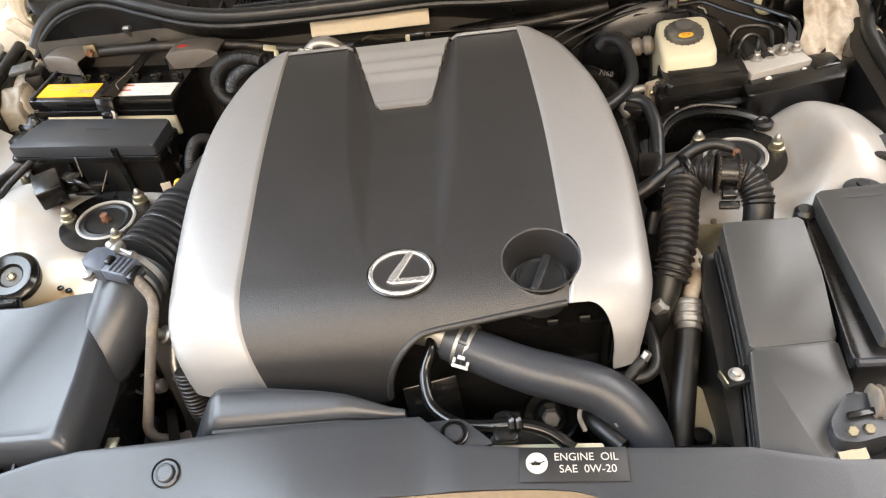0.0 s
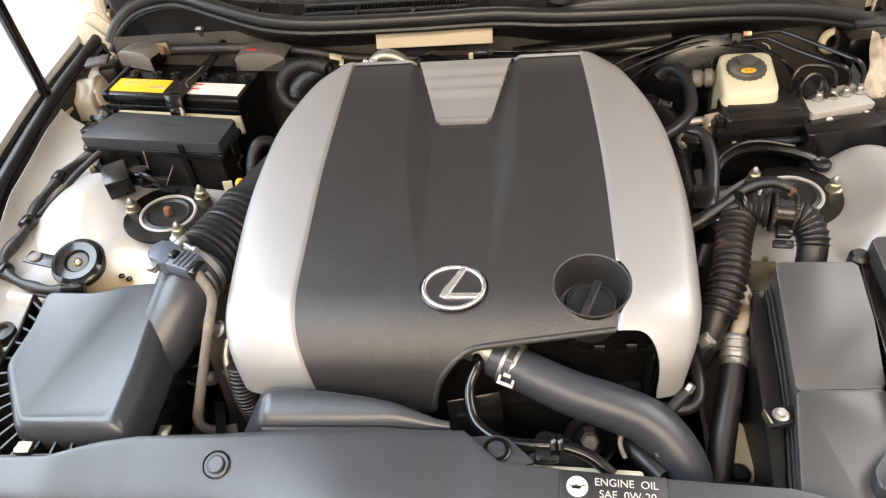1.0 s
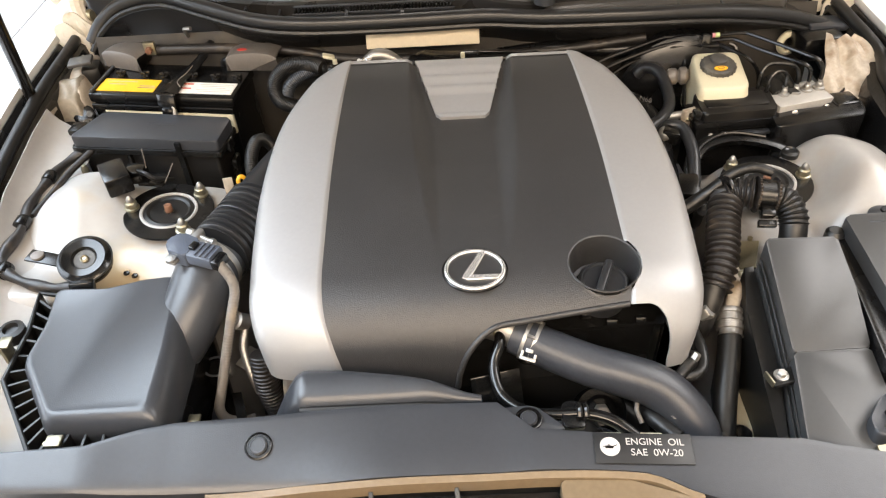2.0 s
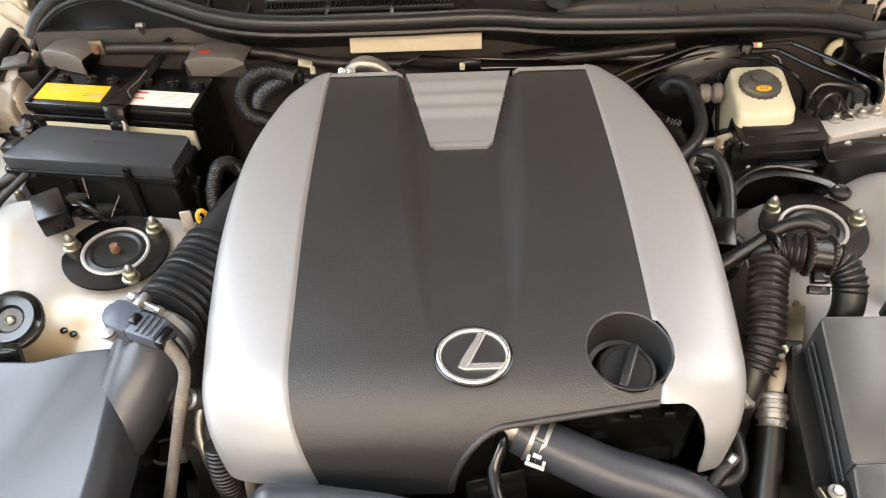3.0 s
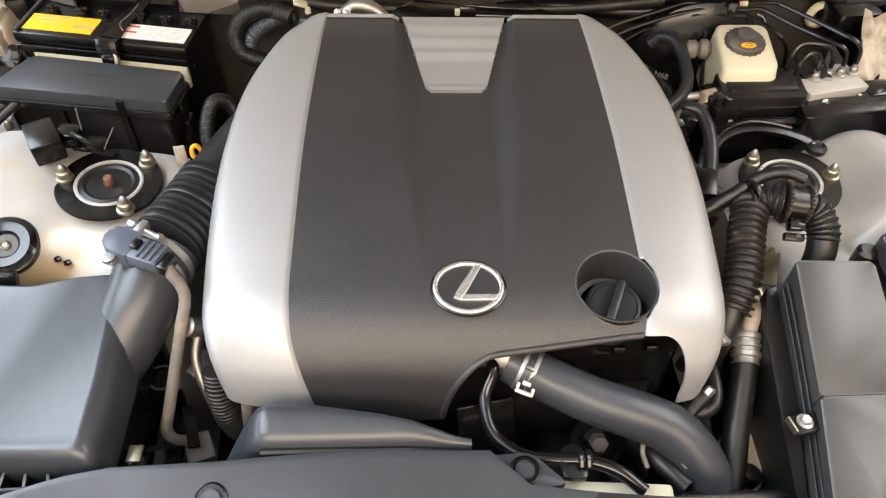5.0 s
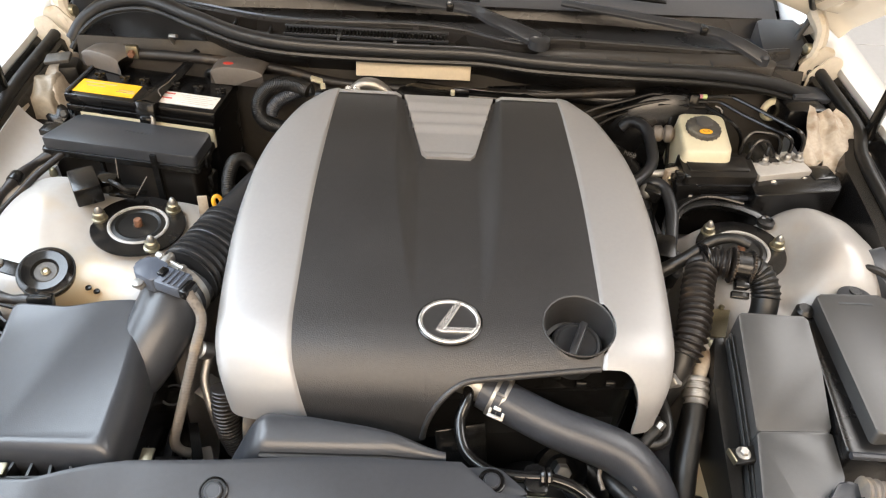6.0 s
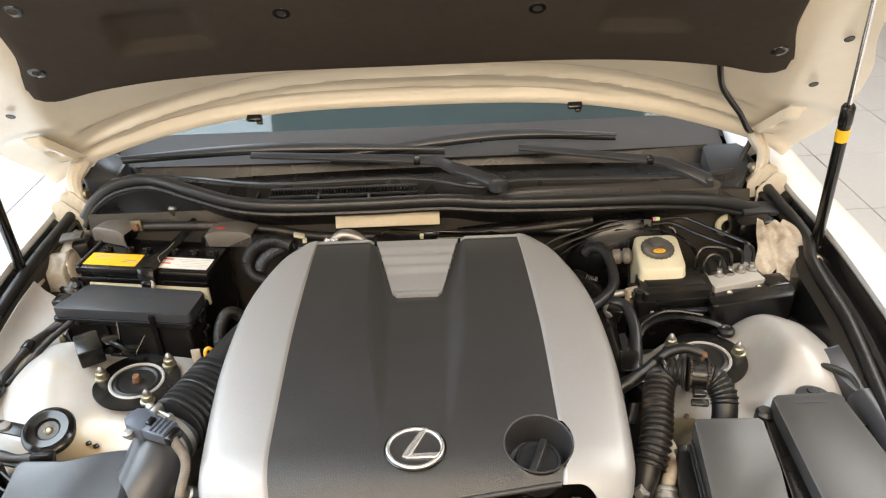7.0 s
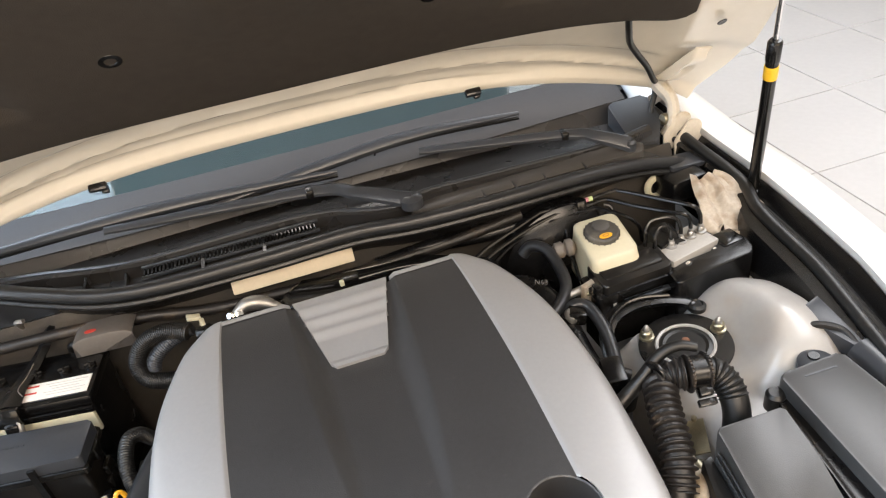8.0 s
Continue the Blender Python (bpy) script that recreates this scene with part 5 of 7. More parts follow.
maf = thing("air_flow_sensor", (-0.37, 0.04, 0.92), "slate grey air flow sensor with its plug", "sensor")
MF = frame_at((-0.386, 0.050, 0.934), -22)
part("base", prism(B(), rounded([(-0.040, 0.014), (-0.030, 0.022), (0.0, 0.018), (0.0, -0.018), (-0.030, -0.016), (-0.042, -0.004)], 0.004), -0.016, 0.006, 0.003, 2, MF), M_SLATE, maf)
part("plug", lbox(B(), MF, (0.020, -0.002, -0.002), (0.040, 0.032, 0.018), 0.003), M_SLATE, maf)
part("latch", lbox(B(), MF, (0.004, 0.0, 0.009), (0.010, 0.014, 0.006), 0.0015), M_BLACK, maf)
for k in range(4):
    part("grip_rib", lbox(B(), MF, (0.014 + 0.008 * k, -0.002, 0.008), (0.003, 0.026, 0.003), 0.0008), M_SLATE, maf)
part("boot", lbox(B(), MF, (0.046, -0.006, -0.002), (0.014, 0.026, 0.016), 0.004), M_BLACK, maf)
part("screw", lathe(B(), [(0.0075, 0), (0.0075, 0.003), (0.004, 0.004)], MF @ at((-0.022, -0.022, -0.004)), 14), M_ALU, maf)
part("screw", lathe(B(), [(0.0055, 0), (0.0055, 0.003), (0.003, 0.004)], MF @ at((-0.040, 0.020, -0.006)), 14), M_ALU, maf)
part("screw_tab", lbox(B(), MF, (-0.022, -0.020, -0.008), (0.016, 0.014, 0.006), 0.002), M_ALU, maf)
part("cable_sleeve", tube(B(), [MF @ Vector((0.048, -0.010, -0.002)), (-0.328, 0.005, 0.905), (-0.334, -0.02, 0.875), (-0.346, -0.05, 0.83), (-0.358, -0.080, 0.785), (-0.364, -0.092, 0.762), (-0.358, -0.097, 0.746), (-0.346, -0.090, 0.728), (-0.335, -0.070, 0.70)], 0.0068, seg=14, step=0.0011, rfun=ribs(0.0042, 0.0004)), M_WARMGREY, maf, "grey-brown ribbed cable sleeve")

# ---- horn and apron wiring ----
horn = thing("horn", (-0.57, 0.10, 0.84), "round black disc horn on a steel bracket", "horn")
HM = aim((-0.578, 0.108, 0.872), (0.10, -0.34, 0.94))
HS = HM @ Matrix.Scale(0.86, 4)
part("shell", lathe(B(), [(0.030, -0.018), (0.042, -0.014), (0.044, -0.004), (0.043, 0.000), (0.0445, 0.002), (0.0445, 0.006), (0.040, 0.009), (0.036, 0.013), (0.033, 0.012), (0.022, 0.010), (0.019, 0.004), (0.008, 0.004)], HS, 44), M_GLOSS, horn)
part("rim", torus(B(), HS @ at((0, 0, 0.004)), 0.0445, 0.0022, 44, 8), M_RUBBER, horn)
part("centre_disc", lathe(B(), [(0.019, 0.004), (0.0175, 0.0055), (0.008, 0.0050)], HS, 30), M_CAP, horn, "worn grey centre disc")
part("centre_nut", lathe(B(), [(0.0075, 0.004), (0.0075, 0.008), (0.005, 0.010), (0.003, 0.008), (0.001, 0.008)], HS, 14), M_ZINC, horn)
hb = B()
box(hb, (-0.646, 0.122, 0.868), (0.055, 0.024, 0.004), turn(0, 6, -12), bevel=0.0015)
part("bracket", hb, M_BLACK, horn)
part("bracket_bolt", lathe(B(), [(0.010, 0), (0.010, 0.004), (0.006, 0.006)], at((-0.657, 0.124, 0.870)), 14), M_WARMGREY, horn)
lg = B()
box(lg, (-0.566, 0.060, 0.846), (0.022, 0.010, 0.050), turn(-20, 0, -8), bevel=0.002)
box(lg, (-0.560, 0.048, 0.822), (0.030, 0.030, 0.005), turn(0, 0, -8), bevel=0.001)
part("stay", lg, M_GLOSS, horn)
part("plug", box(B(), (-0.575, 0.066, 0.860), (0.030, 0.018, 0.016), turn(-20, 0, 6), bevel=0.003), M_BLACK, horn)
loom = thing("apron_loom", (-0.70, 0.2, 0.86), "black taped wiring loom along the white apron", "wiring loom")
part("main_loom", tube(B(), [(-0.672, 0.405, 0.872), (-0.700, 0.375, 0.868), (-0.718, 0.32, 0.866), (-0.724, 0.26, 0.864), (-0.716, 0.195, 0.862), (-0.722, 0.14, 0.860), (-0.705, 0.108, 0.856), (-0.665, 0.085, 0.852), (-0.625, 0.075, 0.850), (-0.590, 0.072, 0.852)], lambda t: 0.0085 + 0.0016 * math.sin(t * 40), seg=12), M_LOOM, loom)
part("branch", tube(B(), [(-0.655, 0.395, 0.880), (-0.685, 0.345, 0.868), (-0.700, 0.29, 0.862), (-0.712, 0.235, 0.860)], 0.006, seg=10), M_LOOM, loom)
for p in ((-0.720, 0.215, 0.863), (-0.708, 0.110, 0.857), (-0.716, 0.33, 0.867)):
    part("tape_wrap", lathe(B(), [(0.011, -0.010), (0.0118, -0.008), (0.0118, 0.008), (0.011, 0.010)], aim(p, (0.05, 1, 0.02)), 14), M_BLACK, loom)
edge = thing("apron_bracket", (-0.47, 0.075, 0.80), "small zinc bracket with a bolt on the apron", "bracket")
part("plate", box(B(), (-0.476, 0.073, 0.812), (0.024, 0.016, 0.030), turn(10, 0, 10), bevel=0.002), M_ZINC, edge)
part("bolt", lathe(B(), [(0.007, 0), (0.007, 0.005), (0.004, 0.008)], at((-0.468, 0.070, 0.828)), 10), M_ALU, edge)
for x, y in ((-0.540, 0.130), (-0.527, 0.126), (-0.655, -0.075), (-0.660, -0.13)):
    hz = apron_z(-1, x, y)
    solid("apron_hole", lathe(B(), [(0.005, 0.003), (0.0045, 0.0055), (0.002, 0.004), (0.001, 0.004)], at((x, y, hz)), 12), M_BLACK, "small dark drain plug in the white apron", "plug", "apron plugs")

# body brackets at both rear corners, waxed and dusty
def waxed(name, o, sx, sy, sz, seed, label, material):
    t = thing(name, o, label, "bracket", "waxed brackets")
    def f(u, v):
        n = noise.noise(Vector((u * 2.2 + seed, v * 2.2, seed))) * 0.5 + noise.noise(Vector((u * 5 + seed, v * 5, 1.7))) * 0.25
        edge = smooth(min(u, 1 - u, v, 1 - v) / 0.16)
        return Vector((o[0] + (u - 0.5) * sx, o[1] + (v - 0.5) * sy, o[2] + sz * (0.75 * edge + 0.45 * n - 0.2 - 0.5 * (1 - v) ** 2)))
    part("plate", thicken(grid(B(), f, lin(0, 1, 26), lin(0, 1, 26)), 0.004), material, t, angle=60)
    return t


wb = thing("hinge_bracket", (0.71, 0.45, 0.86), "dusty beige waxed body bracket below the hinge", "bracket", "waxed brackets")


wax_l = curve([0.0, 0.22, 0.34, 0.42, 0.7, 1.0], [0.702, 0.712, 0.706, 0.656, 0.667, 0.680])
wax_r = curve([0.0, 0.15, 0.35, 0.48, 0.56, 0.8, 0.93, 1.0], [0.752, 0.770, 0.782, 0.776, 0.760, 0.758, 0.750, 0.732])


def slope(u, v):
    """A slanted, folded sheet that rises from the strut foot towards the firewall."""
    n = 0.010 * noise.noise(Vector((u * 3 + 2, v * 2, 3.1))) + 0.005 * noise.noise(Vector((u * 8, v * 6, 1.7)))
    fold = 0.006 * math.sin(u * 11 + 2 * v) * smooth(v / 0.3)
    x = wax_l(v) + (wax_r(v) - wax_l(v)) * u
    return Vector((x, 0.378 + 0.162 * v - 0.012 * math.sin(math.pi * u) - n, 0.855 + 0.096 * v + n + fold - 0.012 * (1 - u) * smooth((0.6 - v) / 0.4)))


part("plate", thicken(grid(B(), slope, lin(0, 1, 30), lin(0, 1, 40)), 0.004), M_SEALER, wb, angle=60)
part("bracket_bolt", lathe(B(), [(0.009, 0), (0.009, 0.006), (0.006, 0.009)], aim((0.708, 0.452, 0.886), (0, -0.8, 0.6)), 12), M_ZINC, wb)
part("bracket_slot", box(B(), (0.708, 0.470, 0.890), (0.022, 0.018, 0.034), turn(25, 0, 6), bevel=0.006), M_DARK, wb)
part("rust_streak", thicken(grid(B(), lambda u, v: slope(0.42 + 0.16 * u + 0.12 * v, 0.06 + 0.16 * v) + Vector((0, -0.002, 0.0022)), lin(0, 1, 6), lin(0, 1, 8)), 0.001), M_RUST, wb, "brown rusty seam")
waxed("hinge_bracket", (-0.755, 0.595, 0.898), 0.10, 0.17, 0.06, 7.7, "dusty beige waxed body bracket below the hinge", M_SEALER)
waxed("hinge_bracket", (-0.752, 0.545, 0.900), 0.085, 0.085, 0.05, 3.3, "dusty waxed bracket behind a black holder, darkened for shade", M_WAXSHADE)
hl = thing("hose_holder", (-0.74, 0.47, 0.87), "black plastic holder bolted to the body corner", "holder")
part("holder_plate", prism(B(), rounded([(-0.788, 0.520), (-0.775, 0.545), (-0.728, 0.560), (-0.700, 0.540), (-0.695, 0.505), (-0.735, 0.492), (-0.767, 0.482), (-0.785, 0.490)], 0.010), 0.80, lambda x, y: 0.872 + 0.2 * (y - 0.52), 0.006), M_BLACK, hl)
part("holder_ear", lathe(B(), [(0.020, 0), (0.020, 0.012), (0.014, 0.016), (0.006, 0.016)], aim((-0.716, 0.520, 0.868), (0.1, -0.5, 0.85)), 22), M_BLACK, hl)
for x, y, z in ((-0.780, 0.489, 0.862), (-0.770, 0.481, 0.840), (-0.706, 0.500, 0.868), (-0.700, 0.512, 0.880)):
    part("bolt", hexagon(B(), aim((x, y, z), (0.1, -0.8, 0.5)), 0.007, 0.008), M_CAP, hl)
part("side_box", box(B(), (-0.712, 0.605, 0.915), (0.036, 0.045, 0.040), turn(0, 0, 12), bevel=0.008), M_RUBBER, hl)
part("cap", box(B(), (-0.722, 0.592, 0.948), (0.046, 0.030, 0.008), turn(4, -6, 8), bevel=0.003), M_CAP, hl)
# ---- brake corner ----
res = thing("brake_fluid_reservoir", (0.455, 0.45, 0.85), "cream translucent brake fluid reservoir with a dark cap", "reservoir")
o_lo = rounded([(0.410, 0.388), (0.508, 0.390), (0.518, 0.525), (0.424, 0.525)], 0.018, 5)
o_hi = rounded([(0.416, 0.408), (0.504, 0.410), (0.513, 0.520), (0.428, 0.520)], 0.018, 5)
rb = B()
rr_ = []
for w, z in ((0.0, 0.845), (0.15, 0.885), (0.9, 0.918), (1.0, 0.926)):
    rr_.append([rb.verts.new((a[0] * (1 - w) + b[0] * w, a[1] * (1 - w) + b[1] * w, z + (0.012 if z > 0.9 else 0) * (b[1] - 0.40) / 0.12)) for a, b in zip(o_lo, o_hi)])
inner = [rb.verts.new(Vector((0.457, 0.46, 0.934)).lerp(v.co, 0.90) + Vector((0, 0, 0.003))) for v in rr_[-1]]
rr_.append(inner)
for a, b in zip(rr_, rr_[1:]):
    for k in range(len(a)):
        rb.faces.new((a[k], a[(k + 1) % len(a)], b[(k + 1) % len(a)], b[k]))
rb.faces.new(rr_[-1])
part("tank", rb, M_CREAM, res, angle=60)
CP = at((0.463, 0.470, 0.934), 5, 0, 0)
fluted = B()
lathe(fluted, [(0.0295, 0), (0.0305, 0.003), (0.0305, 0.009), (0.028, 0.012), (0.019, 0.0135), (0.001, 0.014)], CP, 40)
for k in range(20):
    box(fluted, CP @ Vector((0.0304 * math.cos(k * math.pi / 10), 0.0304 * math.sin(k * math.pi / 10), 0.0055)), (0.0022, 0.0022, 0.008), turn(5, 0, 18 * k))
rcap = part("cap", fluted, M_CAP, res, "dusty dark grey fluted screw cap")
part("cap_hub", lathe(B(), [(0.016, 0.012), (0.015, 0.018), (0.012, 0.020), (0.001, 0.0205)], CP @ at((0.001, 0.007, 0)), 26), M_CAP, rcap)
part("warning_mark", lathe(B(), [(0.0095, 0.0125), (0.0095, 0.0146), (0.001, 0.0146)], CP @ at((-0.002, -0.0185, 0)) @ Matrix.Diagonal((1.25, 0.62, 1, 1)), 20), M_ORANGE, rcap, "orange warning mark")
part("mark_ring", torus(B(), CP @ at((-0.002, -0.0185, 0.0147)) @ Matrix.Diagonal((1.25, 0.62, 1, 1)), 0.0045, 0.0006, 18, 6), M_RUST, rcap)
part("bracket", box(B(), (0.405, 0.405, 0.872), (0.030, 0.012, 0.045), turn(0, 0, 20), bevel=0.003), M_SEALER, res)
part("bracket_nut", lathe(B(), [(0.010, 0), (0.010, 0.004), (0.006, 0.008), (0.003, 0.008)], aim((0.402, 0.404, 0.880), (-0.3, -0.8, 0.5)), 16), M_ZINC, res)

jb = thing("relay_box", (0.475, 0.38, 0.80), "black relay box with a stepped lid", "fuse box", "fuse boxes")
JF = frame_at((0.404, 0.368, 0.882), 3)
part("body", prism(B(), rounded([(0.004, 0.0), (0.134, 0.0), (0.134, 0.055), (0.004, 0.055)], 0.006), -0.11, 0.004, 0.003, 2, JF), M_BLACK, jb)
part("lid", prism(B(), rounded([(0.012, -0.002), (0.142, -0.002), (0.146, 0.066), (0.012, 0.062)], 0.008), 0.005, lambda x, y: 0.024 + 0.08 * y, 0.004, 3, JF), M_DUSTY, jb, angle=30)
part("lid_rim", prism(B(), rounded([(-0.002, -0.007), (0.146, -0.007), (0.146, 0.060), (-0.002, 0.060)], 0.006), -0.002, 0.008, 0.002, 2, JF), M_BLACK, jb)
part("lid_step", prism(B(), rounded([(0.022, 0.012), (0.132, 0.012), (0.134, 0.052), (0.022, 0.052)], 0.006), 0.020, lambda x, y: 0.027 + 0.08 * y, 0.0025, 2, JF), M_DUSTY, jb)
part("latch", lbox(B(), JF, (0.004, 0.010, 0.014), (0.014, 0.018, 0.022), 0.003), M_BLACK, jb)
part("front_plate", lbox(B(), JF, (0.085, -0.006, -0.030), (0.075, 0.006, 0.034), 0.002), M_BLACK, jb)
part("ledge", lbox(B(), JF, (0.09, -0.008, -0.016), (0.085, 0.012, 0.006), 0.002), M_SATIN, jb)
for u in (0.022, 0.128):
    part("screw", lathe(B(), [(0.007, 0), (0.006, 0.003), (0.003, 0.003)], aim(JF @ Vector((u, -0.004, -0.055)), (0, -1, 0.1)), 12), M_GLOSS, jb)
part("mark", lbox(B(), JF, (0.030, -0.0030, -0.020), (0.006, 0.001, 0.009)), M_INK, jb)

absu = thing("brake_control_unit", (0.60, 0.40, 0.82), "aluminium brake control block with a black cover", "brake unit")
AF = frame_at((0.550, 0.378, 0.906), 13)
part("valve_block", lbox(B(), AF, (0.053, 0.032, -0.030), (0.106, 0.064, 0.060), 0.003), M_BLOCK, absu, "machined aluminium block")
ec = prism(B(), rounded([(0.534, 0.338), (0.690, 0.352), (0.700, 0.405), (0.655, 0.408), (0.640, 0.388), (0.555, 0.384), (0.538, 0.392)], 0.012, 4), 0.79, lambda x, y: 0.896 + 0.05 * (x - 0.6), 0.006, 3)
part("cover", ec, M_BLACK, absu, "black plastic cover")
part("plug", box(B(), (0.672, 0.405, 0.892), (0.045, 0.040, 0.022), turn(0, 0, 8), bevel=0.005), M_GLOSS, absu)
part("plug_clip", box(B(), (0.672, 0.382, 0.884), (0.05, 0.010, 0.018), turn(0, 0, 8), bevel=0.003), M_BLACK, absu)
for u, v in ((0.026, -0.003), (0.088, -0.003)):
    part("screw", lathe(B(), [(0.0055, 0), (0.0055, 0.003), (0.002, 0.0035)], aim(AF @ Vector((u, v - 0.004, -0.012)), (0, -1, 0.2)), 12), M_CHROME, absu)
part("motor", lathe(B(), [(0.030, 0), (0.030, 0.05), (0.022, 0.056)], aim((0.575, 0.42, 0.89), (0, 1, 0.1)), 24), M_BLACK, absu)
pipes = thing("brake_lines", (0.5, 0.5, 0.92), "bundle of thin black steel brake pipes", "brake pipes")
px = [AF @ Vector((u, 0.036, 0.0)) for u in (0.028, 0.051, 0.074, 0.098)]


def up(p, dz):
    return p + Vector((0, 0, dz))


routes = [
    [(0.536, 0.424, 0.86), (0.540, 0.424, 0.915), (0.542, 0.427, 0.932), (0.552, 0.431, 0.944), (0.565, 0.431, 0.944), up(px[0], 0.030) + Vector((0.002, 0.008, 0)), up(px[0], 0.016), px[0]],
    [(0.528, 0.436, 0.86), (0.529, 0.436, 0.925), (0.532, 0.440, 0.943), (0.545, 0.444, 0.953), (0.575, 0.440, 0.953), (0.589, 0.436, 0.946), up(px[1], 0.026) + Vector((0.001, 0.004, 0)), px[1]],
    [(0.25, 0.532, 0.895), (0.294, 0.540, 0.915), (0.358, 0.544, 0.938), (0.402, 0.546, 0.948), (0.418, 0.547, 0.949), (0.477, 0.548, 0.949), (0.506, 0.549, 0.950), (0.520, 0.540, 0.950), (0.546, 0.502, 0.951), (0.590, 0.452, 0.952), (0.606, 0.438, 0.950), up(px[2], 0.030) + Vector((0.001, 0.005, 0)), px[2]],
    [(0.215, 0.525, 0.895), (0.269, 0.538, 0.925), (0.341, 0.549, 0.945), (0.380, 0.557, 0.954), (0.398, 0.558, 0.955), (0.478, 0.556, 0.955), (0.528, 0.560, 0.955), (0.545, 0.553, 0.955), (0.579, 0.507, 0.957), (0.612, 0.462, 0.958), (0.628, 0.446, 0.955), up(px[3], 0.032) + Vector((0.001, 0.006, 0)), px[3]],
    [(0.28, 0.545, 0.88), (0.326, 0.549, 0.910), (0.385, 0.543, 0.935), (0.408, 0.541, 0.942), (0.472, 0.541, 0.942), (0.492, 0.537, 0.942), (0.527, 0.500, 0.935), (0.548, 0.493, 0.912), (0.562, 0.500, 0.87)],
    [(0.470, 0.550, 0.951), (0.440, 0.550, 0.951), (0.426, 0.548, 0.947), (0.423, 0.532, 0.920), (0.418, 0.500, 0.895), (0.410, 0.45, 0.865)],
    [(0.505, 0.543, 0.944), (0.516, 0.534, 0.938), (0.518, 0.515, 0.905), (0.522, 0.50, 0.86)],
]
for r in routes:
    part("pipe", tube(B(), r, 0.0036, seg=8), M_BLACK, pipes)
for p in px:
    part("flare_nut", lathe(B(), [(0.0105, -0.002), (0.0105, 0.003), (0.0062, 0.004), (0.0062, 0.010), (0.0045, 0.012), (0.0045, 0.016)], at(p), 12), M_ALU, pipes, "bright flare nut")
part("pipe_clip", box(B(), (0.462, 0.548, 0.940), (0.018, 0.016, 0.044), turn(-10, 0, 0), bevel=0.002), M_GLOSS, pipes)
part("green_tag", lathe(B(), [(0.0046, -0.004), (0.0046, 0.004)], aim((0.484, 0.556, 0.955), (1, 0, 0)), 10), mat("green_tape", (0.45, 0.55, 0.26), 0.5), pipes, "pale green paint mark")
part("pink_tag", lathe(B(), [(0.0045, -0.0025), (0.0045, 0.0025)], aim((0.477, 0.556, 0.955), (1, 0, 0)), 10), mat("pink_tape", (0.55, 0.22, 0.27), 0.5), pipes, "pink paint mark")
part("yellow_tag", lathe(B(), [(0.0046, -0.003), (0.0046, 0.003)], aim((0.458, 0.5475, 0.949), (1, 0, 0)), 10), M_YELLOW, pipes, "yellow paint mark")

boost = thing("brake_booster", (0.45, 0.55, 0.84), "round black brake booster behind the reservoir", "brake booster")
part("drum", lathe(B(), [(0.10, -0.03), (0.118, -0.015), (0.118, 0.02), (0.10, 0.035), (0.05, 0.045), (0.03, 0.05)], aim((0.425, 0.565, 0.84), (0, -1, 0.05)), 40), M_BLACK, boost)

arm = thing("bracket_arm", (0.45, 0.32, 0.84), "curved black steel bracket arm bolted to the tower", "bracket")
arm_line = spline([(0.386, 0.268, 0.805), (0.390, 0.312, 0.838), (0.412, 0.342, 0.858), (0.455, 0.354, 0.866), (0.500, 0.348, 0.867), (0.538, 0.334, 0.862), (0.560, 0.318, 0.854)], 6)


def arm_strip(u, k):
    """A pressed arm that widens in its middle."""
    a, b = arm_line[max(0, k - 1)], arm_line[min(len(arm_line) - 1, k + 1)]
    d = Vector((b.y - a.y, a.x - b.x, 0)).normalized()
    wide = 0.009 + 0.005 * math.sin(math.pi * k / (len(arm_line) - 1))
    return arm_line[k] + d * (u * wide) + Vector((0, 0, 0.004 * (1 - u * u)))


part("arm", thicken(grid(B(), arm_strip, lin(-1, 1, 7), list(range(len(arm_line)))), 0.014), M_BLACK, arm, angle=45)
part("rib", tube(B(), [(0.391, 0.30, 0.836), (0.406, 0.333, 0.860), (0.440, 0.351, 0.872), (0.475, 0.352, 0.875), (0.52, 0.342, 0.871)], 0.0035, seg=8), M_BLACK, arm)
part("foot", lathe(B(), [(0.015, 0), (0.015, 0.008), (0.010, 0.012), (0.008, 0.009), (0.003, 0.009)], at((0.556, 0.314, 0.850)), 18), M_RUBBER, arm)
part("foot", lathe(B(), [(0.014, 0), (0.014, 0.008), (0.009, 0.011)], at((0.386, 0.262, 0.800)), 16), M_GLOSS, arm)


def hose(name, pts, r, label, material=None):
    t = thing(name, pts[0], label, "hose", "coolant hoses")
    part("hose_wall", tube(B(), pts, r, seg=16), material or M_HOSE, t)
    return t


heat = hose("heater_hose", [(0.335, 0.530, 0.895), (0.350, 0.528, 0.910), (0.370, 0.508, 0.912), (0.378, 0.475, 0.900), (0.374, 0.43, 0.888), (0.350, 0.395, 0.882), (0.31, 0.365, 0.875)], 0.0105, "bent grey-black rubber heater hose")
part("valve_body", lathe(B(), [(0.010, 0), (0.015, 0.004), (0.015, 0.016), (0.010, 0.02), (0.016, 0.024), (0.016, 0.034), (0.008, 0.04)], aim((0.384, 0.500, 0.905), (1, -0.2, 0.15)), 18), M_WARMGREY, heat, "grey vacuum valve")
heat2 = hose("heater_hose", [(0.345, 0.372, 0.862), (0.364, 0.380, 0.878), (0.384, 0.368, 0.878), (0.392, 0.325, 0.862), (0.386, 0.275, 0.835), (0.375, 0.225, 0.80), (0.36, 0.19, 0.76)], 0.0105, "bent grey-black rubber heater hose")
part("quick_fitting", box(B(), (0.362, 0.362, 0.872), (0.030, 0.026, 0.024), turn(0, 10, -20), bevel=0.004), M_GLOSS, heat2)
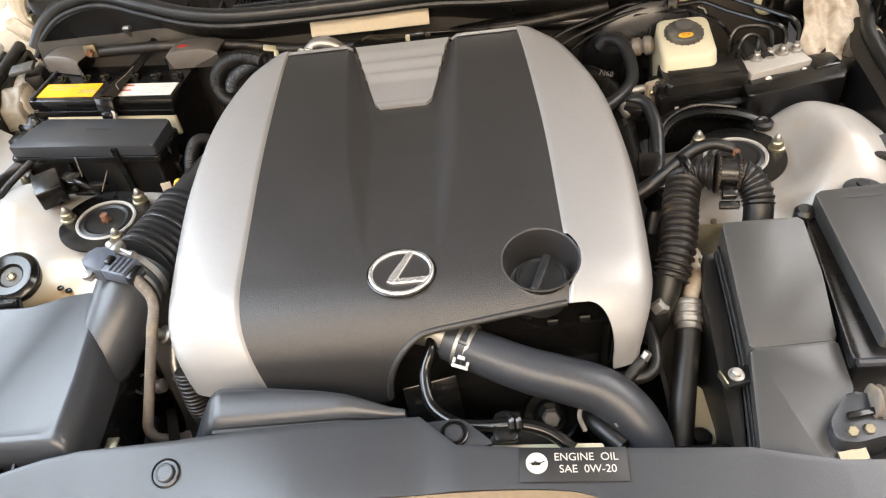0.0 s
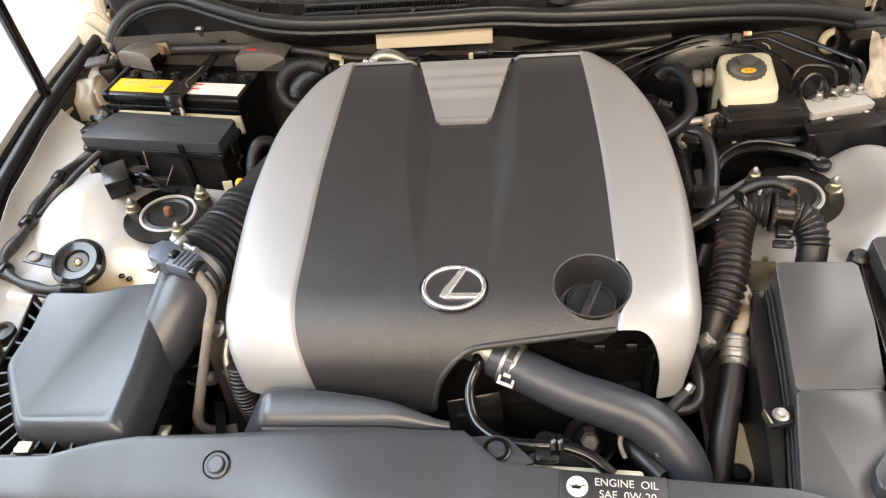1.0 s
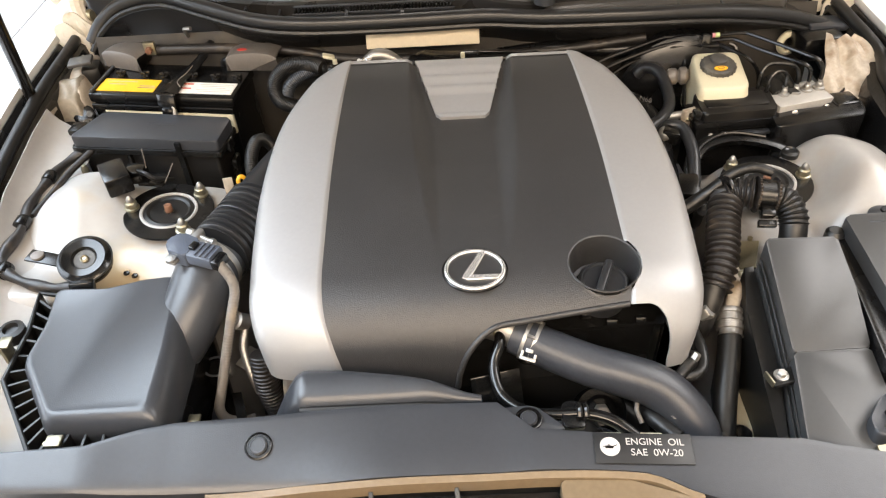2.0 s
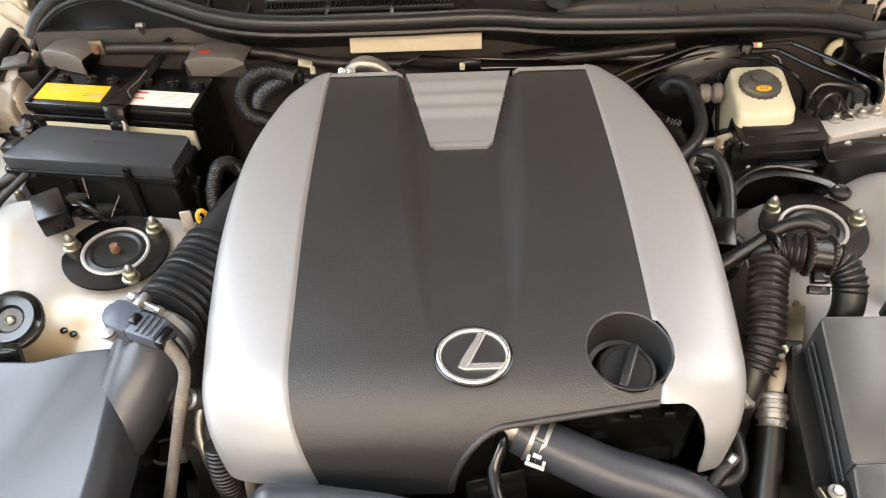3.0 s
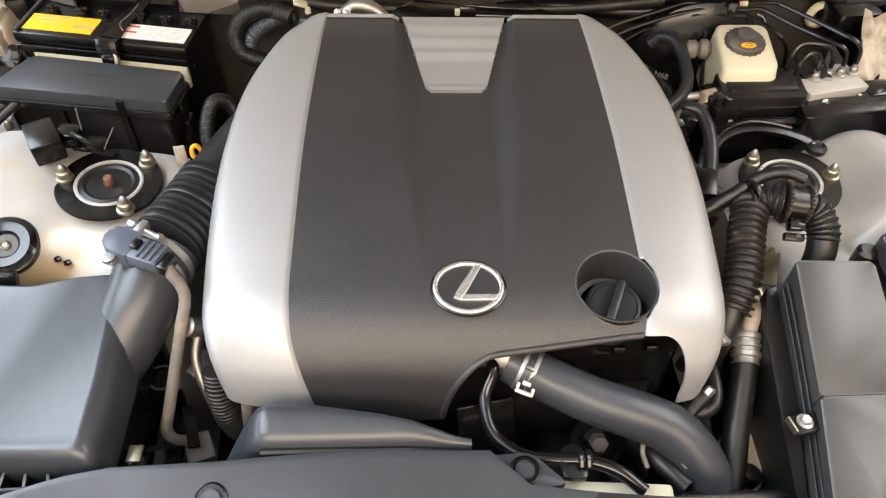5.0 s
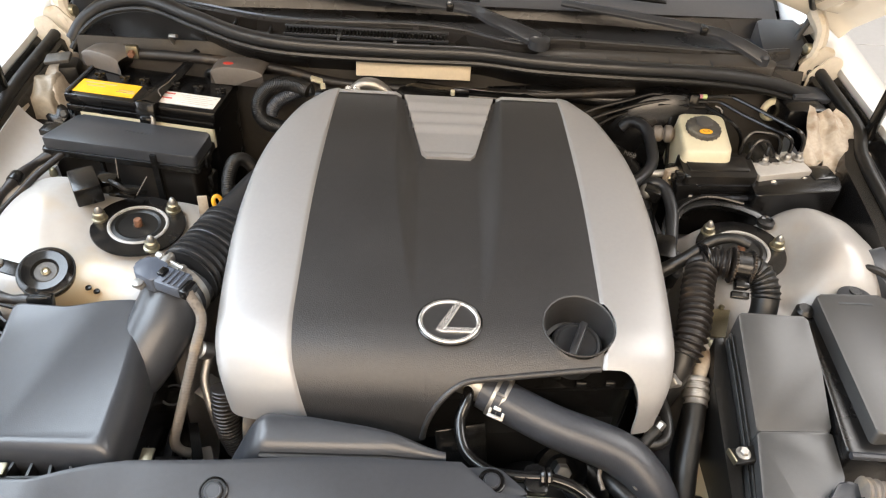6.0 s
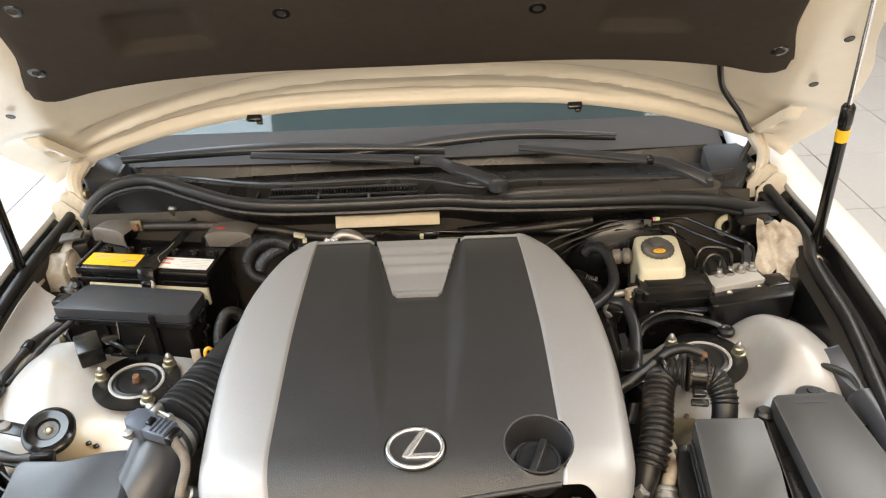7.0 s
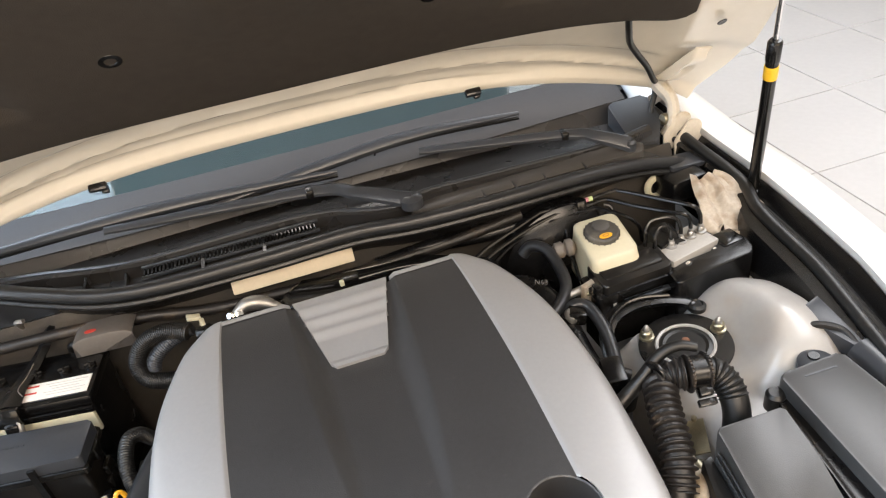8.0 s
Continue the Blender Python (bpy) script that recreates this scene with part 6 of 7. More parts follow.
part("metal_collar", lathe(B(), [(0.0125, 0), (0.0138, 0.002), (0.0138, 0.010), (0.0125, 0.012)], aim((0.350, 0.366, 0.868), (0.6, -0.3, 0.6)), 16), M_ALU, heat2)
part("silver_pipe", tube(B(), [(0.355, 0.405, 0.878), (0.38, 0.408, 0.880), (0.405, 0.412, 0.880)], 0.007, seg=10), M_ALU, heat2)
tape = thing("engine_harness", (0.34, 0.46, 0.86), "black taped engine wiring with white letters", "wiring loom")
part("trunk", tube(B(), [(0.27, 0.50, 0.86), (0.31, 0.47, 0.872), (0.335, 0.43, 0.868), (0.345, 0.38, 0.85), (0.345, 0.30, 0.83), (0.352, 0.22, 0.82)], 0.022, seg=16), M_BLACK, tape)
text("tape_print", "N68", aim((0.333, 0.440, 0.8965), (-0.05, -0.62, 0.78)) @ at((0, 0, 0), 0, 0, -16), 0.013, M_CAP, tape, "pale letters on the tape")
part("branch", tube(B(), [(0.345, 0.30, 0.835), (0.37, 0.27, 0.830), (0.40, 0.255, 0.815)], 0.010, seg=12), M_LOOM, tape)
part("clamp_block", box(B(), (0.365, 0.245, 0.836), (0.034, 0.050, 0.045), turn(10, 0, -10), bevel=0.006), M_BLACK, tape)
part("clamp_block", box(B(), (0.372, 0.215, 0.818), (0.026, 0.030, 0.05), turn(0, 10, 15), bevel=0.006), M_GLOSS, tape)

# ---- large corrugated conduit ----
cond = thing("corrugated_conduit", (0.36, 0.08, 0.80), "dusty brown-black corrugated wiring conduit", "conduit")
part("front_run", tube(B(), [(0.393, 0.162, 0.882), (0.388, 0.148, 0.890), (0.377, 0.120, 0.884), (0.365, 0.073, 0.868), (0.355, 0.044, 0.855), (0.344, 0.022, 0.838)], 0.0195, seg=26, step=0.0011, rfun=ribs(0.0100, 0.0055)), M_LOOM, cond)
part("lower_boot", tube(B(), [(0.343, 0.026, 0.842), (0.336, 0.008, 0.826), (0.326, -0.008, 0.80), (0.316, -0.015, 0.76)], lambda t: 0.0190 - 0.005 * t, seg=18), M_RUBBER, cond, "smooth black rubber boot")
part("upper_run", tube(B(), [(0.390, 0.158, 0.896), (0.408, 0.158, 0.901), (0.428, 0.150, 0.904)], lambda t: 0.015 + 0.007 * t, seg=24, step=0.0014, rfun=ribs(0.0085, 0.0042)), M_LOOM, cond)
part("connector_body", lathe(B(), [(0.0235, 0), (0.0235, 0.026)], aim((0.430, 0.149, 0.904), (0.97, -0.18, -0.05)), 28), M_BLACK, cond)
for u in (0.428, 0.454):
    tb = B()
    mm = aim((u, 0.149 - (u - 0.430) * 0.18, 0.904), (0.97, -0.18, -0.05))
    lathe(tb, [(0.0225, 0), (0.0255, 0.001), (0.0255, 0.004), (0.0225, 0.005)], mm, 30)
    for k in range(30):
        a = 2 * math.pi * k / 30
        box(tb, mm @ Vector((0.0262 * math.cos(a), 0.0262 * math.sin(a), 0.0025)), (0.0028, 0.0028, 0.0028))
    part("toothed_ring", tb, M_LOOM, cond)
part("latch", box(B(), (0.442, 0.122, 0.888), (0.020, 0.014, 0.018), turn(30, 0, -8), bevel=0.002), M_GLOSS, cond)
part("latch_window", box(B(), (0.442, 0.114, 0.874), (0.026, 0.010, 0.010), turn(30, 0, -8), bevel=0.001), M_BLACK, cond)
part("side_run", tube(B(), [(0.456, 0.144, 0.902), (0.470, 0.136, 0.898), (0.478, 0.118, 0.886), (0.477, 0.099, 0.868), (0.472, 0.086, 0.845), (0.465, 0.080, 0.80)], lambda t: 0.0205 - 0.002 * t, seg=24, step=0.0015, rfun=lambda s: ribs(0.0075, 0.0024)(s) if s < 0.055 else 0), M_RUBBER, cond)
part("feeder", tube(B(), [(0.325, 0.165, 0.862), (0.350, 0.172, 0.874), (0.375, 0.176, 0.894), (0.405, 0.184, 0.918), (0.432, 0.180, 0.930), (0.456, 0.168, 0.928)], lambda t: 0.012 - 0.005 * t, seg=12), M_RUBBER, cond)
part("tie", lathe(B(), [(0.020, -0.003), (0.021, 0), (0.020, 0.003)], aim((0.391, 0.166, 0.904), (0.9, 0.3, 0.1)), 20), M_BLACK, cond)
zb = thing("pipe_bracket", (0.42, 0.11, 0.80), "yellow zinc bracket with a small bolt below the conduit", "bracket")
part("sheet", box(B(), (0.415, 0.104, 0.822), (0.042, 0.055, 0.004), turn(8, -20, -25), bevel=0.001), M_ZINC, zb)
part("bolt", lathe(B(), [(0.004, 0), (0.004, 0.005), (0.002, 0.006)], at((0.428, 0.122, 0.836)), 10), M_ZINC, zb)

# ---- air-conditioning pipe ----
ac = thing("refrigerant_pipe", (0.36, -0.03, 0.74), "black refrigerant hose with a crimped aluminium fitting", "pipe")
part("metal_pipe", tube(B(), [(0.385, 0.120, 0.81), (0.392, 0.085, 0.815), (0.392, 0.055, 0.812), (0.384, 0.035, 0.820), (0.373, 0.015, 0.815), (0.366, -0.004, 0.806)], 0.0105, seg=16), M_SEALER, ac)
ad = Vector((-0.16, -0.88, -0.40)).normalized()
part("crimp", lathe(B(), [(0.013, -0.016), (0.0180, -0.0145), (0.0195, -0.010), (0.0190, -0.007), (0.0172, -0.006), (0.0172, -0.002), (0.0192, -0.001), (0.0192, 0.004), (0.0172, 0.005), (0.0172, 0.009), (0.0192, 0.010), (0.0190, 0.016), (0.0166, 0.0175), (0.0166, 0.023), (0.018, 0.026)], aim((0.364, -0.008, 0.804), ad), 22), M_ALU, ac, "crimped aluminium collar")
part("hose", tube(B(), [(0.361, -0.024, 0.796), (0.353, -0.055, 0.780), (0.338, -0.105, 0.756), (0.322, -0.165, 0.730), (0.308, -0.215, 0.705)], 0.0165, seg=18), M_RUBBER, ac)
part("yellow_joint", lathe(B(), [(0.010, 0), (0.013, 0.003), (0.013, 0.016), (0.009, 0.02)], aim((0.398, 0.072, 0.812), (0.1, -0.9, -0.1)), 14), M_ZINC, ac)

# ---- side cover slab and second fuse box ----
def slab_z(x, y):
    return float(np.interp(y, [-0.27, -0.11, 0.06], [0.833, 0.852, 0.913]))


slab = thing("side_duct_cover", (0.46, -0.05, 0.70), "grey-black plastic side cover with a stepped top", "duct cover")
part("top_plate", prism(B(), rounded([(0.407, 0.046), (0.506, 0.044), (0.509, -0.03), (0.503, -0.1085), (0.403, -0.1105), (0.405, -0.03)], 0.005), 0.72, slab_z, 0.003), M_MATTE, slab)
part("front_plate", prism(B(), rounded([(0.4025, -0.1115), (0.5025, -0.1095), (0.498, -0.17), (0.470, -0.222), (0.446, -0.262), (0.375, -0.250)], 0.004), 0.70, slab_z, 0.003), M_MATTE, slab)
part("inner_wall", prism(B(), [(0.405, 0.048), (0.391, 0.046), (0.378, -0.02), (0.376, -0.138), (0.364, -0.24), (0.374, -0.25), (0.4015, -0.11), (0.4035, -0.03)], 0.60, lambda x, y: slab_z(x, y) - 0.055, 0.002), M_RUBBER, slab)
for dx, dz in ((0.003, -0.020), (0.001, -0.030)):
    part("flange_rib", tube(B(), [(0.399 + dx, 0.03, 0.902 + dz), (0.3985 + dx, -0.03, 0.881 + dz), (0.397 + dx, -0.09, 0.859 + dz), (0.390 + dx, -0.15, 0.847 + dz), (0.374 + dx, -0.24, 0.836 + dz)], 0.0018, seg=6), M_RUBBER, slab)
tabb = part("bolt_tab", box(B(), (0.386, -0.135, 0.832), (0.036, 0.024, 0.006), turn(-8, -6, 10), bevel=0.001), M_RUBBER, slab)
part("washer", lathe(B(), [(0.0095, 0), (0.0095, 0.002), (0.006, 0.003)], at((0.383, -0.134, 0.835)), 18), M_ALU, tabb)
part("bolt", hexagon(B(), at((0.383, -0.134, 0.837)), 0.0062, 0.006), M_ALU, tabb)
part("bolt_clip", box(B(), (0.367, -0.138, 0.834), (0.003, 0.020, 0.010), turn(0, 0, 14), bevel=0.001), M_ZINC, slab)

fb2 = thing("fuse_box", (0.59, 0.0, 0.78), "large dark grey fuse box with a flat lid", "fuse box", "fuse boxes")
part("lid", prism(B(), rounded([(0.546, 0.103), (0.650, 0.106), (0.664, -0.13), (0.534, -0.137)], 0.008, 4), 0.866, lambda x, y: 0.893 + 0.01 * y, 0.004, 3), M_MATTE, fb2)
part("skirt", prism(B(), rounded([(0.536, 0.104), (0.656, 0.110), (0.674, -0.150), (0.500, -0.150)], 0.010, 4), 0.70, lambda x, y: 0.868, 0.003), M_BLACK, fb2, "glossy black skirt")
part("front_lip", tube(B(), [(0.504, -0.152, 0.866), (0.58, -0.155, 0.866), (0.670, -0.155, 0.866)], 0.005, seg=8), M_GREY, fb2)
part("lid_mark", box(B(), (0.600, 0.086, 0.8942), (0.050, 0.003, 0.0006), turn(0, 0, -1)), M_GREY, fb2)
part("ear", lathe(B(), [(0.028, 0), (0.028, 0.012), (0.022, 0.016)], at((0.620, 0.112, 0.866)), 24), M_GREY, fb2)
part("ear_bolt", lathe(B(), [(0.009, 0.014), (0.008, 0.019), (0.003, 0.019)], at((0.620, 0.122, 0.866)), 14), M_BLACK, fb2)
part("hinge_knuckle", lathe(B(), [(0.014, 0), (0.014, 0.025), (0.010, 0.03)], at((0.536, 0.092, 0.845)), 18), M_RUBBER, fb2)
plugb = thing("lamp_plug", (0.49, -0.21, 0.80), "grey bracketed plug with a ribbed rubber boot", "connector")
part("bracket", prism(B(), rounded([(0.452, -0.216), (0.484, -0.180), (0.515, -0.190), (0.512, -0.235), (0.470, -0.243), (0.450, -0.238)], 0.008), 0.80, 0.857, 0.004), M_GREY, plugb)
part("boot", tube(B(), [(0.500, -0.197, 0.856), (0.525, -0.202, 0.854), (0.560, -0.214, 0.846)], 0.018, seg=18, step=0.0016, rfun=ribs(0.008, 0.003)), M_WARMGREY, plugb)
part("clip", box(B(), (0.486, -0.212, 0.861), (0.034, 0.008, 0.006), turn(0, 0, 8), bevel=0.002), M_GLOSS, plugb)
for p in ((0.468, -0.230, 0.857), (0.486, -0.228, 0.856)):
    part("bolt", hexagon(B(), at(p, 25), 0.006, 0.006), M_ZINC, plugb)
part("metal_plate", box(B(), (0.468, -0.247, 0.838), (0.030, 0.012, 0.004), turn(20, 0, 8)), M_ZINC, plugb)

rail = thing("fender_rail_bracket", (0.70, 0.12, 0.86), "grey plastic bracket on the fender rail", "bracket")
part("plate", prism(B(), rounded([(0.655, 0.205), (0.720, 0.225), (0.735, 0.13), (0.690, 0.110)], 0.010), 0.855, lambda x, y: 0.884 + 0.1 * (y - 0.15), 0.004), M_GREY, rail)
part("barrel", tube(B(), [(0.698, 0.118, 0.868), (0.700, 0.06, 0.862), (0.698, -0.02, 0.852), (0.69, -0.10, 0.84)], 0.022, seg=18), M_SATIN, rail)
part("wire", tube(B(), [(0.640, 0.175, 0.880), (0.662, 0.168, 0.890), (0.690, 0.15, 0.884), (0.695, 0.12, 0.875)], 0.006, seg=8), M_RUBBER, rail)
hookr = thing("lifting_hook", (0.65, 0.62, 0.88), "cream painted steel hook on the firewall", "hook")
part("hook", tube(B(), [(0.648 + 0.017 * math.cos(radians(a)), 0.604, 0.906 + 0.020 * math.sin(radians(a))) for a in range(50, 340, 24)], 0.007, seg=10, flat=0.7), M_CREAM, hookr)
cowlbox = thing("cowl_drain_box", (0.69, 0.53, 0.90), "black plastic drain box at the cowl end", "drain box")
part("box", box(B(), (0.690, 0.585, 0.915), (0.085, 0.07, 0.05), turn(0, 0, 6), bevel=0.012), M_BLACK, cowlbox)
part("box_lip", box(B(), (0.71, 0.615, 0.938), (0.08, 0.05, 0.012), turn(0, 6, 6), bevel=0.004), M_SATIN, cowlbox)

# ---- firewall details ----
solid("firewall_plate", box(B(), (-0.064, 0.592, 0.960), (0.215, 0.006, 0.030), turn(-25, 0, 0), bevel=0.002), M_BEIGE, "plain beige plate on the firewall", "plate")
pf = thing("intake_plenum", (0.1, 0.53, 0.92), "black plastic intake plenum behind the engine cover", "plenum")
part("plenum_body", prism(B(), rounded([(-0.10, 0.495), (0.26, 0.49), (0.30, 0.53), (0.16, 0.565), (-0.08, 0.56)], 0.025), 0.80, lambda x, y: 0.955 - 0.25 * max(0, x - 0.08), 0.014, 3), M_GLOSS, pf)
part("plenum_arch", tube(B(), [(-0.10, 0.535, 0.925), (-0.06, 0.540, 0.938), (0.02, 0.545, 0.936), (0.12, 0.550, 0.93), (0.22, 0.545, 0.915)], lambda t: 0.016 - 0.010 * t, seg=14), M_GLOSS, pf)
part("clip", box(B(), (0.008, 0.500, 0.970), (0.008, 0.008, 0.010), bevel=0.002), M_CREAM, pf)
part("clip_base", box(B(), (0.022, 0.505, 0.965), (0.030, 0.016, 0.018), bevel=0.003), M_BLACK, pf)
fitg = thing("fuel_fitting", (-0.13, 0.53, 0.95), "bright aluminium pipe fitting behind the engine cover", "pipe fitting")
part("elbow", tube(B(), [(-0.172, 0.514, 0.960), (-0.150, 0.522, 0.966), (-0.125, 0.522, 0.961), (-0.098, 0.512, 0.948)], lambda t: 0.006 + 0.007 * math.sin(math.pi * t), seg=14), M_ALU, fitg)
part("banjo_bolt", hexagon(B(), aim((-0.174, 0.510, 0.960), (-0.6, -0.5, 0.6)), 0.006, 0.010), M_CHROME, fitg)
part("banjo_bolt", hexagon(B(), aim((-0.160, 0.508, 0.962), (-0.7, -0.5, 0.4)), 0.005, 0.010), M_CHROME, fitg)
fl = thing("firewall_loom", (0, 0.59, 0.9), "black wiring loom along the firewall", "wiring loom")
part("loom", tube(B(), [(-0.60, 0.620, 0.950), (-0.45, 0.612, 0.950), (-0.32, 0.606, 0.94), (-0.20, 0.600, 0.92), (0.0, 0.588, 0.92), (0.2, 0.588, 0.925), (0.36, 0.590, 0.94)], 0.010, seg=12), M_LOOM, fl)
part("padding_roll", tube(B(), [(0.08, 0.598, 0.915), (0.2, 0.594, 0.925), (0.32, 0.594, 0.915), (0.44, 0.596, 0.93)], 0.014, seg=12), M_BLACK, fl)

# ---- front of the engine ----
eng = thing("engine", (0, 0.2, 0.4), "engine block below its plastic cover, darkened for shade", "engine")
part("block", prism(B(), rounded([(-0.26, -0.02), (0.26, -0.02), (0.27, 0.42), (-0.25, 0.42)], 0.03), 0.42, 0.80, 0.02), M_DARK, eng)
part("valve_cover", prism(B(), rounded([(0.055, -0.052), (0.262, -0.040), (0.285, 0.10), (0.07, 0.12)], 0.02), 0.74, lambda x, y: 0.846 + 0.10 * (y + 0.04), 0.010, 3), M_GLOSS, eng, "black valve cover")
part("valve_cover", prism(B(), rounded([(-0.28, -0.03), (-0.08, -0.05), (-0.08, 0.12), (-0.29, 0.10)], 0.02), 0.70, 0.80, 0.010, 3), M_GLOSS, eng)
for x, y in ((0.182, -0.045), (0.222, -0.043), (0.150, -0.030)):
    part("cover_clip", box(B(), (x, y, 0.852), (0.014, 0.006, 0.010), turn(-20), bevel=0.001), M_GLOSS, eng)
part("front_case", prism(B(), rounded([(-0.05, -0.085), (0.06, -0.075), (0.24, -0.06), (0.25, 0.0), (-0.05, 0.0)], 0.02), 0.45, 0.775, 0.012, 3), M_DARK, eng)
part("water_outlet", tube(B(), [(0.005, -0.030, 0.850), (0.030, -0.042, 0.852), (0.056, -0.056, 0.847)], 0.022, seg=18), M_ALU, eng, "cast aluminium coolant outlet")
part("sensor_boss", lathe(B(), [(0.007, 0), (0.007, 0.010), (0.004, 0.014)], aim((0.052, -0.048, 0.862), (0.2, -0.5, 0.8)), 14), M_ALU, eng)
part("bracket_plate", box(B(), (0.025, -0.11, 0.77), (0.07, 0.006, 0.09), turn(-30, 0, 12), bevel=0.002), M_GLOSS, eng)
pul = part("idler_pulley", lathe(B(), [(0.012, 0.006), (0.020, 0.008), (0.024, 0.002), (0.034, 0.002), (0.036, 0.008), (0.036, -0.018), (0.033, -0.02)], aim((0.172, -0.092, 0.715), (0, -0.75, 0.66)), 32), M_BLACK, eng, "black steel pulley")
part("pulley_bolt", hexagon(B(), aim((0.172, -0.096, 0.719), (0, -0.75, 0.66)), 0.012, 0.014), M_ALU, pul)
part("belt", tube(B(), [(0.12, -0.09, 0.66), (0.15, -0.07, 0.69), (0.19, -0.07, 0.70), (0.23, -0.09, 0.68), (0.25, -0.1, 0.62)], 0.010, seg=10, flat=1.4), M_RUBBER, eng)
part("alternator", lathe(B(), [(0.02, -0.05), (0.05, -0.045), (0.055, -0.02), (0.055, 0.03), (0.04, 0.04)], aim((0.125, -0.13, 0.68), (0, -0.8, 0.6)), 26), M_DARK, eng)
for k in range(7):
    part("fin", torus(B(), aim((0.165, -0.150, 0.725 - 0.006 * k), (0.1, -0.2, 1)), 0.020, 0.0014, 22, 6), M_GREY, eng)
radh = thing("radiator_hose", (0.2, -0.13, 0.76), "thick grey-black upper radiator hose", "radiator hose")
part("hose", tube(B(), [(0.050, -0.054, 0.848), (0.091, -0.077, 0.842), (0.142, -0.100, 0.833), (0.186, -0.114, 0.826), (0.228, -0.127, 0.815), (0.255, -0.145, 0.800), (0.273, -0.167, 0.780), (0.279, -0.185, 0.760), (0.281, -0.21, 0.73)], lambda t: 0.0268 + 0.0035 * smooth(t * 1.4), seg=30, n=12), M_CLOTH, radh)
cmA = aim((0.062, -0.0600, 0.846), (0.89, -0.42, -0.16))
for h in (0.0, 0.014):
    part("clamp_band", lathe(B(), [(0.0276, h), (0.0292, h + 0.0005), (0.0292, h + 0.0050), (0.0276, h + 0.0055)], cmA, 34, False), M_ALU, radh, "bright spring clamp")
for a in (-60, -20, 60, 120):
    c_, s_ = math.cos(radians(a)), math.sin(radians(a))
    part("clamp_bridge", box(B(), cmA @ Vector((0.0290 * c_, 0.0290 * s_, 0.0105)), (0.004, 0.004, 0.012), cmA.to_3x3(), bevel=0.0008), M_ALU, radh)
EAR = at((0.066, -0.090, 0.852), 30, 0, -24)
for c, sz in (((0, 0.010, 0), (0.022, 0.006, 0.004)), ((-0.009, 0, 0), (0.004, 0.016, 0.004)), ((0.009, 0, 0), (0.004, 0.016, 0.004)), ((0, -0.010, 0), (0.022, 0.005, 0.004)), ((0, 0.002, 0.003), (0.010, 0.008, 0.004))):
    part("clamp_ear", box(B(), EAR @ Vector(c), sz, EAR.to_3x3(), bevel=0.001), M_ALU, radh)
part("end_clamp", lathe(B(), [(0.0303, 0), (0.0316, 0.001), (0.0316, 0.010), (0.0303, 0.011)], aim((0.2790, -0.184, 0.761), (0.06, -0.65, -0.75)), 30, False), M_ALU, radh)
part("size_tick", box(B(), (0.238, -0.176, 0.816), (0.003, 0.010, 0.0008), turn(-35, 10, 0)), M_WARMGREY, radh)
byp = thing("bypass_hose", (0.05, -0.14, 0.80), "thin glossy black coolant bypass hose", "hose", "coolant hoses")
part("hose_wall", tube(B(), [(0.030, -0.058, 0.856), (0.027, -0.075, 0.852), (0.018, -0.100, 0.836), (0.026, -0.135, 0.822), (0.055, -0.160, 0.820), (0.090, -0.169, 0.824), (0.125, -0.174, 0.830), (0.158, -0.186, 0.830), (0.185, -0.207, 0.824)], 0.0078, seg=14), M_GLOSS, byp)
part("spring_clamp", torus(B(), aim((0.030, -0.060, 0.857), (0.1, -0.9, 0.3)), 0.0085, 0.0015, 22, 6), M_ZINC, byp, "yellow zinc spring clamp")
part("clip_tab", prism(B(), rounded([(0.098, -0.155), (0.124, -0.155), (0.126, -0.195), (0.096, -0.195)], 0.010), 0.826, 0.832, 0.002), M_BLACK, byp)
part("clip_arm", tube(B(), [(0.117, -0.168, 0.842), (0.118, -0.176, 0.843), (0.118, -0.184, 0.838)], 0.004, seg=8), M_GLOSS, byp)
part("clip_arm", tube(B(), [(0.125, -0.168, 0.842), (0.126, -0.176, 0.843), (0.126, -0.184, 0.838)], 0.004, seg=8), M_GLOSS, byp)
rt = thing("radiator_top_tank", (0.2, -0.20, 0.80), "pale radiator top rail below the front panel", "radiator")
part("rail", box(B(), (0.13, -0.205, 0.806), (0.18, 0.03, 0.02), turn(0, 1, -3), bevel=0.004), M_CREAM, rt)
part("tank", box(B(), (0.16, -0.215, 0.76), (0.42, 0.05, 0.06), bevel=0.01), M_BLACK, rt)
part("white_cable", tube(B(), [(0.205, -0.165, 0.79), (0.200, -0.150, 0.800), (0.208, -0.135, 0.800), (0.222, -0.138, 0.79)], 0.003, seg=10), M_WARMGREY, rt)
part("black_cable", tube(B(), [(0.245, -0.19, 0.79), (0.222, -0.16, 0.790), (0.215, -0.13, 0.775), (0.23, -0.1, 0.75)], 0.011, seg=12), M_RUBBER, rt)
lh = thing("coolant_line", (0.29, -0.09, 0.78), "small coolant line with a bright bolt at the cover corner", "hose", "coolant hoses")
part("line", tube(B(), [(0.225, -0.085, 0.800), (0.255, -0.098, 0.798), (0.285, -0.100, 0.797), (0.303, -0.088, 0.800), (0.308, -0.06, 0.805), (0.308, -0.02, 0.80)], 0.008, seg=12), M_RUBBER, lh)
part("boot", tube(B(), [(0.262, -0.108, 0.800), (0.275, -0.096, 0.806), (0.288, -0.086, 0.812)], 0.008, seg=12), M_RUBBER, lh)
part("bolt", hexagon(B(), aim((0.289, -0.085, 0.813), (0.5, 0.4, 0.75)), 0.006, 0.011), M_ALU, lh)
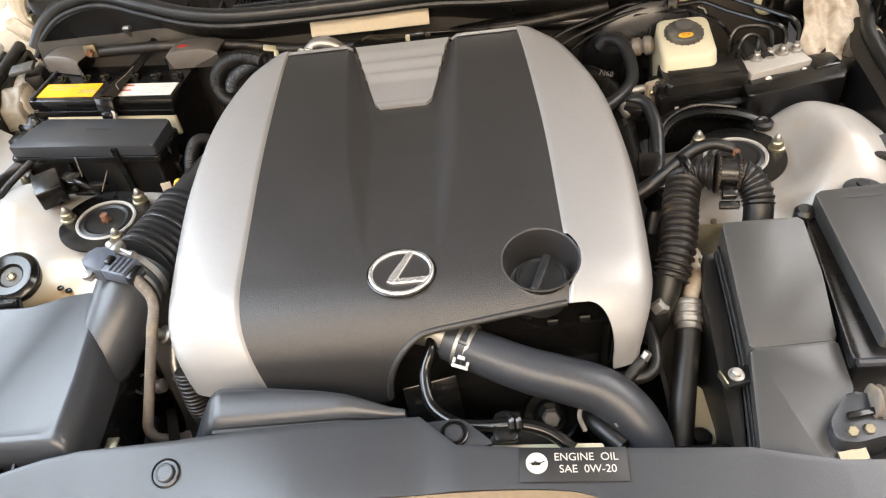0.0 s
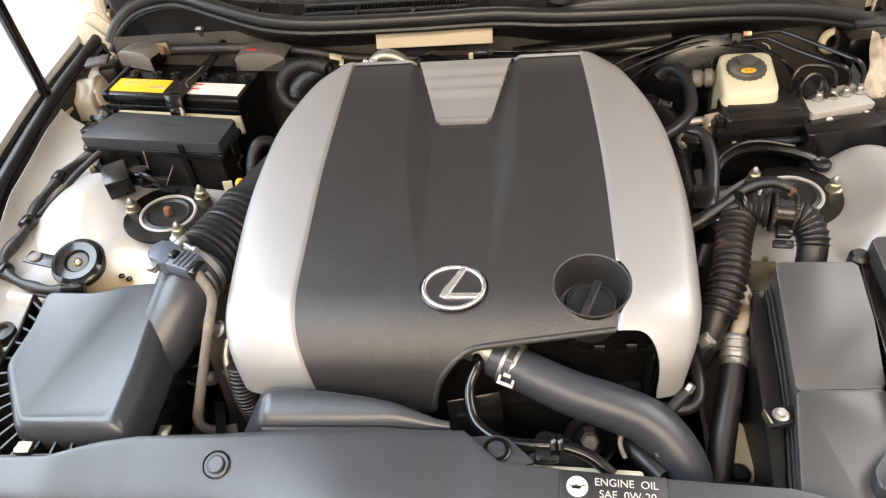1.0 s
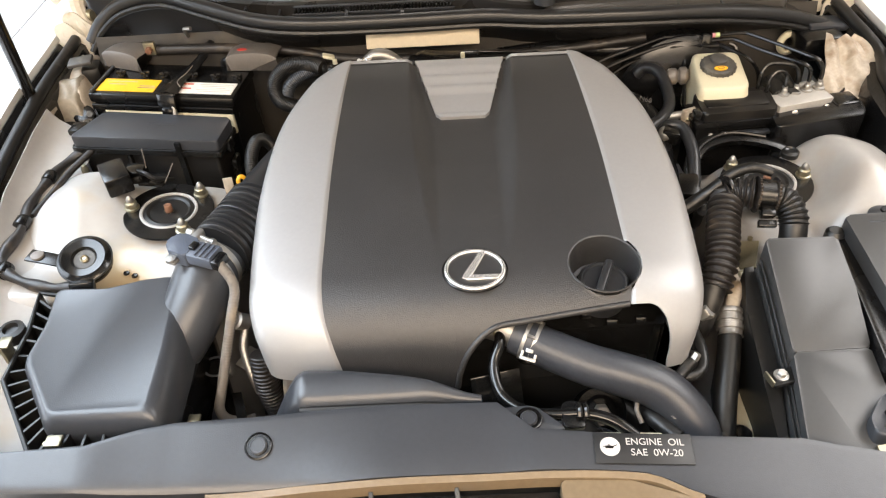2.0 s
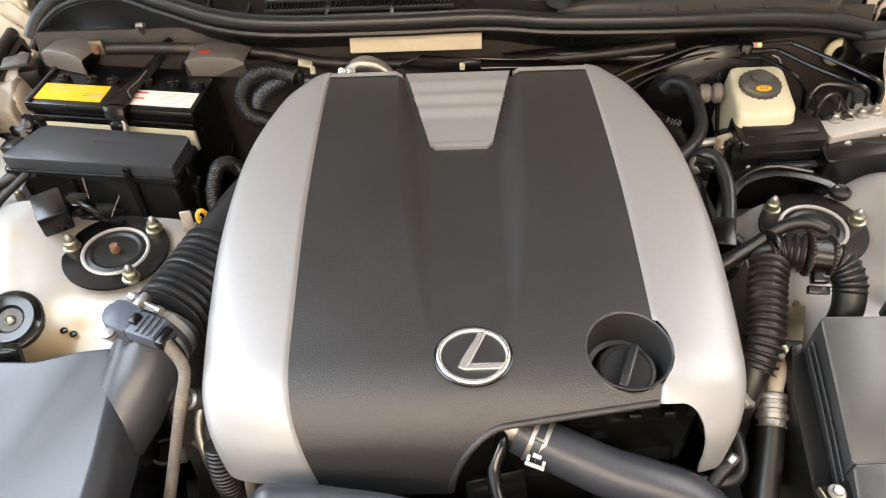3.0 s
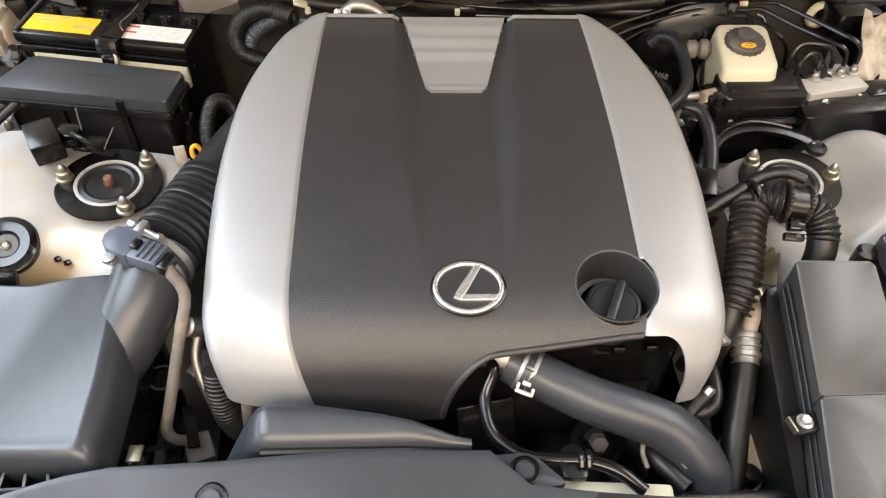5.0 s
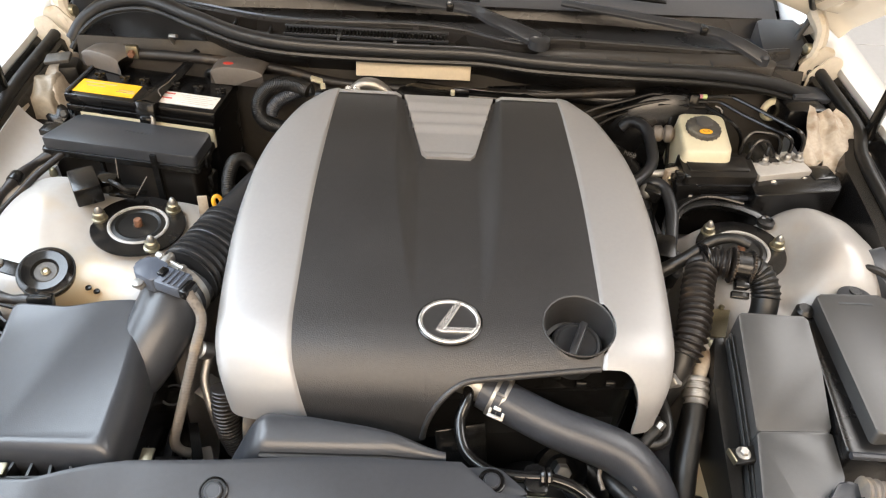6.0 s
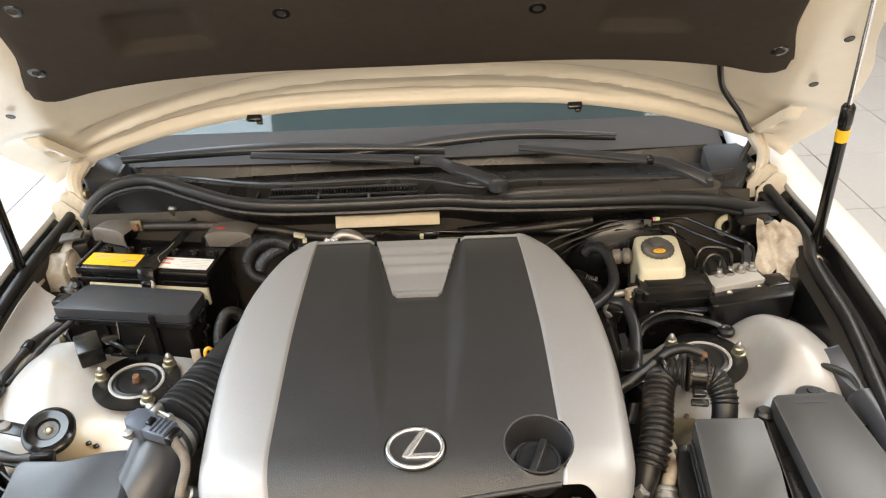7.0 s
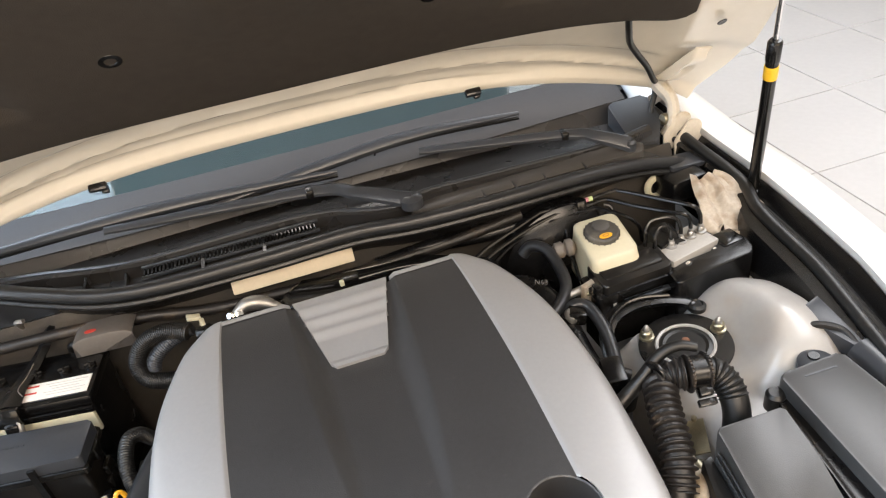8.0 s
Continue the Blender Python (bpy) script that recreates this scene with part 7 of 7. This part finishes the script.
part("fin_grip", tube(B(), [(0.222, -0.088, 0.800), (0.240, -0.093, 0.799), (0.250, -0.096, 0.798)], 0.0085, seg=12, step=0.001, rfun=ribs(0.004, 0.0012)), M_RUBBER, lh)
sb = thing("side_bolt", (0.318, 0.0, 0.80), "bright flange bolt beside the engine cover", "bolt")
part("head", hexagon(B(), aim((0.322, -0.008, 0.815), (0.5, -0.2, 0.8)), 0.011, 0.016), M_ALU, sb)
part("stalk", tube(B(), [(0.318, -0.004, 0.812), (0.31, 0.0, 0.79), (0.30, 0.0, 0.74)], 0.010, seg=10), M_DARK, sb)
wt = thing("washer_bottle", (0.35, -0.14, 0.62), "pale plastic washer bottle low beside the radiator", "washer bottle")
part("bottle", prism(B(), rounded([(0.335, -0.17), (0.372, -0.16), (0.385, -0.07), (0.36, -0.06)], 0.012), 0.56, 0.715, 0.012, 3), M_CREAM, wt)
part("neck", lathe(B(), [(0.014, 0), (0.014, 0.02), (0.010, 0.024)], at((0.352, -0.15, 0.712)), 16), M_BLACK, wt)

# low left front: harness and brackets beside the air box
ll = thing("engine_side_loom", (-0.31, -0.05, 0.72), "ribbed grey loom below the cover corner", "wiring loom")
part("ribbed_loom", tube(B(), [(-0.300, -0.045, 0.82), (-0.300, -0.056, 0.79), (-0.298, -0.062, 0.75), (-0.292, -0.06, 0.70)], 0.0165, seg=20, step=0.0012, rfun=ribs(0.006, 0.0016)), M_LOOM, ll)
part("thin_loom", tube(B(), [(-0.262, -0.060, 0.80), (-0.266, -0.070, 0.77), (-0.27, -0.075, 0.72)], 0.010, seg=12), M_WARMGREY, ll)
part("banjo", lathe(B(), [(0.013, 0), (0.013, 0.018), (0.009, 0.02), (0.009, 0.03)], aim((-0.335, 0.020, 0.815), (-0.5, -0.4, 0.7)), 16), M_ALU, ll, "bright pipe union")
part("pipe", tube(B(), [(-0.335, 0.012, 0.81), (-0.338, -0.010, 0.790), (-0.328, -0.035, 0.765), (-0.318, -0.05, 0.74)], 0.0065, seg=12), M_ALU, ll)
part("strap_plate", box(B(), (-0.345, -0.075, 0.735), (0.014, 0.06, 0.004), turn(0, 20, 20)), M_BLACK, ll)
part("pale_cap", box(B(), (-0.335, -0.095, 0.716), (0.034, 0.036, 0.012), turn(15, 10, 25), bevel=0.003), M_WARMGREY, ll)
part("pale_cap", box(B(), (-0.346, 0.012, 0.742), (0.020, 0.04, 0.006), turn(0, 20, -25), bevel=0.002), M_ALU, ll)
fanb = thing("fan_bracket", (-0.385, -0.11, 0.70), "black slotted fan bracket beside the air box", "bracket")
part("plate", box(B(), (-0.385, -0.10, 0.712), (0.06, 0.11, 0.01), turn(0, 0, 4)), M_BLACK, fanb)
for dx in (-0.016, 0.006):
    part("slat", box(B(), (-0.385 + dx, -0.10, 0.722), (0.012, 0.10, 0.012), turn(0, 0, 4), bevel=0.002), M_GREY, fanb)
part("crossbar", box(B(), (-0.385, -0.10, 0.724), (0.05, 0.006, 0.01), turn(0, 0, 4)), M_GREY, fanb)
part("sensor", box(B(), (-0.378, -0.028, 0.762), (0.022, 0.030, 0.026), turn(0, 0, 6), bevel=0.003), M_GLOSS, fanb)
part("sensor_collar", lathe(B(), [(0.010, 0), (0.010, 0.010), (0.007, 0.012)], aim((-0.366, -0.03, 0.768), (1, 0, 0.3)), 14), M_ALU, fanb)
part("sensor_ring", torus(B(), aim((-0.380, -0.028, 0.776), (0.1, -0.1, 1)), 0.016, 0.0018, 18, 6), M_GREY, fanb)

# ---- showroom floor tiles ----
tile = B()
box(tile, (0, 0, -0.0055), (0.594, 0.594, 0.011), bevel=0.0015, seg=1)
shade(tile)
tile_me = bpy.data.meshes.new("tile")
tile.to_mesh(tile_me)
tile.free()
tile_me.materials.append(M_TILE)
for i in range(-13, 14):
    for j in range(-11, 12):
        x, y = 2.647 - 0.6 * 4 + 0.3 + 0.6 * i - 0.6 * 0, 2.248 - 0.6 * 4 + 0.3 + 0.6 * j
        if abs(x) > 8.2 or abs(y) > 7.2:
            continue
        near = -3.5 < x < 6 and -2 < y < 6
        if near:
            ob = new("tile", tile_me)
            ob.location = (x, y, 0)
            ob.parent = floor_ob
far = B()
for i in range(-13, 14):
    for j in range(-11, 12):
        x, y = 2.647 - 0.6 * 4 + 0.3 + 0.6 * i, 2.248 - 0.6 * 4 + 0.3 + 0.6 * j
        if abs(x) < 8.2 and abs(y) < 7.2 and not (-3.5 < x < 6 and -2 < y < 6):
            box(far, (x, y, -0.0055), (0.594, 0.594, 0.011))
ft = part("far_tiles", far, M_TILE, floor_ob)
tagged(ft, "pale tiles of the far showroom floor", kind="stuff")
